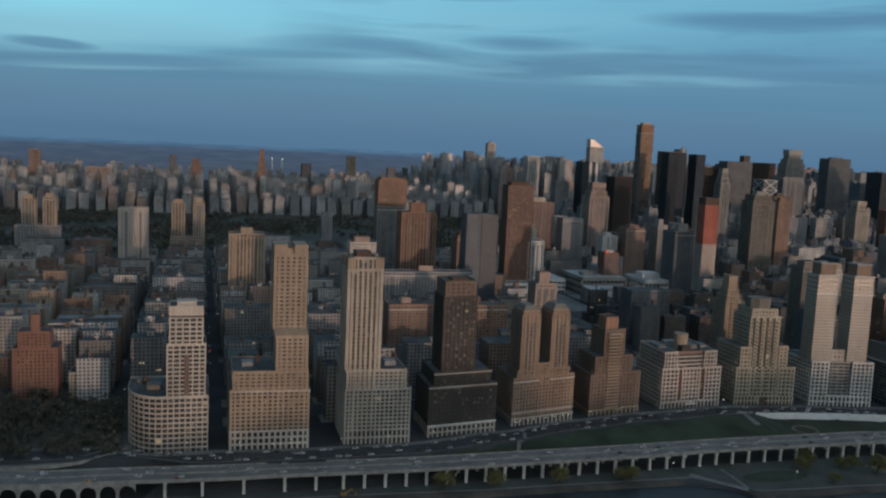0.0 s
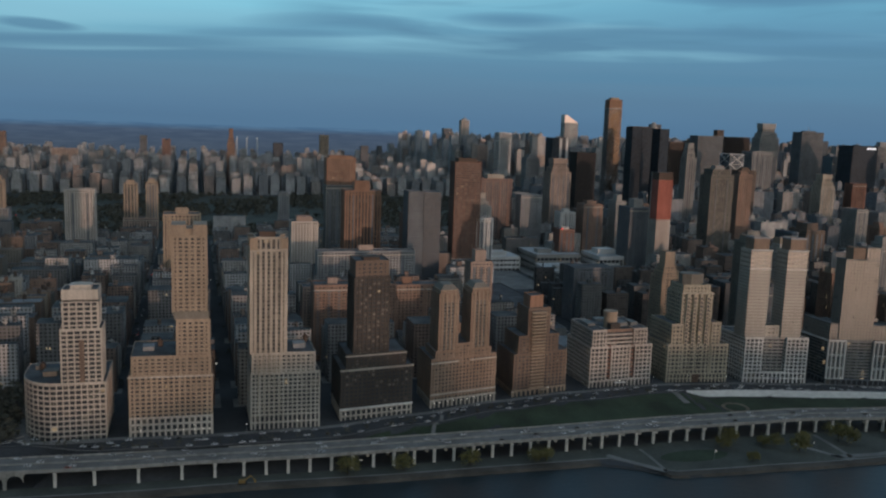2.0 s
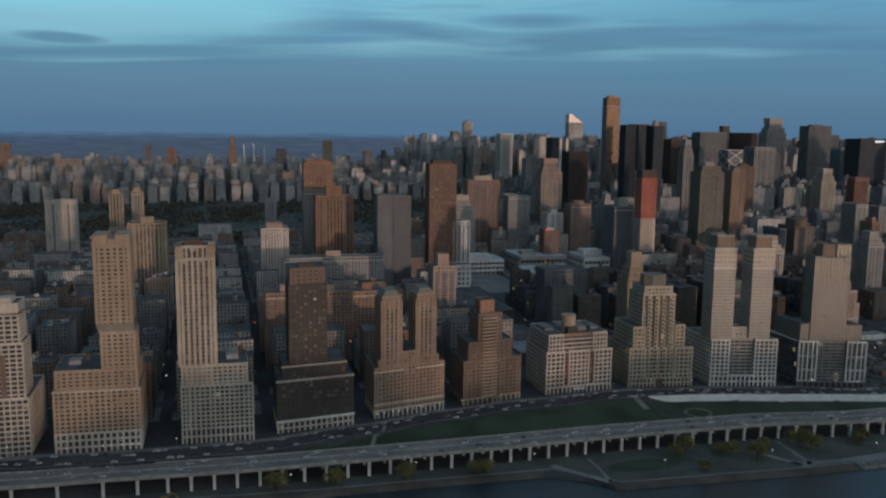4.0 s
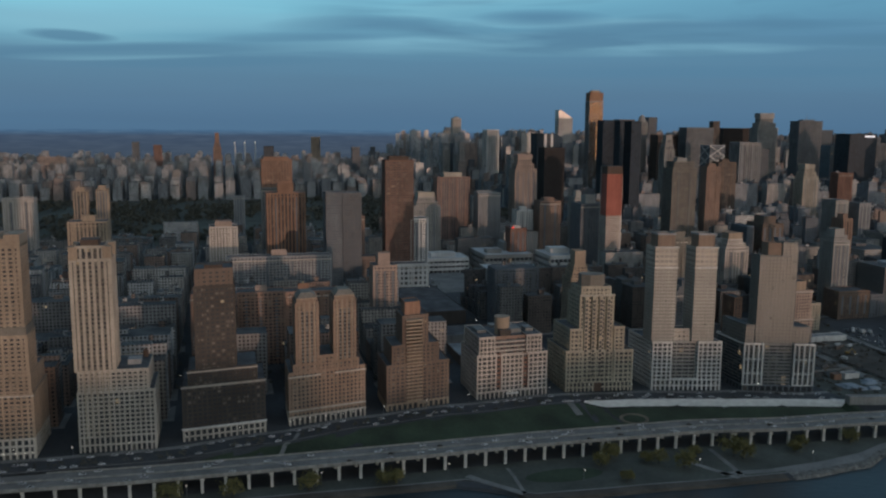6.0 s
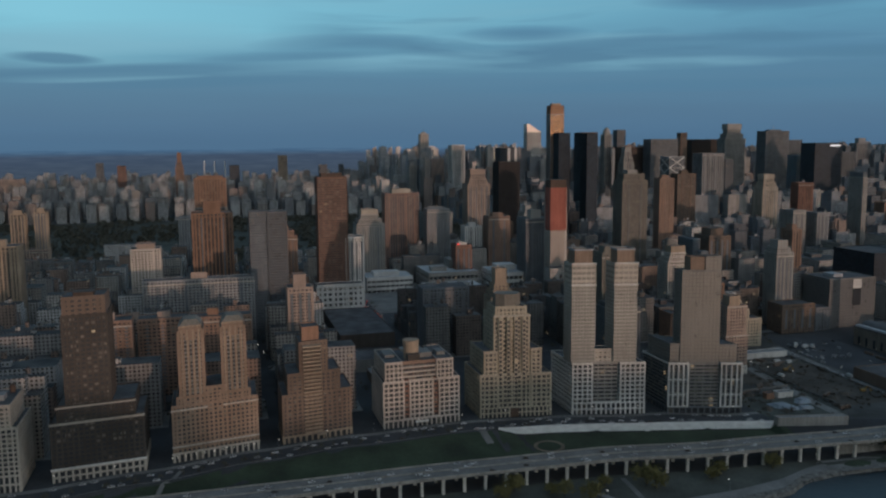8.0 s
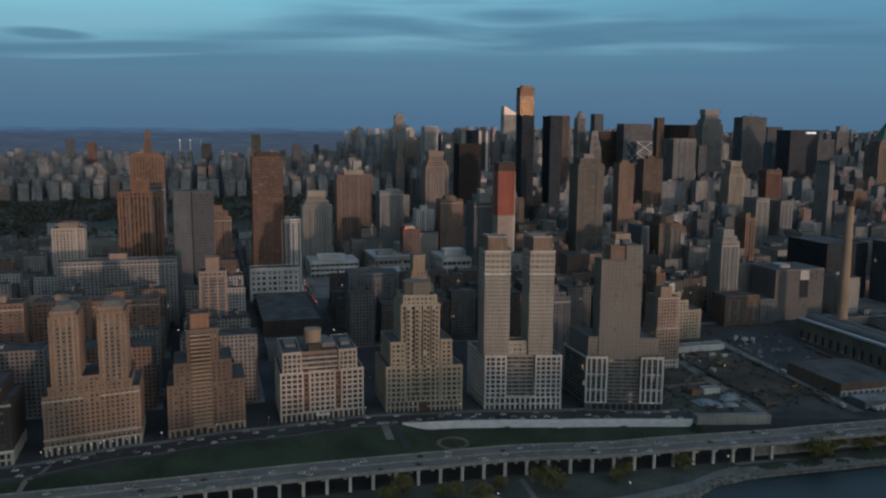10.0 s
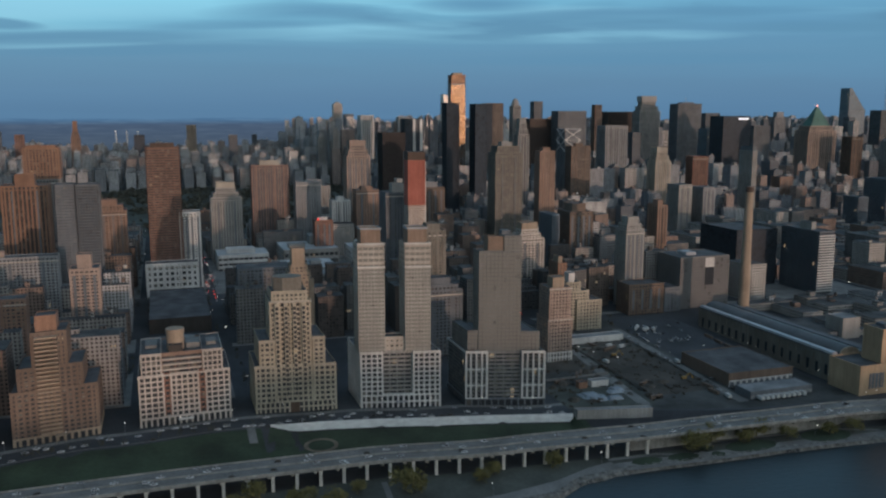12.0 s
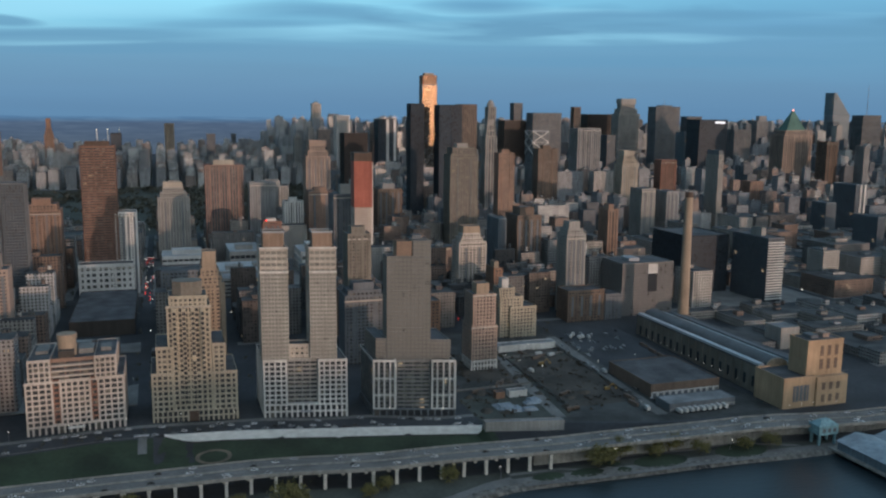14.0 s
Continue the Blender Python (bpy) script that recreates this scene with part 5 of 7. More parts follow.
    if sign:
        for x in (0.55,):
            part("roof_panel", Geo().box(w * x, w * (x + 0.36), -0.5, 0.1, h - 9, h - 4), glow("pale_sign", (0.85, 0.88, 0.95), 0.5), t, "pale lit panel")
    if pyramid:
        g = Geo()
        g.prism([(w * 0.16, d * 0.16), (w * 0.84, d * 0.16), (w * 0.84, d * 0.84), (w * 0.16, d * 0.84)], h + 0.2, h + 50,
                [(w * 0.47, d * 0.47), (w * 0.53, d * 0.47), (w * 0.53, d * 0.53), (w * 0.47, d * 0.53)])
        part("pyramid_roof", g, wall("green"), t, "green copper pyramid")
        part("lantern", Geo().drum(w / 2, d / 2, 3.0, h + 49.5, h + 55, 8, 1.0), glow("pink_lantern", (1.0, 0.42, 0.34), 0.9), t, "lit lantern")


skyline_tower("pale concrete apartment tower with a low plant room", -48, -1, 1647, 1673, 119, "ivory", "grid")
skyline_tower("tan brick tower with pale vertical piers", 120, 164, 1213, 1243, 126, "tan", "vert", cap=("tan", 0.35, 6))
skyline_tower("red-brown striped brick tower with a brick crown", 353, 403, 1270, 1300, 153, "rust", "vert", cap=("rust", 0.42, 12))
skyline_tower("dark glass tower with a cut brick crown", 354, 400, 1446, 1474, 189, "slategrey", "grid", pier=1.0, sp=1.2, crown=("rust", 42), cap=("rust", 0.8, 3))
skyline_tower("dark brown ribbed brick tower with curved ends", 512, 552, 1284, 1308, 194, "maroon", "horiz", sp=1.9, cap=("darkbrown", 0.7, 5))
skyline_tower("brown tower with pale vertical stripes", 672, 733, 1632, 1662, 149, "rose", "vert", pier=1.5, cap=("cream", 0.55, 7))
skyline_tower("beige stone tower with stepped crown", 853, 897, 1728, 1766, 177, "pink", "grid", steps=2, cap=("pink", 0.7, 8))
skyline_tower("bronze glass slab tower", 935, 983, 1784, 1824, 197, "bronze", "glass", glass="bronze", skew=0.2)
skyline_tower("concrete tower under construction wrapped in red netting", 848, 871, 1300, 1324, 183, "ivory", "grid", pier=1.2, sp=1.2, net=0.42)
skyline_tower("dark glass tower with a flat top", 1070, 1101, 1800, 1830, 254, "black", "glass", glass="matte", skew=0.42)
skyline_tower("dark glass tower with a flat top", 1117, 1146, 1765, 1799, 252, "black", "glass", glass="matte", skew=0.42)
skyline_tower("tall beige apartment slab with many balconies", 1027, 1072, 1430, 1464, 184, "putty", "grid", pier=1.1, sp=1.15, steps=1, cap=("concrete", 0.4, 6))
skyline_tower("grey concrete slab tower with a blank end wall", 419, 440, 1180, 1206, 160, "slate", "horiz", sp=2.6)
skyline_tower("dark glass slab tower with a flat top", 440.5, 464, 1184, 1212, 159, "slate", "glass", glass="dark")
skyline_tower("pale apartment tower with a light penthouse", 280, 315, 1255, 1283, 112, "ivory", "grid", cap=("pink", 0.6, 6))
skyline_tower("pale slab office tower", 548, 573, 1285, 1311, 114, "white", "grid")
skyline_tower("beige tower with setbacks", 597, 642, 1488, 1524, 125, "concrete", "grid", steps=2, cap=("cream", 0.6, 8))
skyline_tower("white apartment tower among city blocks", 785, 814, 1520, 1546, 98, "white", "vert", cap=("white", 0.4, 5))
skyline_tower("grey-beige office block with a stepped top", 764, 820, 1720, 1760, 105, "concrete", "grid", cap=("concrete", 0.5, 10))
skyline_tower("red brick block with a red roof sign lamp", 740, 766, 1420, 1446, 80, "red", "grid", cap=("white", 0.5, 3))
skyline_tower("brown brick block among city blocks", 853, 899, 1600, 1634, 95, "brown", "grid", cap=("brick", 0.5, 6))
skyline_tower("brown brick tower among city blocks", 944, 986, 1560, 1594, 111, "brown", "grid", cap=("grey", 0.5, 8))
skyline_tower("red brick tower with stepped top", 444, 486, 1300, 1330, 124, "brick", "grid", steps=1, cap=("brick", 0.5, 6))
skyline_tower("slim pale tower among city blocks", 317, 337, 1815, 1837, 104, "grey", "grid")
skyline_tower("pale stone shaft of a twin-towered apartment house", 32, 56, 1815, 1835, 117, "tan", "vert", cap=("tan", 0.6, 6))
skyline_tower("pale stone shaft of a twin-towered apartment house", 71, 92, 1815, 1835, 120, "tan", "vert", cap=("tan", 0.6, 6))
skyline_tower("broad pale base of a twin-towered apartment house", 30, 92, 1812, 1842, 53, "pink", "grid")
skyline_tower("pale stone shaft of a twin-towered apartment house", -228, -205, 1815, 1835, 119, "tan", "vert", cap=("tan", 0.6, 6))
skyline_tower("pale stone shaft of a twin-towered apartment house", -192, -171, 1815, 1835, 122, "tan", "vert", cap=("tan", 0.6, 6))
skyline_tower("broad pale base of a twin-towered apartment house", -239, -164, 1812, 1842, 70, "grey", "grid")
skyline_tower("grey and brown brick apartment slab", 267, 306, 940, 964, 87, "brick", "grid", cap=("pink", 0.25, 5))
skyline_tower("grey and brown brick apartment slab", 309, 354, 960, 982, 83, "brick", "grid", cap=("pink", 0.25, 4))
skyline_tower("long grey brick apartment slab", 300, 422, 1150, 1170, 88, "grey", "grid", cap=("pink", 0.15, 6))
skyline_tower("pinkish brick tower among city blocks", 447, 472, 1000, 1024, 98, "pink", "grid", cap=("pink", 0.5, 12))
skyline_tower("long pale brick apartment slab", 265, 337, 1010, 1032, 72, "pink", "grid", cap=("pink", 0.15, 6))
skyline_tower("long brown brick apartment slab", 339, 411, 990, 1012, 76, "brick", "grid", cap=("rust", 0.15, 6))
skyline_tower("white gridded office block", 506, 567.5, 1260, 1282, 55, "white", "grid", bay=7.0, pier=2.7, sp=3.2, floor=6.6)
skyline_tower("tan brick tower with a stepped crown", 627, 650, 905, 929, 107, "tan", "grid", steps=2, cap=("tan", 0.5, 14))
skyline_tower("slate-grey slab among city blocks", 599, 652, 1060, 1090, 79, "slate", "grid")
skyline_tower("brown office slab among city blocks", 1037, 1070, 1189, 1229, 107, "brown", "grid", cap=("brown", 0.6, 10))
skyline_tower("blue-grey glass slab among city blocks", 1009, 1020, 1185, 1225, 105, "bluegrey", "glass", glass="dark")
skyline_tower("white gridded brick tower with a stepped top", 932, 966, 1116, 1142, 97, "ivory", "grid", pier=1.1, sp=1.2, steps=2, cap=("tan", 0.6, 8))
building("apartment_house", "beige brick apartment tower with a cornice and white arcaded base", "apartment house", [
    B(862, 887, 881, 26, 8, 17, colour="white", floor=4.2, bay=3.1, pier=1.2, sp=1.4, roof=False),
    B(862.1, 886.9, 881.1, 26, 17, 48, floor=3.3, bay=3.1, pier=1.4, sp=1.4, cornice=True),
    B(863.4, 885.2, 882.2, 23, 48, 77, floor=3.3, bay=3.1, pier=1.4, sp=1.4, cornice=True),
    B(868, 880, 886, 12, 77, 86, style="blank", colour="tan"),
], "pink", (862, 881, 8))
building("apartment_house", "tan brick block stepping up to a sunlit white penthouse", "apartment house", [
    B(936, 965, 968, 28, 10, 42, floor=3.6, bay=3.6, pier=1.7, sp=1.6),
    B(926, 951, 971, 23, 10, 52, floor=3.3, bay=3.4, pier=1.5, sp=1.5),
    B(926, 943, 974, 18, 52, 61, floor=3.3, bay=3.4, pier=1.5, sp=1.5),
    B(930, 937, 977, 10, 61, 70, style="blank", colour="white"),
], "sand", (926, 968, 10))
skyline_tower("dark slate apartment block with a stepped top", 757, 795, 930, 958, 76, "slate", "grid", steps=1, cap=("slate", 0.5, 6))
skyline_tower("grey stone apartment tower among city blocks", 767, 789, 962, 985, 124, "putty", "grid", cap=("putty", 0.6, 6))
skyline_tower("orange brick apartment house in a side street", 850, 860, 966, 990, 54, "rust", "grid")
skyline_tower("brown brick lower block beside a glass tower", 1020, 1064, 1006, 1034, 46, "brown", "grid")
skyline_tower("slate office block beside a glass tower", 1066, 1086, 1006, 1034, 40, "slate", "grid")
skyline_tower("orange-brown brick tower among city blocks", 934, 944, 1010, 1034, 75, "rust", "grid", cap=("tan", 0.5, 6))
skyline_tower("grey glass apartment tower with brick lower floors", 1031, 1054, 1035, 1060, 110, "concrete", "grid", steps=1, cap=("concrete", 0.6, 8))
skyline_tower("brown brick tower among city blocks", 1163, 1178, 1180, 1206, 113, "brick", "vert", cap=("brick", 0.5, 6))
skyline_tower("grey concrete cube with a square opening high up", 1090, 1156, 1013, 1061, 72, "slategrey", "glass", glass="smoke", notch=True)
skyline_tower("black glass office block", 1231, 1294, 1100, 1179, 86, "black", "glass", glass="black")
skyline_tower("slim office slab with pale balconies", 1297, 1320, 1028, 1096, 91, "slate", "glass", glass="dark", balconies=True, cap=("concrete", 0.3, 9))
skyline_tower("brown brick slab among city blocks", 1137, 1165, 1505, 1527, 172, "brick", "grid", cap=("brick", 0.5, 5))
skyline_tower("brown apartment tower with balconies", 1340, 1384, 1792, 1820, 166, "brown", "grid", cap=("brown", 0.4, 6))
skyline_tower("slim pale setback tower", 1258, 1283, 1880, 1906, 213, "concrete", "vert", steps=2, cap=("concrete", 0.6, 10))
skyline_tower("beige stone tower with notched crown", 1471, 1506, 1680, 1712, 158, "cream", "vert", steps=2, cap=("cream", 0.7, 8))
skyline_tower("red brick tower among city blocks", 1572, 1608, 1700, 1726, 146, "red", "vert")
skyline_tower("grey low office block", 1408, 1435, 1500, 1540, 108, "concrete", "grid")
skyline_tower("grey low office block", 1452, 1477, 1490, 1530, 103, "grey", "grid")
skyline_tower("pale slab tower with a sunlit end", 1593, 1603, 1540, 1580, 164, "concrete", "grid", cap=("slate", 0.9, 8))
skyline_tower("brown apartment slab pair", 1792, 1826, 1700, 1730, 99, "brick", "vert")
skyline_tower("white hotel slab among city blocks", 1880, 1906, 1500, 1559, 107, "bluegrey", "glass", glass="dark", columns=True)
skyline_tower("slate glass slab among city blocks", 1794, 1817, 1480, 1520, 76, "bluegrey", "glass", glass="dark")
skyline_tower("blue-grey glass slab among city blocks", 1637, 1651, 1200, 1250, 87, "bluegrey", "glass", glass="dark")
skyline_tower("very tall slender concrete tower under construction", 1110, 1141, 3165, 3193, 264, "ivory", "grid", cap=("concrete", 0.5, 6), mast=16)
skyline_tower("pale white office slab", 1115, 1155, 2760, 2810, 226, "white", "vert")
skyline_tower("black slab tower with white end columns", 1167, 1220, 2450, 2500, 218, "black", "glass", glass="black", columns=True)
skyline_tower("tall glass tower with mirror panes and an unfinished crown", 1214, 1251, 2197, 2225, 326, "steel", "glass", glass="mirror", crown=("rust", 22), cap=("buff", 0.6, 5))
skyline_tower("tower with a sloping white roof", 1482, 1536, 3070, 3106, 268, "white", "horiz", wedge=30)
skyline_tower("brown stone office tower", 1348, 1394, 2300, 2340, 256, "brown", "vert", cap=("brown", 1.0, 3))
skyline_tower("slim tower with a round dome", 1473, 1496, 2420, 2448, 254, "concrete", "vert", dome=True)
skyline_tower("dark slim glass tower", 1752, 1784, 2900, 2934, 272, "slate", "glass", glass="dark")
skyline_tower("dark red office slab with roof lamps", 1493, 1558, 2350, 2396, 218, "brown", "glass", glass="bronze")
skyline_tower("dark brown tower among city blocks", 1656, 1698, 2500, 2540, 221, "brown", "grid", cap=("brown", 0.6, 8))
skyline_tower("glass tower in a white triangular frame over a stone base", 1353, 1390, 1850, 1890, 201, "steel", "glass", glass="dark", diagrid=True)
skyline_tower("broad grey office slab", 1565, 1626, 2058, 2104, 203, "grey", "vert")
skyline_tower("slim brown tower among city blocks", 1852, 1876, 2650, 2674, 259, "brown", "vert")
skyline_tower("dark red and black office slab", 1954, 2054, 2750, 2800, 237, "darkbrown", "glass", glass="bronze")
skyline_tower("stepped tower with a rounded top", 1984, 2059, 2600, 2646, 270, "concrete", "grid", steps=2, cap=("concrete", 0.7, 16))
skyline_tower("dark glass slab among city blocks", 1724, 1749, 2200, 2240, 183, "slate", "glass", glass="dark")
skyline_tower("dark stone tower with a roof mast", 2011, 2093, 2428, 2474, 261, "slate", "grid", mast=22, cap=("slate", 0.5, 4))
skyline_tower("blue glass office block", 2026, 2076, 2300, 2344, 189, "bluegrey", "glass", glass="blue")
skyline_tower("black glass slab tower with white panels at the top", 1996, 2085, 2186, 2246, 225, "black", "glass", glass="black", sign=True)
skyline_tower("dark rounded tower among city blocks", 2370, 2430, 2800, 2840, 232, "slate", "glass", glass="dark")
skyline_tower("slate tower with vertical ribs", 2421, 2487, 2600, 2640, 191, "slate", "vert")
skyline_tower("grey round-shouldered tower among city blocks", 2706, 2770, 2850, 2890, 218, "grey", "vert", cap=("grey", 0.5, 18))
skyline_tower("brick and stone tower with a green pyramid roof and lit lantern", 2108, 2195, 1985, 2037, 201, "pink", "vert", steps=1, pyramid=True)
skyline_tower("pale glass tower with slanted facets", 3186, 3271, 3000, 3050, 242, "steel", "glass", glass="blue", wedge=90)
skyline_tower("grey screen-walled tower with a tall mast", 2854, 2931, 2500, 2550, 242, "slate", "horiz", mast=105)
skyline_tower("brown slab tower among city blocks", 2168, 2201, 1900, 1936, 175, "brown", "vert")
skyline_tower("grey slab tower among city blocks", 2236, 2252, 1850, 1880, 166, "grey", "grid")
skyline_tower("dark slab tower among city blocks", 1230, 1265, 2050, 2086, 255, "black", "glass", glass="matte")
skyline_tower("dark stone slab among city blocks", 1554, 1638, 2300, 2344, 239, "slate", "grid")
skyline_tower("brown stepped stone tower", 883, 902, 1500, 1530, 121, "concrete", "grid", cap=("concrete", 0.5, 10))
skyline_tower("slate-grey office block among city blocks", 829, 870, 1350, 1390, 124, "slate", "grid", cap=("concrete", 0.4, 12))
skyline_tower("brown slab among city blocks", 820, 857, 1500, 1530, 115, "brick", "grid", cap=("brick", 0.5, 5))
skyline_tower("grey-brown slab among city blocks", 740, 781, 1600, 1630, 122, "grey", "grid")
skyline_tower("pinkish pale tower among city blocks", 1032, 1050, 1250, 1276, 82, "pink", "grid")
skyline_tower("slim tan brick tower with a stepped point", 268, 294, 3082, 3104, 178, "rust", "grid", steps=2, cap=("rust", 0.5, 30))
skyline_tower("black glass slab among city blocks", 445, 480, 3355, 3381, 157, "black", "glass", glass="black")
skyline_tower("dark slender glass tower", 1405, 1450, 4400, 4440, 226, "bluegrey", "glass", glass="dark")
skyline_tower("dark apartment tower among city blocks", -36, -10, 3600, 3624, 166, "slate", "grid")
skyline_tower("red brick tower among city blocks", 49, 78, 3500, 3524, 157, "red", "grid")
skyline_tower("tan tower among city blocks", 623, 656, 3400, 3424, 190, "tan", "grid")
skyline_tower("dark slab among city blocks", 762, 791, 3300, 3326, 156, "slate", "glass", glass="dark")
skyline_tower("dark slab among city blocks", 858, 875, 3450, 3476, 153, "slate", "glass", glass="dark")
skyline_tower("brick tower among city blocks", -479, -445, 3300, 3326, 174, "brick", "grid")
skyline_tower("pale block among city blocks", -289, -209, 3200, 3230, 125, "pink", "grid")
skyline_tower("pale slim block among city blocks", 1007, 1031, 2900, 2926, 160, "concrete", "grid", cap=("concrete",0.5,10))
skyline_tower("grey tower with a stepped top", 1107, 1151, 2500, 2540, 157, "grey", "grid", cap=("grey",0.5,10))


# ---- the street grid behind ----
AVENUES = (860, 1010, 1255, 1530, 1805, 2080, 2370, 2780, 2890, 2990, 3090, 3210, 3420, 3640, 3860, 4060)
PARK = (1822, 2760, -3000, 1040)      # the park's near and far side, and its ends along the shore


def near_tower(x0, x1, y0, y1):
    return any(a < x1 + 2 and b > x0 - 2 and c < y1 + 2 and d > y0 - 2 for a, b, c, d in TAKEN)


TAKEN = []
for ob in scene.objects:
    if ob.parent is None and ob.get("category") in ("tower", "apartment tower", "apartment building"):
        kids = [o for o in ob.children if o.name.startswith(("wall", "glazing", "podium_wall"))]
        px = [v.co.x + ob.location.x for o in kids for v in o.data.vertices]
        py = [v.co.y + ob.location.y for o in kids for v in o.data.vertices]
        TAKEN.append((min(px), max(px), min(py), max(py)))


def heights(x, y, rnd):
    """How tall a block stands, by its quarter."""
    if y > 2760:
        if x < 1000:
            return rnd.choice((18, 25, 45, 55, 60, 75, 95)) if y > 2880 else rnd.uniform(45, 62)
        return rnd.choice((60, 90, 120, 150, 180))
    if x > 1066:
        if y < 1010:
            return rnd.choice((6, 8, 10, 12, 14))
        if y < 1500:
            return rnd.choice((12, 15, 18, 22, 30, 45)) if x > 1150 else rnd.choice((20, 30, 45, 60))
        if y < 1800:
            return rnd.choice((15, 18, 25, 35, 50, 65))
        return rnd.choice((25, 35, 50, 60, 75, 95)) if x < 2600 else rnd.choice((40, 60, 80, 100, 130))
    if y < 1010:
        return rnd.choice((20, 30, 45))
    if y > 1420 and x < 600:
        return rnd.choice((12, 14, 15, 16, 18, 20, 26, 38))
    if x < 250:
        return rnd.choice((15, 17, 18, 20, 30, 42, 48, 52))
    if x < 560:
        return rnd.choice((17, 20, 25, 35, 48, 55))
    return rnd.choice((15, 20, 25, 35, 50))


def allowed(x0, x1, y0, y1):
    xm, ym = (x0 + x1) / 2, (y0 + y1) / 2
    if PARK[2] < xm < PARK[3] and PARK[0] - 5 < ym < PARK[1] + 5:
        return False
    if 830 < xm < 1160 and ym < 1010:
        return False                 # open lots and the power house
    if 560 < xm < 860 and 1180 < ym < 1500:
        return False                 # low arts campus
    if 485 < xm < 600 and 905 < ym < 1290:
        return False                 # the dark school and the white office
    if xm < 30 and ym < 900 or math.hypot(xm + 48, ym - 915) < 45:
        return False                 # the park at the shore's north end
    if xm > 1160 and ym < front(xm) + 60:
        return False
    return not near_tower(x0, x1, y0, y1)


def lo_rise(x, y):
    """The garages and workshops of the south-west quarter stand on broad plots."""
    return x > 1090 and y < 1500


def fill_city():
    rnd = random.Random(7)
    far, mid, east, dark = Geo(), Geo(), Geo(), Geo()
    slabs = Geo()
    near = []
    for k in range(-42, 62):
        sx = STREET_0 + BLOCK * k
        a, b = sx + 9, sx + BLOCK - 9
        rows = [(front(sx + 40) + 62, 850)] if -200 < sx < 560 else []
        rows += [(p + 13, q - 13) for p, q in zip(AVENUES[1:], AVENUES[2:])]
        rows += [(AVENUES[0] + 13, AVENUES[1] - 13)] if sx < 560 else []
        rows += [(max(front(sx + 40) + 75, 790), AVENUES[1] - 13)] if sx > 1130 else []
        for y0, y1 in rows:
            if y1 - y0 < 20 or (PARK[2] < sx + 40 < PARK[3] and PARK[0] - 20 < (y0 + y1) / 2 < PARK[1] + 20):
                continue
            if y0 < 3000 and (sx - y0 * 1.5 > 900 or sx < -0.85 * y0 + 500):
                continue
            if math.hypot(sx - 350, y0 - 150) > 4900:
                continue
            if not (830 < sx < 1100 and y1 < 1020):
                slabs.box(a - 4, b + 4, y0 - 4, y1 + 4, ground_z(a, y0) - 0.5, ground_z(a, y0) + 0.16)
            y = y0
            while y < y1 - 8:
                end = y < y0 + 20 or y > y1 - 40
                w = rnd.uniform(16, 34) if end or y0 > 1800 else rnd.uniform(6, 22)
                if y0 > 2770 and sx < 1066:
                    w = rnd.uniform(12, 30)
                if lo_rise(sx, y0):
                    w = rnd.uniform(22, 75)
                w = min(w, y1 - y)
                for lo, hi in (((a, (a + b) / 2 - 3), ((a + b) / 2 + 3, b)) if not ((end or lo_rise(sx, y0)) and rnd.random() < (0.6 if y0 < 2770 else 0.1)) else ((a, b),)):
                    if rnd.random() < 0.04 or not allowed(lo, hi, y, y + w):
                        continue
                    h = heights(lo, y, rnd)
                    if end and lo < 1000 and y0 < 1800:
                        h = max(h, rnd.choice((36, 45, 50, 55) if y0 < 1400 else (20, 25, 30, 45)))
                    h *= rnd.uniform(0.85, 1.15)
                    rect = (lo + rnd.uniform(0, 1.5), hi - rnd.uniform(0, 1.5), y + 0.1, y + w - rnd.uniform(0.1, 1.2))
                    z = ground_z(lo, y)
                    if y < 1500 and lo < 700 and lo > -350 and len(near) < 215:
                        near.append((rect, z, z + h, rnd.random()))
                        continue
                    # blocks close behind the front row get the palette with shade painted in
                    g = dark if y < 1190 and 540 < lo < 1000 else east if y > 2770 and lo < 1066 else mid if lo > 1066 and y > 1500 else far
                    massing(g, rect, z, z + h, rnd)
                y += w
    for name, g, m, label in (("city_blocks", far, FAR, "brick and stone row houses and apartment blocks"), ("city_blocks", dark, FAR_SHADED, "brick and slate blocks darkened for the shade of the front towers"), ("city_blocks", mid, FAR_MID, "office blocks and towers of stone and glass"),
                              ("city_blocks", east, FAR_EAST, "limestone and white brick blocks beyond the park, paled for haze")):
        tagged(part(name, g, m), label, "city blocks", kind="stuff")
    tagged(part("pavement", slabs, PAVING), "concrete pavements round the city blocks", "pavement", kind="structure")
    cols = ("putty", "brown", "tan", "slategrey", "limestone", "brick", "slategrey", "putty", "cream", "clay", "brown", "concrete", "dim")
    for (rect, z0, z1, r) in near:
        c = cols[int(r * 997) % len(cols)]
        house(rect, z0, z1, c, r)


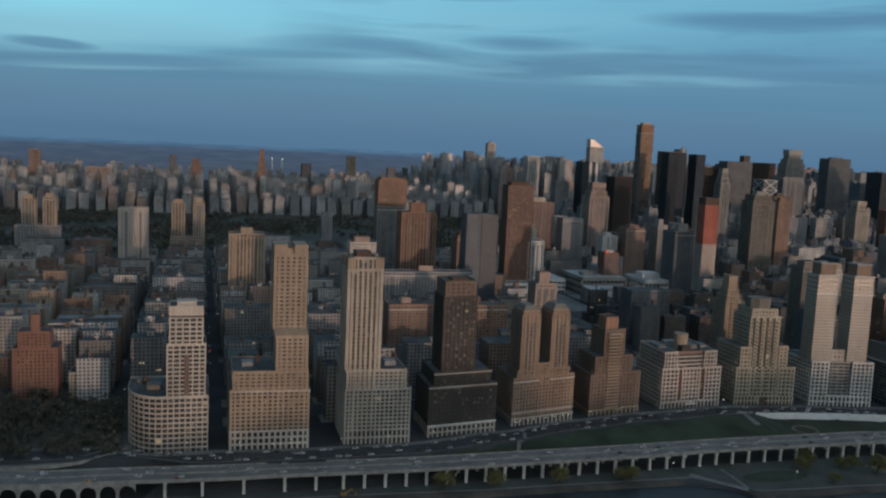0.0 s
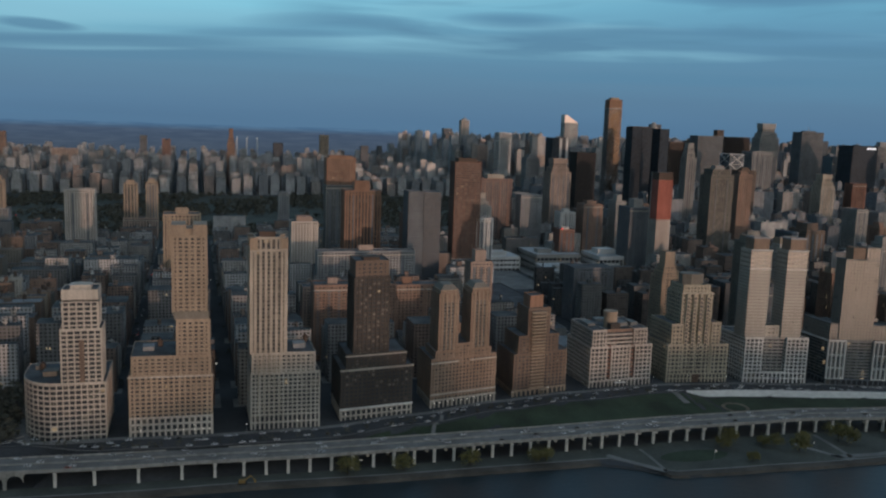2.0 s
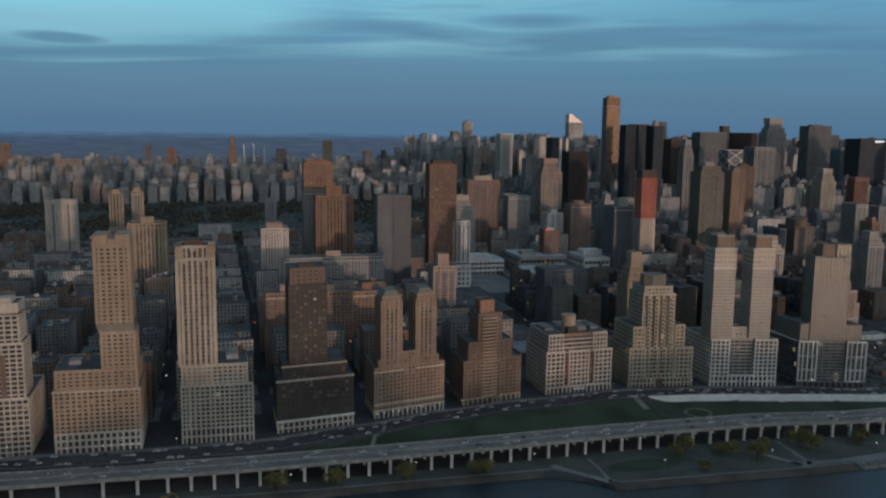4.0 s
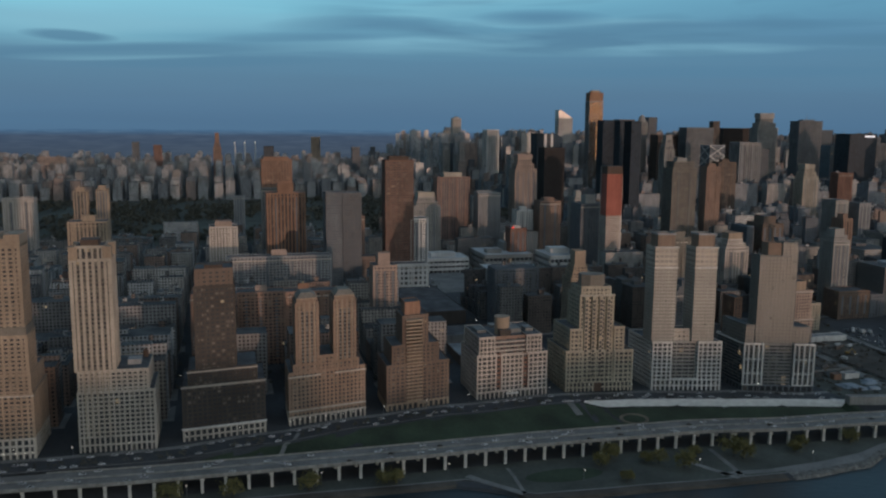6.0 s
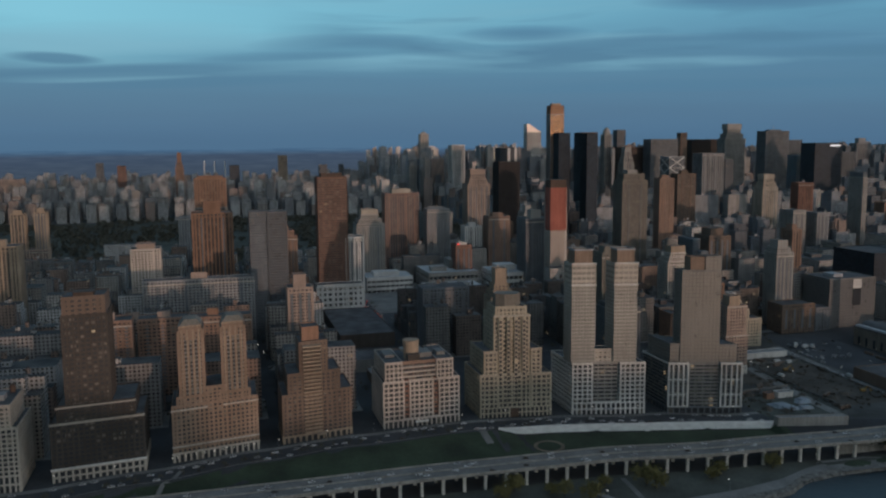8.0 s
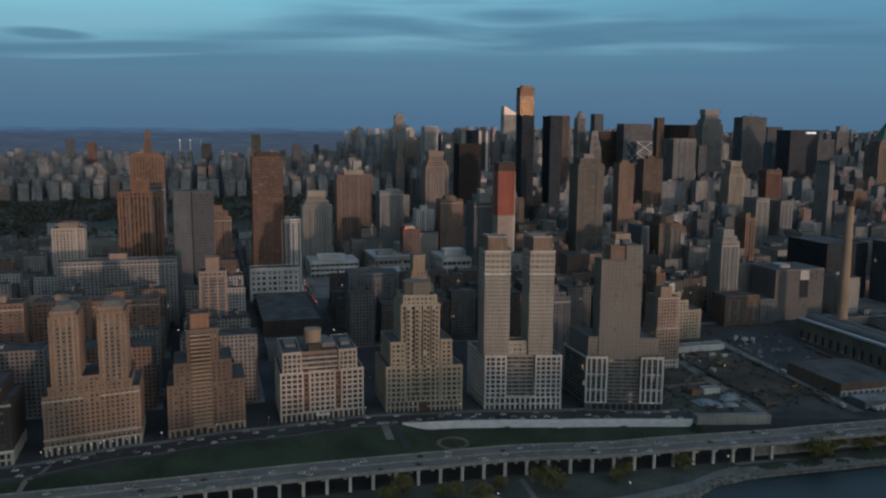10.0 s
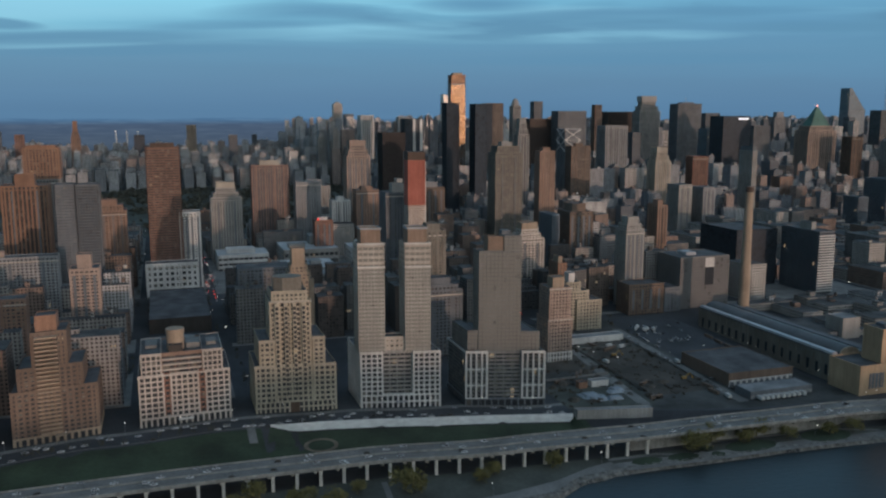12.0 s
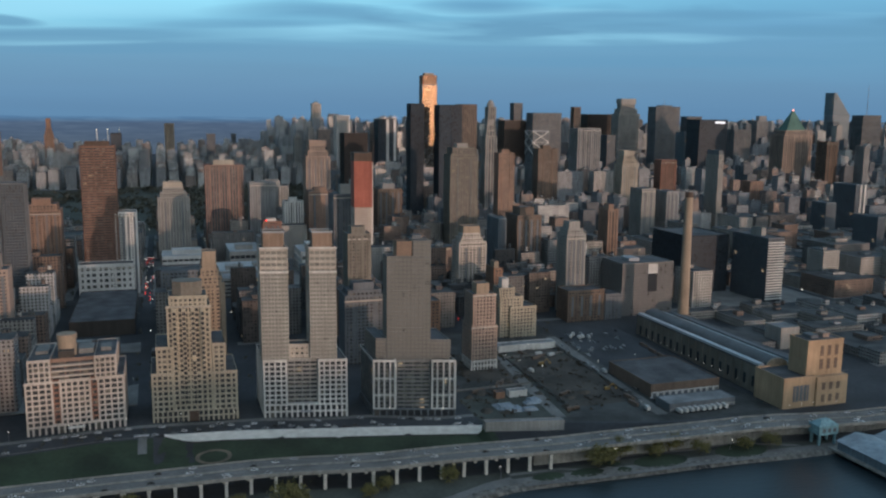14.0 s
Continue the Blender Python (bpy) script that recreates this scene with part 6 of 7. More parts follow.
def massing(g, rect, z0, z1, rnd):
    """A far building: body, set-back top, plant room and tank."""
    x0, x1, y0, y1 = rect
    h, w, d = z1 - z0, x1 - x0, y1 - y0
    if h > 60 and rnd.random() < 0.6:
        m = rnd.uniform(0.08, 0.2)
        zt = z0 + h * rnd.uniform(0.5, 0.8)
        g.box(x0, x1, y0, y1, z0, zt)
        g.box(x0 + w * m, x1 - w * m, y0 + d * m, y1 - d * m, zt + 0.01, z1)
    else:
        g.box(x0, x1, y0, y1, z0, z1)
    u, v = rnd.uniform(0.2, 0.6), rnd.uniform(0.2, 0.6)
    s = min(w, d) * rnd.uniform(0.2, 0.35)
    g.box(x0 + w * u, x0 + w * u + s, y0 + d * v, y0 + d * v + s, z1 + 0.01, z1 + rnd.uniform(2.5, 6))
    if rnd.random() < 0.4:
        g.drum(x0 + w * 0.8, y0 + d * 0.75, 1.9, z1 + 1.5, z1 + 5.5, 8)
        g.drum(x0 + w * 0.8, y0 + d * 0.75, 2.0, z1 + 5.5, z1 + 7.2, 8, 0.1)


def house(rect, z0, z1, colour, r):
    x0, x1, y0, y1 = rect
    at = (x0, y0, z0)
    h = z1 - z0
    words = {"brick": "orange-brown brick", "brown": "brown brick", "tan": "tan brick", "clay": "reddish-tan brick", "limestone": "pale limestone", "red": "red brick", "slategrey": "dark grey stucco", "cream": "cream brick", "putty": "dull buff brick", "concrete": "pale grey stone", "dim": "dark brown brick"}
    kind = "tall apartment house with a roof plant room" if h > 32 else "low row house with a flat tar roof"
    t = building("apartment_house", words[colour] + " " + kind, "apartment house",
                 [dict(rect=rect, z0=z0, z1=z1, floor=3.2, bay=3.4, pier=1.7, sp=1.6, style="grid")], colour, at, roof=ROOF_PALE if r > 0.72 else ROOF, group="apartment houses of the side streets")
    w, d = x1 - x0, y1 - y0
    s = min(w, d) * 0.3
    g = Geo().box(w * r * 0.6, w * r * 0.6 + s, d * 0.4, d * 0.4 + s, h + 0.16, h + 3.6).box(w * r * 0.6 - 0.15, w * r * 0.6 + s + 0.15, d * 0.4 - 0.15, d * 0.4 + s + 0.15, h + 3.6, h + 3.9)
    part("bulkhead", g, wall(colour), t)
    if h > 30:
        g = Geo()
        x, y = w * 0.75, d * 0.3
        g.drum(x, y, 1.9, h + 3, h + 7, 10).drum(x, y, 2.0, h + 7, h + 8.6, 10, 0.1)
        for i in (-1, 1):
            for j in (-1, 1):
                g.box(x + i * 1.2 - 0.1, x + i * 1.2 + 0.1, y + j * 1.2 - 0.1, y + j * 1.2 + 0.1, h + 0.1, h + 3)
        part("water_tank", g, wall("darkbrown"), t, "wooden roof water tank")
    q = random.Random(round(x0 * 31 + y0))
    if r > 0.6:
        return
    g = Geo()
    for _ in range(3):
        a, b, c = q.uniform(0.1, 0.85) * w, q.uniform(0.05, 0.85) * d, q.uniform(0.6, 1.6)
        g.box(a, a + c, b, b + c, h + 0.16, h + q.uniform(1.2, 2.6))
    part("roof_vent", g, ROOF_PALE, t)


fill_city()


# ---- power house, chimney and open lots ----
def build_power_house():
    at = (1066.0, 717.0, 6.5)
    p = thing("power_house", "long buff stone power house with skylights along its roof", "power house", at)
    stone, dark = wall("buff"), wall("slate")
    hall = Geo().box(6, 55, 36, 232, 0, 23.5)
    part("hall_wall", hall, wall("putty"), p)
    for i in range(17):
        g = Geo().box(5.5, 6.2, 43 + i * 11.2, 45.6 + i * 11.2, 5.0, 14)
        part("window", g, wall("black"), p, "tall narrow dark window")
        part("pilaster", Geo().box(5.3, 6.1, 48.5 + i * 11.2, 50 + i * 11.2, 0, 22.8), wall("putty"), p)
    part("hall_roof", Geo().box(5, 56, 35.2, 233, 23.51, 24.4), ROOF, p)
    vault = [(23 - 9.5 * math.cos(k * math.pi / 12), 24.4 + 5.5 * math.sin(k * math.pi / 12)) for k in range(13)]
    g = Geo()
    n = len(vault)
    g.add([(x, 38, z) for x, z in vault] + [(x, 230, z) for x, z in vault], [tuple(range(n)), tuple(range(2 * n - 1, n - 1, -1))] + [(i, n + i, n + i + 1, i + 1) for i in range(n - 1)])
    part("vault_roof", g, surface("grey_roof_sheet", (0.115, 0.115, 0.118), 0.6, 0.3, 0.3, 0.05, False), p, "grey barrel vault roof")
    gable = [(23 + (x - 23) * 1.06, 24.4 + (z - 24.4) * 1.12) for x, z in vault]
    g = Geo().add([(x, 36.4, z) for x, z in gable] + [(x, 37.9, z) for x, z in gable], [tuple(range(n)), tuple(range(2 * n - 1, n - 1, -1))] + [(i, n + i, n + i + 1, i + 1) for i in range(n - 1)])
    part("vault_end", g, wall("tan"), p, "half-round tan gable of the vault")
    pale = surface("pale_skylight", (0.48, 0.50, 0.52), 0.35, 0.15, 0.3, 0.1, False)
    for x0, x1 in ((6.0, 11.0), (33.5, 35.0)):
        part("skylight", Geo().box(x0, x1, 38, 230, 24.42, 26.4), pale, p, "pale glazed roof skylight")
    part("roof_glazing", Geo().box(35.4, 39.5, 38, 230, 24.42, 25.4), GREY_GLASS, p, "dark blue strip of roof glazing")
    part("roof_ridge", Geo().box(41, 46, 40, 228, 24.42, 26.0), wall("slate"), p)
    part("front_hall", Geo().box(0, 31, 0, 34.9, 0, 24.0), stone, p)
    part("front_roof", Geo().box(0.4, 30.6, 0.4, 34.5, 24.01, 24.3), ROOF, p)
    part("front_parapet", Geo().rim((-0.3, 31.3, -0.3, 35), 0.8, 23.4, 25.6), stone, p)
    big = part("large_window", Geo().box(9.5, 24.5, -0.35, 0.4, 5.5, 18.5), wall("slate"), p, "broad dark factory window")
    for k in range(4):
        part("mullion", Geo().box(9.5 + 3.6 * (k + 0.5), 9.9 + 3.6 * (k + 0.5), -0.5, -0.3, 5.5, 18.5), stone, big)
    part("side_hall", Geo().box(31.1, 61.5, -1.5, 34.9, 0, 24.5), stone, p)
    part("upper_block", Geo().box(23.5, 58.5, 3, 24, 24.6, 53), stone, p)
    part("upper_roof", Geo().box(23.9, 58.1, 3.4, 23.6, 53.01, 53.3), ROOF, p)
    part("upper_parapet", Geo().rim((23.2, 58.8, 2.7, 24.3), 0.8, 52.2, 54.0), stone, p)
    for j, (z0, y) in enumerate(((3.5, -1.5), (13.5, -1.5), (29.5, 3), (40.5, 3))):
        for i in range(3):
            x = (36 if j < 2 else 36) + i * 7.2
            win = part("window", Geo().box(x, x + 3.2, y - 0.3, y + 0.3, z0, z0 + (6 if j < 2 else 8.5)), wall("brown"), p)
            part("window_sill", Geo().box(x - 0.3, x + 3.5, y - 0.5, y + 0.3, z0 - 0.6, z0 - 0.02), stone, win)
    part("roof_plant", Geo().box(44, 50, 10, 17, 53.4, 57), wall("pink"), p)
    part("roof_plant", Geo().box(32, 39, 10, 20, 53.4, 56), wall("slate"), p)
    for i in range(16):
        part("wall_lamp", Geo().box(5.0, 5.3, 40 + i * 12, 40.3 + i * 12, 6.0, 6.3), WHITE_LAMP, p)
    for i in range(5):
        part("wall_lamp", Geo().box(5 + i * 11.6, 5.3 + i * 11.6, -2.1, -1.7, 3.6, 4.0), WHITE_LAMP, p)
    c = thing("chimney", "tall tapered tan brick chimney beside the power house", "chimney", (1121, 939, 7))
    part("shaft", Geo().drum(0, 0, 6.2, 0, 150, 16, 3.9), wall("tan"), c)
    part("chimney_cap", Geo().drum(0, 0, 4.4, 147, 152.5, 16, 4.1), wall("darkbrown"), c)


build_power_house()


def plain_block(name, label, category, x0, x1, y0, y1, z1, colour, roof=ROOF, band=None, skew=0.0):
    z0 = ground_z(x0, y0)
    at = (x0, y0, z0)
    bend = lambda p: (p[0], p[1] + skew * p[0], p[2])
    t = thing(name, label, category, at)
    w, d, h = x1 - x0, y1 - y0, z1
    part("wall", Geo(bend).box(0, w, 0, d, -1.0, h), wall(colour), t)
    part("roof", Geo(bend).box(0.3, w - 0.3, 0.3, d - 0.3, h + 0.004, h + 0.25), roof, t)
    part("parapet", Geo(bend).rim((-0.1, w + 0.1, -0.1, d + 0.1), 0.5, h - 0.5, h + 0.8), wall(colour), t)
    if band:
        part("front_band", Geo(bend).box(0.5, w - 0.5, -0.4, 0.2, 0.5, h * 0.45), wall(band), t)
        for i in range(max(1, int(w / 6))):
            part("bay_door", Geo(bend).box(1.5 + i * 6, 5.0 + i * 6, -0.5, -0.2, 0.5, h * 0.36), wall("slate"), t)
    return t


plain_block("depot", "low brown brick depot with a pale lower wall", "depot", 980, 1046, 772, 842, 11, "brown", ROOF, "white")
plain_block("garage", "low garage with a dark roof and white doors", "garage", 976, 1037, 738, 758, 6, "slate", ROOF_PALE, "concrete")
plain_block("shed", "long low shed with a pale roof", "shed", 906, 966, 924, 937, 6, "white", ROOF_PALE, None)
plain_block("store_house", "pale concrete cube building behind the power house", "store", 1180, 1202, 858, 882, 21, "concrete", ROOF_PALE)
plain_block("site_office", "small white site office in the lot", "site office", 868, 884, 806, 813, 5, "white", ROOF_PALE)
plain_block("site_cabin", "small orange-brown site cabin", "site cabin", 856, 864, 806, 812, 5, "rust", ROOF)
plain_block("site_wall", "low pale concrete enclosure wall", "wall", 824, 882, 746, 752, 6.5, "concrete", ROOF_PALE, None, -0.22)


def build_lots():
    rnd = random.Random(21)
    strip("lot", "bare brownish ground of the rail yard lots", surface("yard_ground", (0.066, 0.068, 0.065), 0.95, 0.6, 0.25, 0.035, False, bump=0.4), 826, 1064, lambda x: max(highway(x) + DECK_W + 5, front(x) - 22), lambda x: 1004, 0.12, 8, category="lot")
    for name, label, x0, x1, y0, y1, m in (("lot", "bare brown earth lot", 905, 968, 770, 905, SOIL), ("lot", "asphalt parking lot", 985, 1062, 850, 1000, ASPHALT),
                                           ("lot", "pale gravel building lot", 826, 890, 755, 815, GRAVEL), ("lot", "bare lot with tracks", 850, 960, 840, 930, SOIL)):
        g = Geo().add([(x0, y0, ground_z(x0, y0) + 0.3), (x1, y0, ground_z(x1, y0) + 0.3), (x1, y1, ground_z(x1, y1) + 0.3), (x0, y1, ground_z(x0, y1) + 0.3)], [(0, 1, 2, 3)])
        tagged(part(name, g, m), label, "lot", kind="structure")
    tracks = Geo()
    for a, b, w in (((893, 752), (916, 935), 4), ((840, 800), (985, 772), 3), ((925, 850), (965, 838), 1.2), ((940, 905), (990, 900), 3)):
        for i in range(10):
            p = [a[k] + (b[k] - a[k]) * i / 10 for k in (0, 1)]
            q = [a[k] + (b[k] - a[k]) * (i + 1) / 10 for k in (0, 1)]
            d = Vector((q[0] - p[0], q[1] - p[1])).normalized() * w
            tracks.add([(p[0] + d.y, p[1] - d.x, ground_z(*p) + 0.36), (q[0] + d.y, q[1] - d.x, ground_z(*q) + 0.36), (q[0] - d.y, q[1] + d.x, ground_z(*q) + 0.36), (p[0] - d.y, p[1] + d.x, ground_z(*p) + 0.36)], [(0, 1, 2, 3)])
    tagged(part("dirt_track", tracks, GRAVEL), "pale dirt tracks across the lots", "track", kind="structure")
    for i in range(34):
        x, y = rnd.uniform(835, 960), rnd.uniform(765, 930)
        w, h = rnd.uniform(2.5, 8), rnd.uniform(0.8, 3.0)
        t = new("earth_mound", Geo().prism([(w * rnd.uniform(0.7, 1.2) * math.cos(k * 0.785), w * rnd.uniform(0.6, 1.1) * math.sin(k * 0.785)) for k in range(8)], 0, h,
                [(w * 0.35 * math.cos(k * 0.785), w * 0.3 * math.sin(k * 0.785)) for k in range(8)]).mesh("earth_mound"))
        t.data.materials.append(SOIL)
        t.location = (x, y, ground_z(x, y) + 0.1)
        tagged(t, "heap of brown earth in the building lot", "mound", "earth heaps in the lots")
    g = Geo()
    for a, b in (((888, 752), (905, 940)), ((968, 735), (978, 960))):
        n = 12
        for i in range(n):
            p = [a[k] + (b[k] - a[k]) * i / n for k in (0, 1)]
            q = [a[k] + (b[k] - a[k]) * (i + 1) / n for k in (0, 1)]
            g.add([(p[0] - 5, p[1], ground_z(*p) + 0.42), (p[0] + 5, p[1], ground_z(*p) + 0.42), (q[0] + 5, q[1], ground_z(*q) + 0.42), (q[0] - 5, q[1], ground_z(*q) + 0.42)], [(0, 1, 2, 3)])
    tagged(part("service_road", g, DECK), "grey service roads through the lots", "road", kind="structure")
    tarp = surface("tarpaulin", (0.27, 0.31, 0.35), 0.7, 0.3, 0.5, 0.15, False)
    for i in range(9):
        x, y = 850 + rnd.uniform(0, 36), 770 + rnd.uniform(0, 26)
        w, d, h = rnd.uniform(3, 8), rnd.uniform(3, 7), rnd.uniform(0.8, 2.5)
        t = new("tarpaulin", Geo().prism([(-w, -d), (w, -d), (w, d), (-w, d)], 0, h, [(-w * 0.7, -d * 0.6), (w * 0.7, -d * 0.7), (w * 0.6, d * 0.6), (-w * 0.8, d * 0.6)]).mesh("tarpaulin"))
        t.data.materials.append(tarp)
        t.location = (x, y, ground_z(x, y) + 0.3)
        tagged(t, "pale tarpaulin over building material in the lot", "pile", "covered piles in the lot")


build_lots()


# ---- low arts campus and second-row blocks ----
def low_hall(name, label, category, x0, x1, y0, y1, z1, colour, floor, plant):
    """A broad low hall: bands of dark glass between deep pale fascias, plant on the roof."""
    z0 = ground_z(x0, y0)
    t = building(name, label, category, [dict(rect=(x0, x1, y0, y1), z0=z0, z1=z1, floor=floor, bay=7.5, pier=1.0, sp=floor * 0.55, style="horiz", inset=1.2)], colour, (x0, y0, z0), roof=surface("white_roof_sheet", (0.46, 0.48, 0.49), 0.8, 0.25, 0.3, 0.05, False))
    for u, v, w, d, h in plant:
        g = Geo().box(u, u + w, v, v + d, z1 - z0 + 0.16, z1 - z0 + h).box(u - 0.3, u + w + 0.3, v - 0.3, v + d + 0.3, z1 - z0 + h, z1 - z0 + h + 0.5)
        part("roof_plant", g, wall(colour), t)


low_hall("theatre", "broad low pale stone theatre with a flat roof", "theatre", 690, 770, 1395, 1480, 42, "concrete", 9.0, ((10, 20, 24, 18, 6), (45, 44, 26, 32, 13)))
low_hall("theatre", "low travertine hall with a white roof", "theatre", 785, 850, 1360, 1430, 43, "white", 9.0, ((12, 30, 30, 24, 8),))
low_hall("library", "grey concrete school block with long dark window bands", "school", 665, 745, 1272, 1345, 37, "concrete", 4.8, ((12, 14, 22, 16, 5), (48, 30, 14, 20, 4)))
low_hall("concert_hall", "pale low hall with tall window bays", "hall", 600, 672, 1420, 1475, 35, "white", 7.0, ((14, 18, 40, 22, 6),))
plain_block("school", "dark low brick school with a flat roof", "school", 510, 572, 1085, 1238, 15, "dim", ROOF)
plain_block("garage", "low brick garage with a pale roof behind the boulevard", "garage", 520, 566, 925, 975, 9, "brown", ROOF_PALE)
plain_block("annex", "low grey annex with a flat roof", "annex", 508, 560, 990, 1030, 12, "slategrey", ROOF)
building("school", "grey concrete school block with dark window bands", "school", [dict(rect=(668, 745, 1230, 1268), z0=13, z1=36, floor=4.6, bay=12, pier=1.2, sp=2.4, style="horiz")], "concrete", (668, 1230, 13), roof=ROOF_PALE)
building("apartment_house", "red brick apartment house stepping up to a chimney", "apartment house", [
    dict(rect=(-68, -32, 906, 930), z0=12, z1=58, floor=3.1, bay=3.2, pier=1.6, sp=1.5),
    dict(rect=(-64, -38, 908, 926), z0=58, z1=72, floor=3.1, bay=3.2, pier=1.6, sp=1.5),
    dict(rect=(-54, -47, 911, 918), z0=72, z1=86, style="blank"),
], "red", (-68, 906, 12))
building("apartment_house", "dark brown brick apartment house with a white end wall", "apartment house", [
    dict(rect=(-22, 14, 960, 985), z0=12, z1=58, floor=3.1, bay=3.4, pier=1.7, sp=1.6)], "brown", (-22, 960, 12))
building("apartment_house", "small pale apartment house by the park", "apartment house", [
    dict(rect=(-24, 4, 912, 935), z0=12, z1=34, floor=3.1, bay=3.4, pier=1.5, sp=1.4)], "cream", (-24, 912, 12))


# ---- pier shed and gate at the water ----
def build_pier():
    p = thing("pier_shed", "long pier shed with a blue-grey metal roof", "pier shed", (1075, 655, -6))
    roof = surface("pier_metal_roof", (0.32, 0.38, 0.42), 0.5, 0.25, 0.3, 0.1, False, 0.2)
    part("pier_deck", Geo().box(-14, 60, -330, 6, 2.5, 4.0), CONCRETE, p)
    part("shed_wall", Geo().box(-11, 57, -325, 0, 4.0, 10.5), wall("bluegrey"), p)
    for x0, x1 in ((-12, 22.9), (23.1, 58)):
        xm = (x0 + x1) / 2
        g = Geo().add([(x0, -326, 10.4), (xm, -326, 15), (x1, -326, 10.4), (x0, 1, 10.4), (xm, 1, 15), (x1, 1, 10.4)], [(0, 2, 1), (3, 4, 5), (0, 1, 4, 3), (1, 2, 5, 4), (0, 3, 5, 2)])
        part("shed_roof", g, roof, p)
    for i in range(14):
        for x in (-12, 58):
            part("pile", Geo().drum(x, -4 - i * 24, 0.6, -4, 2.5, 8), wall("darkbrown"), p)
    g = thing("gantry", "pale blue steel transfer bridge tower at the shore", "gantry", (1058, 667, -3.5))
    blue = surface("blue_painted_steel", (0.25, 0.42, 0.46), 0.6, 0.25, 0.4, 0.3)
    for x in (0, 14):
        for y in (0, 8):
            part("leg", Geo().box(x, x + 1.6, y, y + 1.6, 0, 8), blue, g)
    house_top = part("cabin", Geo().box(-0.8, 16.4, -0.8, 10.4, 8, 15), blue, g)
    part("gantry_roof", Geo().prism([(-1.2, -1.2), (16.8, -1.2), (16.8, 10.8), (-1.2, 10.8)], 15, 18.5, [(4, 3), (11.6, 3), (11.6, 6.6), (4, 6.6)]), blue, g)
    for x in (2.2, 7, 11.8):
        part("cabin_window", Geo().box(x, x + 2.6, -1.0, -0.6, 9.8, 13), wall("slate"), house_top)


build_pier()


# ---- trees ----
LEAF = foliage("budding_leaves", (0.115, 0.105, 0.035), (0.26, 0.225, 0.085))
WOODS = foliage("bare_woods", (0.058, 0.058, 0.045), (0.120, 0.112, 0.082))
BARK = surface("bark", (0.07, 0.055, 0.04), 0.95, 0.3, 2.0, 0.5)


def leaf_cloud(g, rnd, cx, cy, cz, r, h, count, size):
    """Small leaf cards in clumps, uneven in outline, with gaps."""
    clumps = [(rnd.uniform(0, 2 * math.pi), r * math.sqrt(rnd.random()) * 0.85, rnd.random(), rnd.uniform(0.22, 0.42)) for _ in range(max(5, count // 18))]
    for k in range(count):
        a, q, u, s = clumps[k % len(clumps)]
        mx, my, mz = cx + q * math.cos(a), cy + q * math.sin(a), cz + h * (0.15 + 0.8 * u) * (1 - 0.4 * q / r)
        d = Vector((rnd.gauss(0, 1), rnd.gauss(0, 1), rnd.gauss(0, 0.8))) * r * s * 0.5
        p = Vector((mx, my, mz)) + d
        n = Vector((rnd.gauss(0, 1), rnd.gauss(0, 1), rnd.gauss(0.4, 1))).normalized()
        t = n.orthogonal().normalized() * size * rnd.uniform(0.6, 1.3)
        b = n.cross(t)
        g.add([tuple(p - t), tuple(p + b * 0.7), tuple(p + t), tuple(p - b * 0.7)], [(0, 1, 2, 3)])


def make_tree(seed, r, h):
    rnd = random.Random(seed)
    t = thing("tree", "budding olive-green riverside tree with bare lower limbs", "tree", (0, 0, 0), "trees of the riverside park")
    g = Geo().drum(0, 0, 0.28, 0, h * 0.4, 8, 0.18)
    for k in range(7):
        a = k * 2.4
        g.bar((0, 0, h * (0.28 + 0.02 * k)), (math.cos(a) * r * 0.7, math.sin(a) * r * 0.7, h * (0.6 + 0.05 * (k % 3))), 0.13)
        g.bar((math.cos(a) * r * 0.35, math.sin(a) * r * 0.35, h * 0.46), (math.cos(a + 0.7) * r * 0.6, math.sin(a + 0.7) * r * 0.6, h * 0.8), 0.07)
    part("trunk", g, BARK, t)
    c = Geo()
    leaf_cloud(c, rnd, 0, 0, h * 0.3, r, h * 0.75, 900, 0.55)
    tagged(part("crown", c, LEAF, t), kind="stuff")
    return t


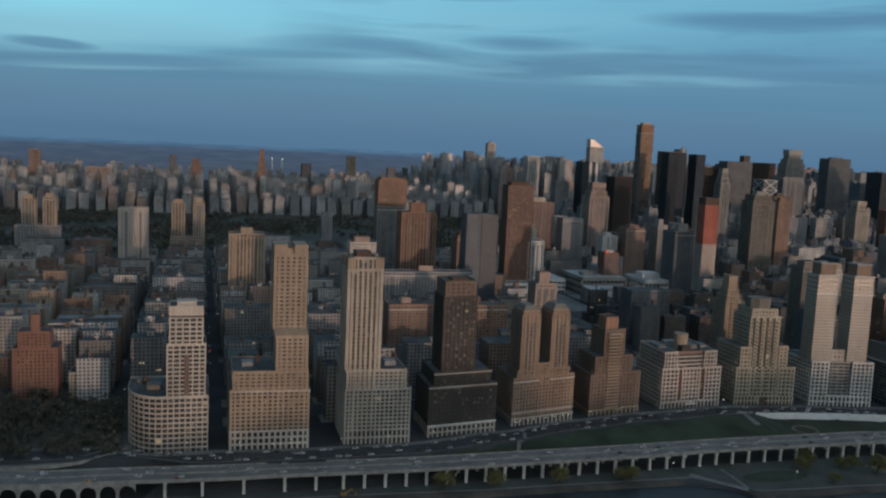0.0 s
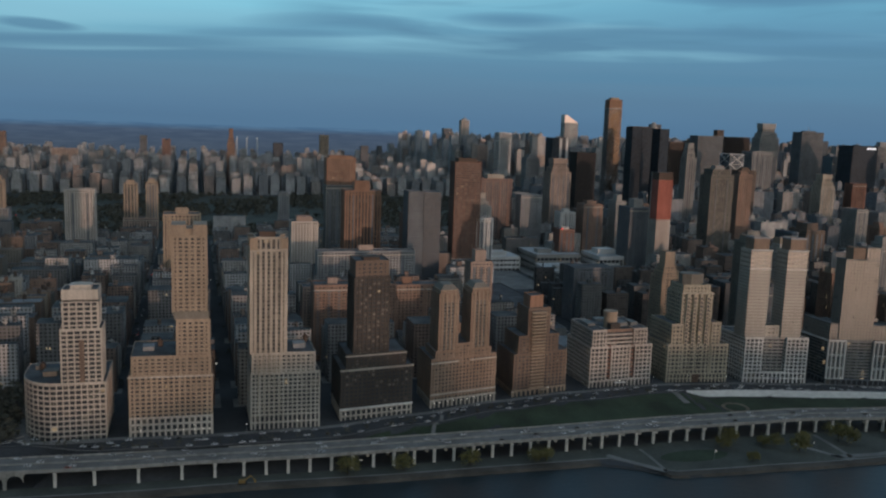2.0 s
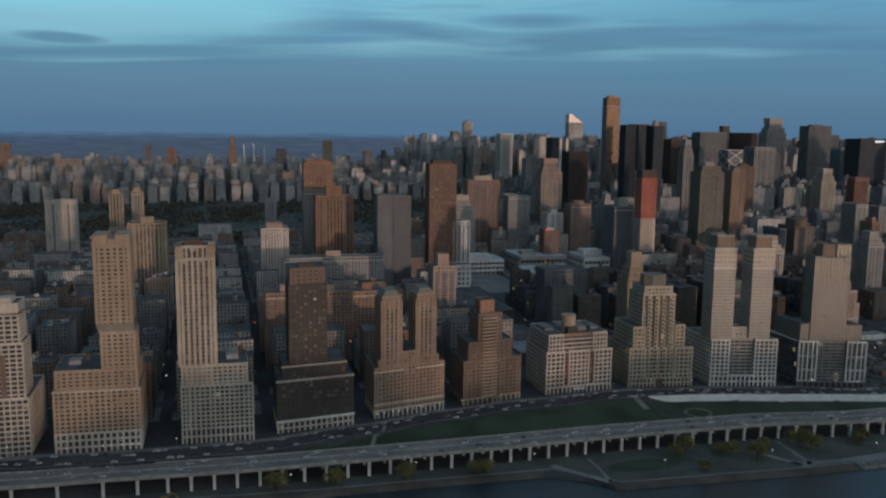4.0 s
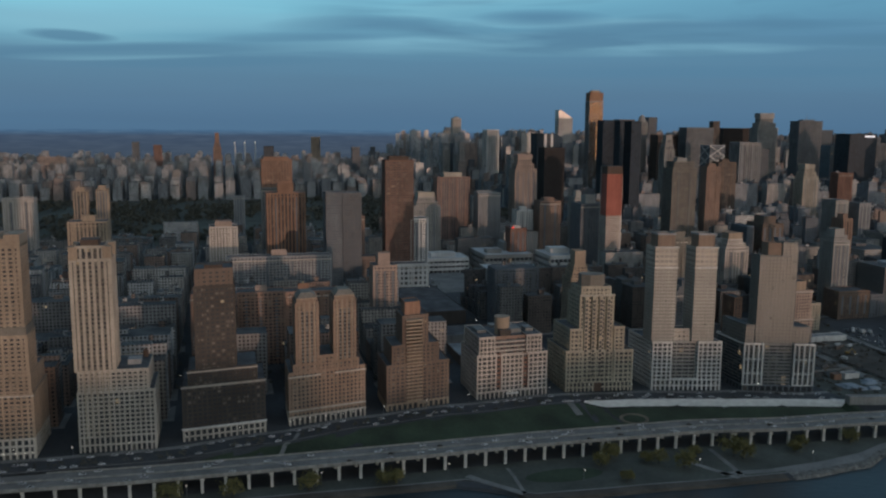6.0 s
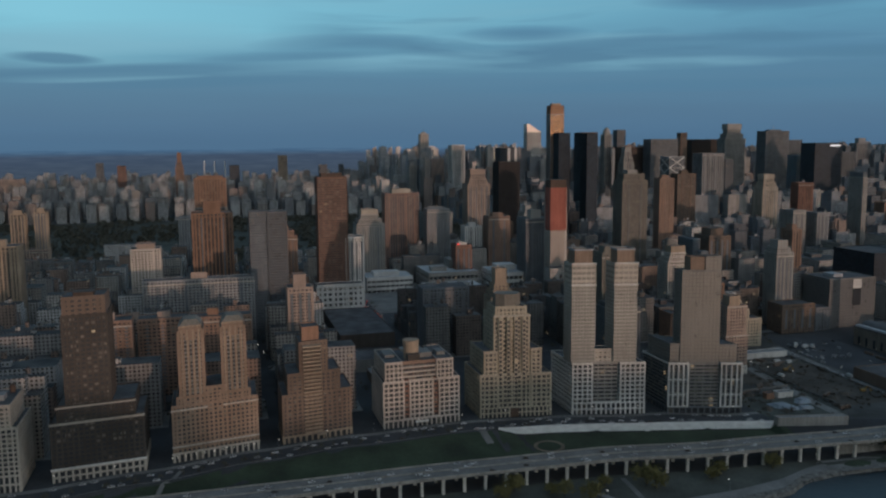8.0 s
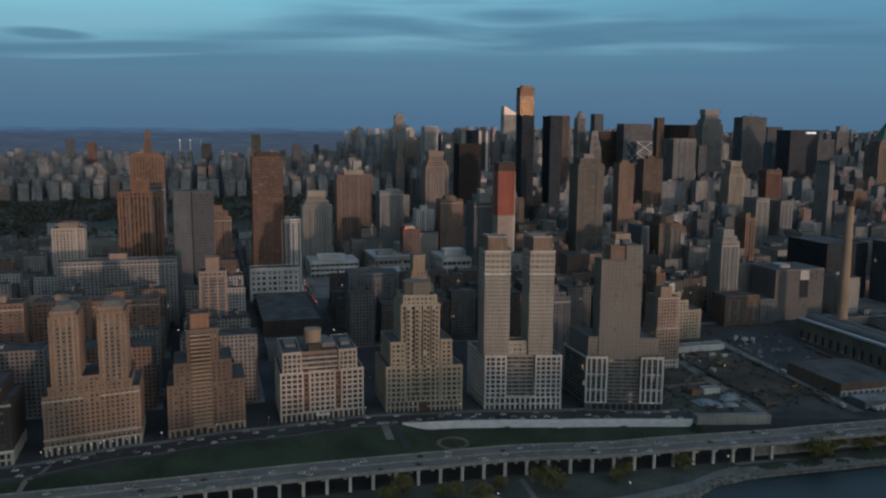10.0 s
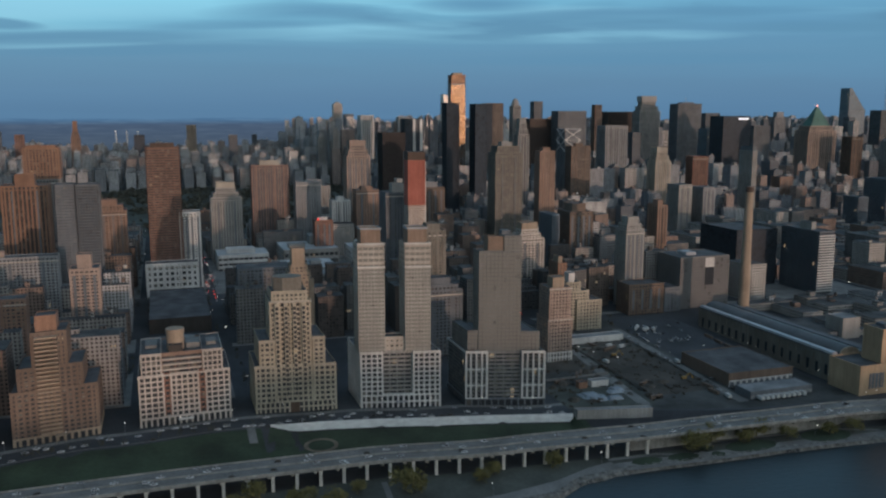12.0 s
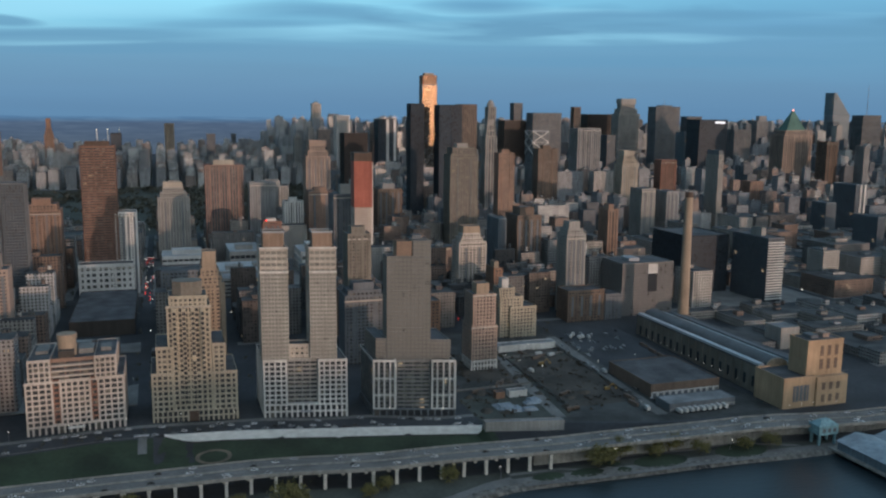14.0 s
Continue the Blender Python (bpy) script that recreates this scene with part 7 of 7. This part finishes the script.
def build_trees():
    kinds = [make_tree(1, 7.0, 10.5), make_tree(2, 5.6, 9.0), make_tree(3, 8.0, 11.5)]
    spots = [(563, 689), (598, 687), (606, 682), (620, 670), (569, 659), (669, 683), (674, 678), (410, 693), (259, 697), (402, 694), (732, 688), (882, 680), (889, 682), (929, 683), (963, 678), (886, 700),
             (575, 699), (300, 696), (350, 695), (720, 680), (905, 690), (945, 690), (1000, 676), (1020, 674), (775, 686), (640, 690)]
    rnd = random.Random(5)
    for i, (x, y) in enumerate(spots):
        m = pose(x, y, PARK_Z - 0.05, 0, 0, rnd.uniform(0, 360))
        if i < 3:
            kinds[i].matrix_basis = m
        else:
            k = copy_thing(kinds[i % 3], m @ Matrix.Diagonal((*[rnd.uniform(0.95, 1.4)] * 3, 1)))
    g = Geo()
    for k in range(620):
        x, y = rnd.uniform(-330, 28), rnd.uniform(760, 905)
        if y < highway(x) + DECK_W + 8 or (x > -20 and y > 880) or math.hypot(x + 30, (y - 795) * 1.6) < 18:
            continue
        leaf_cloud(g, rnd, x, y, ground_z(x, y) + 2, rnd.uniform(5.5, 9), rnd.uniform(9, 14), 130, 1.05)
    tagged(part("park_trees", g, WOODS), "dark leafless trees of the shore park", "trees", kind="stuff")
    g = Geo().add([(PARK[2] / 2, PARK[0] - 6, 13.25), (PARK[3] - 8, PARK[0] - 6, 13.25), (PARK[3] - 8, PARK[1] + 4, 13.25), (PARK[2] / 2, PARK[1] + 4, 13.25)], [(0, 1, 2, 3)])
    tagged(part("park_floor", g, surface("woodland_floor", (0.065, 0.068, 0.054), 0.95, 0.4, 0.1, 0.02, False)), "dark woodland floor of the great park", "park ground", kind="structure")
    g = Geo()
    for k in range(6200):
        x, y = rnd.uniform(-1500, 1030), rnd.uniform(PARK[0] + 6, PARK[1] - 8)
        if noise.noise((x * 0.006, y * 0.006, 0.3)) < -0.22:
            continue
        leaf_cloud(g, rnd, x, y, 13 + 2, rnd.uniform(6, 9), rnd.uniform(10, 16), 16, 3.2)
    tagged(part("park_woods", g, WOODS), "dark leafless woods of the great park", "woods", kind="stuff")
    g = Geo()
    for k in range(420):
        s = STREET_0 + BLOCK * rnd.randint(-3, 10)
        x, y = s + rnd.choice((-6.5, 6.5)), rnd.uniform(880, 1800)
        leaf_cloud(g, rnd, x, y, ground_z(x, y) + 2, 2.6, 6, 22, 0.9)
    for k in range(90):
        x = rnd.uniform(30, 640)
        leaf_cloud(g, rnd, x, front(x) - 25.5, base(x) + 2, 2.2, 5, 26, 0.6)
    scrub = Geo()
    for k in range(230):
        x, y = rnd.uniform(830, 966), rnd.uniform(752, 935)
        if k % 3 == 0:
            x, y = rnd.choice((828, 903, 967)) + rnd.uniform(-3, 3), rnd.uniform(760, 930)
        leaf_cloud(scrub, rnd, x, y, ground_z(x, y) + 0.2, rnd.uniform(1.5, 4.5), rnd.uniform(1.0, 3.5), 26, 0.6)
    tagged(part("scrub", scrub, foliage("dry_scrub", (0.035, 0.028, 0.020), (0.085, 0.062, 0.042))), "dry brown scrub over the bare lots", "scrub", kind="stuff")
    tagged(part("street_trees", g, WOODS), "bare street trees along the kerbs", "trees", kind="stuff")


build_trees()


# ---- cars ----
def make_car(colour, name):
    t = thing("car", name, "car", (0, 0, 0), "cars on the roads")
    paint = surface("car_" + colour, {"white": (0.75, 0.75, 0.75), "silver": (0.45, 0.46, 0.48), "black": (0.02, 0.02, 0.022), "yellow": (0.65, 0.38, 0.03), "red": (0.30, 0.03, 0.02)}[colour], 0.3, 0.05, 0.3, 0.1, False, 0.2, 0.0)
    g = Geo().prism([(-2.3, -0.9), (2.3, -0.9), (2.3, 0.9), (-2.3, 0.9)], 0.3, 0.85, [(-2.25, -0.85), (2.2, -0.85), (2.2, 0.85), (-2.25, 0.85)])
    part("body", g, paint, t)
    cabin = part("cabin", Geo().prism([(-1.7, -0.8), (1.0, -0.8), (1.0, 0.8), (-1.7, 0.8)], 0.851, 1.42, [(-1.2, -0.65), (0.4, -0.65), (0.4, 0.65), (-1.2, 0.65)]), surface("car_glass", (0.02, 0.022, 0.025), 0.1, 0.1, 0.3, 0.1, False, 0, 0), t)
    part("roof", Geo().box(-1.15, 0.35, -0.62, 0.62, 1.425, 1.46), paint, cabin)
    for x in (-1.4, 1.4):
        for y in (-0.85, 0.85):
            n = 10
            g = Geo()
            ring = [(x + 0.33 * math.cos(2 * math.pi * i / n), 0.33 + 0.33 * math.sin(2 * math.pi * i / n)) for i in range(n)]
            g.add([(a, y - 0.1, b) for a, b in ring] + [(a, y + 0.1, b) for a, b in ring], [tuple(range(n)), tuple(range(2 * n - 1, n - 1, -1))] + [(i, (i + 1) % n, n + (i + 1) % n, n + i) for i in range(n)])
            part("wheel", g, wall("black"), t)
    return t


def build_cars():
    rnd = random.Random(11)
    kinds = [make_car("white", "white saloon car on the road"), make_car("silver", "silver saloon car on the road"), make_car("black", "black saloon car on the road"), make_car("yellow", "yellow taxi on the road"), make_car("red", "dark red car on the road")]
    spots = []
    for lane, back in ((2.6, 0), (6.0, 0), (9.4, 0), (15.4, 1), (19.0, 1), (22.4, 1)):
        x = -250.0
        while x < 1250:
            x += rnd.uniform(22, 95)
            slope = (highway(x + 2) - highway(x - 2)) / 4
            spots.append((x, highway(x) + lane, DECK_Z + 0.01, math.degrees(math.atan(slope)) + 180 * back))
    x = -60.0
    while x < 815:
        x += rnd.uniform(3.6, 10.5)
        slope = (front(x + 2) - front(x - 2)) / 4
        side = rnd.choice((-22.6, -22.6, -7.4, -7.4, -18, -12))
        spots.append((x, front(x) + side, base(x) + 0.08, math.degrees(math.atan(slope))))
    for _ in range(26):
        y = rnd.uniform(745, 950)
        spots.append((967 + (y - 745) * 0.055 + rnd.choice((-1.5, 11.0)), y, ground_z(970, y) + 0.45, 90))
    for _ in range(22):
        x, y = rnd.uniform(988, 1055), rnd.choice((905, 911, 930, 936, 955, 961))
        spots.append((x, y, ground_z(x, y) + 0.31, 90))
    for s, y0, y1, n in ((582.5, 1220, 1560, 16), (14, 900, 1500, 12), (99.5, 900, 1200, 6)):
        for _ in range(n):
            y = rnd.uniform(y0, y1)
            spots.append((s + rnd.choice((-3, 3)), y, ground_z(s, y) + 0.05, 90))
    for i, (x, y, z, a) in enumerate(spots):
        k = i if i < 5 else rnd.choice((0, 0, 0, 0, 0, 1, 1, 1, 2))
        m = pose(x, y, z, 0, 0, a)
        if i < 5:
            kinds[i].matrix_basis = m
        else:
            copy_thing(kinds[k], m)


build_cars()


def build_trucks():
    rnd = random.Random(31)
    t = thing("truck", "white box truck parked in the yard", "truck", (0, 0, 0), "trucks in the yards")
    part("box", Geo().box(-4, 2.2, -1.2, 1.2, 1.0, 3.6), wall("white"), t)
    part("cab", Geo().prism([(2.3, -1.1), (4.2, -1.1), (4.2, 1.1), (2.3, 1.1)], 0.6, 2.7, [(2.3, -1.0), (3.7, -1.0), (3.7, 1.0), (2.3, 1.0)]), wall("steel"), t)
    for x in (-3, -1.8, 3.2):
        part("wheel", Geo().box(x - 0.5, x + 0.5, -1.15, 1.15, 0, 0.99), wall("black"), t)
    spots = [(1003, 945, 80), (1008, 948, 80), (1013, 944, 80), (996, 950, 60), (1002, 957, 70), (940, 905, 10), (950, 899, 20), (912, 862, 100), (975, 842, 85), (961, 747, 80)]
    spots += [(982 + 5.2 * i, 734.5 + rnd.uniform(-0.5, 0.5), 90) for i in range(9)]
    for i, (x, y, a) in enumerate(spots):
        m = pose(x, y, ground_z(x, y) + 0.4, 0, 0, a)
        if i == 0:
            t.matrix_basis = m
        else:
            copy_thing(t, m)


build_trucks()


# ---- lamps ----
def build_lamps():
    rnd = random.Random(3)
    t = thing("street_lamp", "slim grey street lamp with a lit head", "street lamp", (0, 0, 0), "street lamps")
    part("pole", Geo().drum(0, 0, 0.11, 0, 8.0, 8, 0.07), wall("grey"), t)
    arm = part("arm", Geo().bar((0, 0, 7.9), (0, 1.8, 8.3), 0.1), wall("grey"), t)
    part("lamp_head", Geo().box(-0.28, 0.28, 1.4, 2.3, 8.12, 8.42), WHITE_LAMP, arm, "lit lamp head")
    spots = []
    for x in range(40, 830, 38):
        spots.append((x, front(x) - 4.5, base(x) + 0.2))
    for x in range(270, 1080, 90):
        spots.append((x, lerp_table(SHORE, x) + 18 + rnd.uniform(0, 12), PARK_Z))
    for _ in range(9):
        x, y = rnd.uniform(895, 1060), rnd.uniform(735, 920)
        spots.append((x, y, ground_z(x, y)))
    for s in (14, 99.5, 180, 582.5, 662):
        for _ in range(7):
            y = rnd.uniform(880, 1700)
            spots.append((s + rnd.choice((-8, 8)), y, ground_z(s, y)))
    for i, (x, y, z) in enumerate(spots):
        m = pose(x, y, z, 0, 0, rnd.choice((0, 180)))
        if i == 0:
            t.matrix_basis = m
        else:
            copy_thing(t, m)
    g, r = Geo(), Geo()
    for _ in range(150):
        k = rnd.randint(-6, 40)
        y = rnd.uniform(900, 2300)
        x = STREET_0 + BLOCK * k + rnd.uniform(-7, 7)
        (g if rnd.random() < 0.7 else r).box(x - 0.5, x + 0.5, y - 0.5, y + 0.5, ground_z(x, y) + 0.8, ground_z(x, y) + 1.5)
    for _ in range(40):
        x, y = 582.5 + rnd.choice((-3.5, -1, 2.5, 5)), rnd.uniform(1230, 1560)
        (r if rnd.random() < 0.6 else g).box(x - 0.45, x + 0.45, y - 0.4, y + 0.4, ground_z(x, y) + 0.6, ground_z(x, y) + 1.2)
    tagged(part("headlights", g, WHITE_LAMP), "white headlights of cars in the far streets", "lights", kind="stuff")
    tagged(part("tail_lights", r, RED_LAMP), "red tail lights of cars in the far streets", "lights", kind="stuff")


build_lamps()


# ---- park paths, ring bed and site machine ----
def ribbon(name, label, pts, w, material, dz=0.2):
    g = Geo()
    n = len(pts)
    for i, (x, y) in enumerate(pts):
        a, b = pts[max(0, i - 1)], pts[min(n - 1, i + 1)]
        d = Vector((b[0] - a[0], b[1] - a[1])).normalized()
        g.v += [(x - d.y * w / 2, y + d.x * w / 2, ground_z(x - d.y * w / 2, y + d.x * w / 2) + dz), (x + d.y * w / 2, y - d.x * w / 2, ground_z(x + d.y * w / 2, y - d.x * w / 2) + dz)]
    g.f = [(2 * i, 2 * i + 1, 2 * i + 3, 2 * i + 2) for i in range(n - 1)]
    tagged(part(name, g, material), label, "path", kind="structure")


ring = [(630 + 11 * math.cos(i * math.pi / 16), 769 + 10.5 * math.sin(i * math.pi / 16)) for i in range(33)]
ribbon("ring_path", "sandy oval path round a planted bed", ring, 3.0, surface("sandy_path", (0.19, 0.155, 0.115), 0.95, 0.3, 0.5, 0.1, False))
ribbon("path", "pale stepped path up the lawn", [(583, 775), (583, 785), (583, 795), (584, 803)], 6, PAVING)
ribbon("path", "narrow pale path across the lawn", [(334, 742), (338, 750), (346, 758), (350, 770)], 3, PAVING)
ribbon("path", "pale path down to the shore", [(462, 694), (470, 682), (482, 668), (492, 656)], 6, PAVING)
ribbon("path", "narrow pale path to the jetty corner", [(494, 700), (494, 685), (493, 670), (492, 656)], 2.6, PAVING)
ribbon("path", "pale path down to the shore", [(626, 688), (634, 673), (643, 657), (650, 646)], 5, PAVING)
ribbon("path", "pale path down to the shore", [(659, 700), (658, 684), (656, 664), (654, 648)], 4, PAVING)
ribbon("path", "curved pale path by the shore", [(640, 655), (680, 652), (730, 656), (770, 664), (800, 676), (818, 680)], 6, PAVING)
ribbon("path", "winding pale path in the park", [(818, 686), (856, 685), (884, 674), (906, 692), (930, 692), (962, 688), (1000, 691), (1024, 680), (1045, 672)], 3.5, PAVING)
ribbon("path", "pale path along the stone shore", [(822, 668), (860, 665.5), (906, 664.5), (950, 664), (1020, 661)], 3.5, PAVING)
for x0, x1, y0, y1 in ((830, 855, 670, 682), (858, 884, 668, 681), (892, 904, 667, 676), (886, 902, 678, 689), (908, 952, 667, 687), (975, 1019, 665, 688), (500, 560, 668, 690)):
    strip("lawn", "dark green park lawn by the water", GRASS, x0, x1, lambda x, a=y0, b=y1, c=x0, d=x1: (a + b) / 2 - (b - a) / 2 * max(0.0, math.sin(math.pi * (x - c) / (d - c))) ** 0.5,
          lambda x, a=y0, b=y1, c=x0, d=x1: (a + b) / 2 + (b - a) / 2 * max(0.0, math.sin(math.pi * (x - c) / (d - c))) ** 0.5, 0.25, 4, category="lawn")


def build_digger(at, label):
    d = thing("excavator", label, "excavator", at)
    y = surface("yellow_machine_paint", (0.32, 0.20, 0.06), 0.5, 0.25, 0.5, 0.4, False)
    for s in (-1.3, 1.3):
        part("track", Geo().box(-3, 3, s - 0.4, s + 0.4, 0, 1.0), wall("black"), d)
    part("cab", Geo().box(-2.6, 1.8, -1.4, 1.4, 1.1, 3.0), y, d)
    boom = part("boom", Geo().bar((1.2, 0, 2.6), (5.5, 0, 5.6), 0.7), y, d)
    part("stick", Geo().bar((5.5, 0, 5.6), (8.5, 0, 2.0), 0.5), y, boom)
    part("bucket", Geo().box(7.9, 9.2, -0.7, 0.7, 0.6, 2.1), y, boom)


build_digger((186, 697, PARK_Z), "yellow excavator parked under the highway")
build_digger((930, 878, ground_z(930, 878) + 0.3), "yellow excavator working in the earth lot")
build_digger((955, 800, ground_z(955, 800) + 0.3), "yellow excavator standing in the earth lot")


def build_site_clutter():
    c = thing("container", "dull brown steel shipping container in the yard", "container", (0, 0, 0), "containers in the yards")
    body = part("box", Geo().box(-6, 6, -1.2, 1.2, 0.1, 2.7), wall("brown"), c)
    part("door", Geo().box(6.002, 6.1, -1.15, 1.15, 0.2, 2.6), wall("dim"), body)
    spots = [(934, 896, 12), (938, 900, 12), (926, 912, 100), (870, 838, 60), (876, 842, 60), (848, 826, 20), (958, 762, 95), (962, 776, 95), (1052, 870, 88), (1052, 886, 88), (1054, 905, 88), (915, 800, 30), (905, 765, 10)]
    for i, (x, y, a) in enumerate(spots):
        m = pose(x, y, ground_z(x, y) + 0.3, 0, 0, a)
        if i == 0:
            c.matrix_basis = m
        else:
            copy_thing(c, m)
    f = thing("site_fence", "low grey board fence round the building lot", "fence", (0, 0, 0), kind="structure")
    for a, b in (((905, 768), (905, 905)), ((905, 906), (966, 905)), ((966, 768), (968, 904)), ((985, 848), (1060, 848)), ((826, 832), (900, 834))):
        n = max(1, round(math.hypot(b[0] - a[0], b[1] - a[1]) / 12))
        for i in range(n):
            p = [a[k] + (b[k] - a[k]) * i / n for k in (0, 1)]
            q = [a[k] + (b[k] - a[k]) * (i + 0.96) / n for k in (0, 1)]
            part("panel", Geo().bar((*p, ground_z(*p) + 1.3), (*q, ground_z(*q) + 1.3), 0.15, 2.2), wall("slategrey"), f)


build_site_clutter()


# ---- red lamp on a roof, and stacks across the river ----
def build_beacons():
    t = thing("roof_sign", "small red lit sign on a roof", "sign", (743, 1421, 80.2))
    part("panel", Geo().box(0, 3, -0.2, 0.2, 0, 3), RED_LAMP, t)
    for x in (352, 396, 442):
        c = thing("stack", "slim striped power plant stack with a lamp", "stack", (x, 4150, 13))
        part("shaft", Geo().drum(0, 0, 3.2, 0, 140, 10, 2.2), wall("white"), c)
        part("lamp", Geo().box(-1.5, 1.5, -1.5, 1.5, 140, 143), WHITE_LAMP, c)


build_beacons()


# ---- opposite shore behind the camera, unseen, put there to shade the lower fronts ----
def build_far_shore():
    g = Geo()
    rnd = random.Random(9)
    for i in range(120):
        x = -3200 + i * 66
        # added rises, placed so their shade falls on the slim striped and pale south towers
        rise = 40 * math.exp(-((x - 900) / 75) ** 2) + 30 * math.exp(-((x - 1450) / 170) ** 2)
        h = 93 + rise + 12 * noise.noise((i * 0.13, 0.4, 0)) + rnd.choice((0, 0, 3, 6, 12))
        g.box(x, x + 66, -1700 - rnd.uniform(0, 60), -1500, -6, h)
    tagged(part("far_shore", g, SOIL), "unseen cliff of the opposite shore that shades the tower feet", "cliff", kind="structure")


build_far_shore()


# ---- far country ----
def build_backdrop():
    """The plain and low hills beyond the last blocks, out to the horizon; glowing, with painted haze."""
    m, n, l, p = nodes_of("far_country_haze")
    co = n.new("ShaderNodeTexCoord").outputs["Object"]
    sep = n.new("ShaderNodeSeparateXYZ")
    l.new(co, sep.inputs[0])
    # haze put into the glow colour: bluer and paler with height, nearly sky at the top
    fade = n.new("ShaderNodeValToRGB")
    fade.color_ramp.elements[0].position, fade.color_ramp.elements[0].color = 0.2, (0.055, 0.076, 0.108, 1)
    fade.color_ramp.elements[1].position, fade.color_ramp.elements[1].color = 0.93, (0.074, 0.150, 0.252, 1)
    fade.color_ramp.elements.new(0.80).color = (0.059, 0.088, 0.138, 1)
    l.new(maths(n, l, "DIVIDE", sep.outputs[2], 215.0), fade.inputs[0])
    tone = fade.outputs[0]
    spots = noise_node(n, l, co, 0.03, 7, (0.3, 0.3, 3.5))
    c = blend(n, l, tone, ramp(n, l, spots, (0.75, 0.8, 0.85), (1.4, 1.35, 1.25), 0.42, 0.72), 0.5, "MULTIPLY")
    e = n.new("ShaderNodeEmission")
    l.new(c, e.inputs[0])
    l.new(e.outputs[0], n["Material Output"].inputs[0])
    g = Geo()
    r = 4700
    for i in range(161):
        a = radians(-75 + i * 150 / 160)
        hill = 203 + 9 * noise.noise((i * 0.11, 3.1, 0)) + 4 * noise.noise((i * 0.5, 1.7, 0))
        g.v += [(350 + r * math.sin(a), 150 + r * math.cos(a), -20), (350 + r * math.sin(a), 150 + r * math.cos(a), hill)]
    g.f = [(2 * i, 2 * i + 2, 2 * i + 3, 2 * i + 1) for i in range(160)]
    tagged(part("backdrop", g, m), "glowing far suburbs and low hills with blue haze painted in", "distance", kind="structure")


build_backdrop()

# the plan above is drawn in units of 0.97 m
for ob in list(scene.objects):
    if ob.parent is None and ob.type in ("MESH", "EMPTY"):
        ob.matrix_basis = Matrix.Scale(0.97, 4) @ ob.matrix_basis
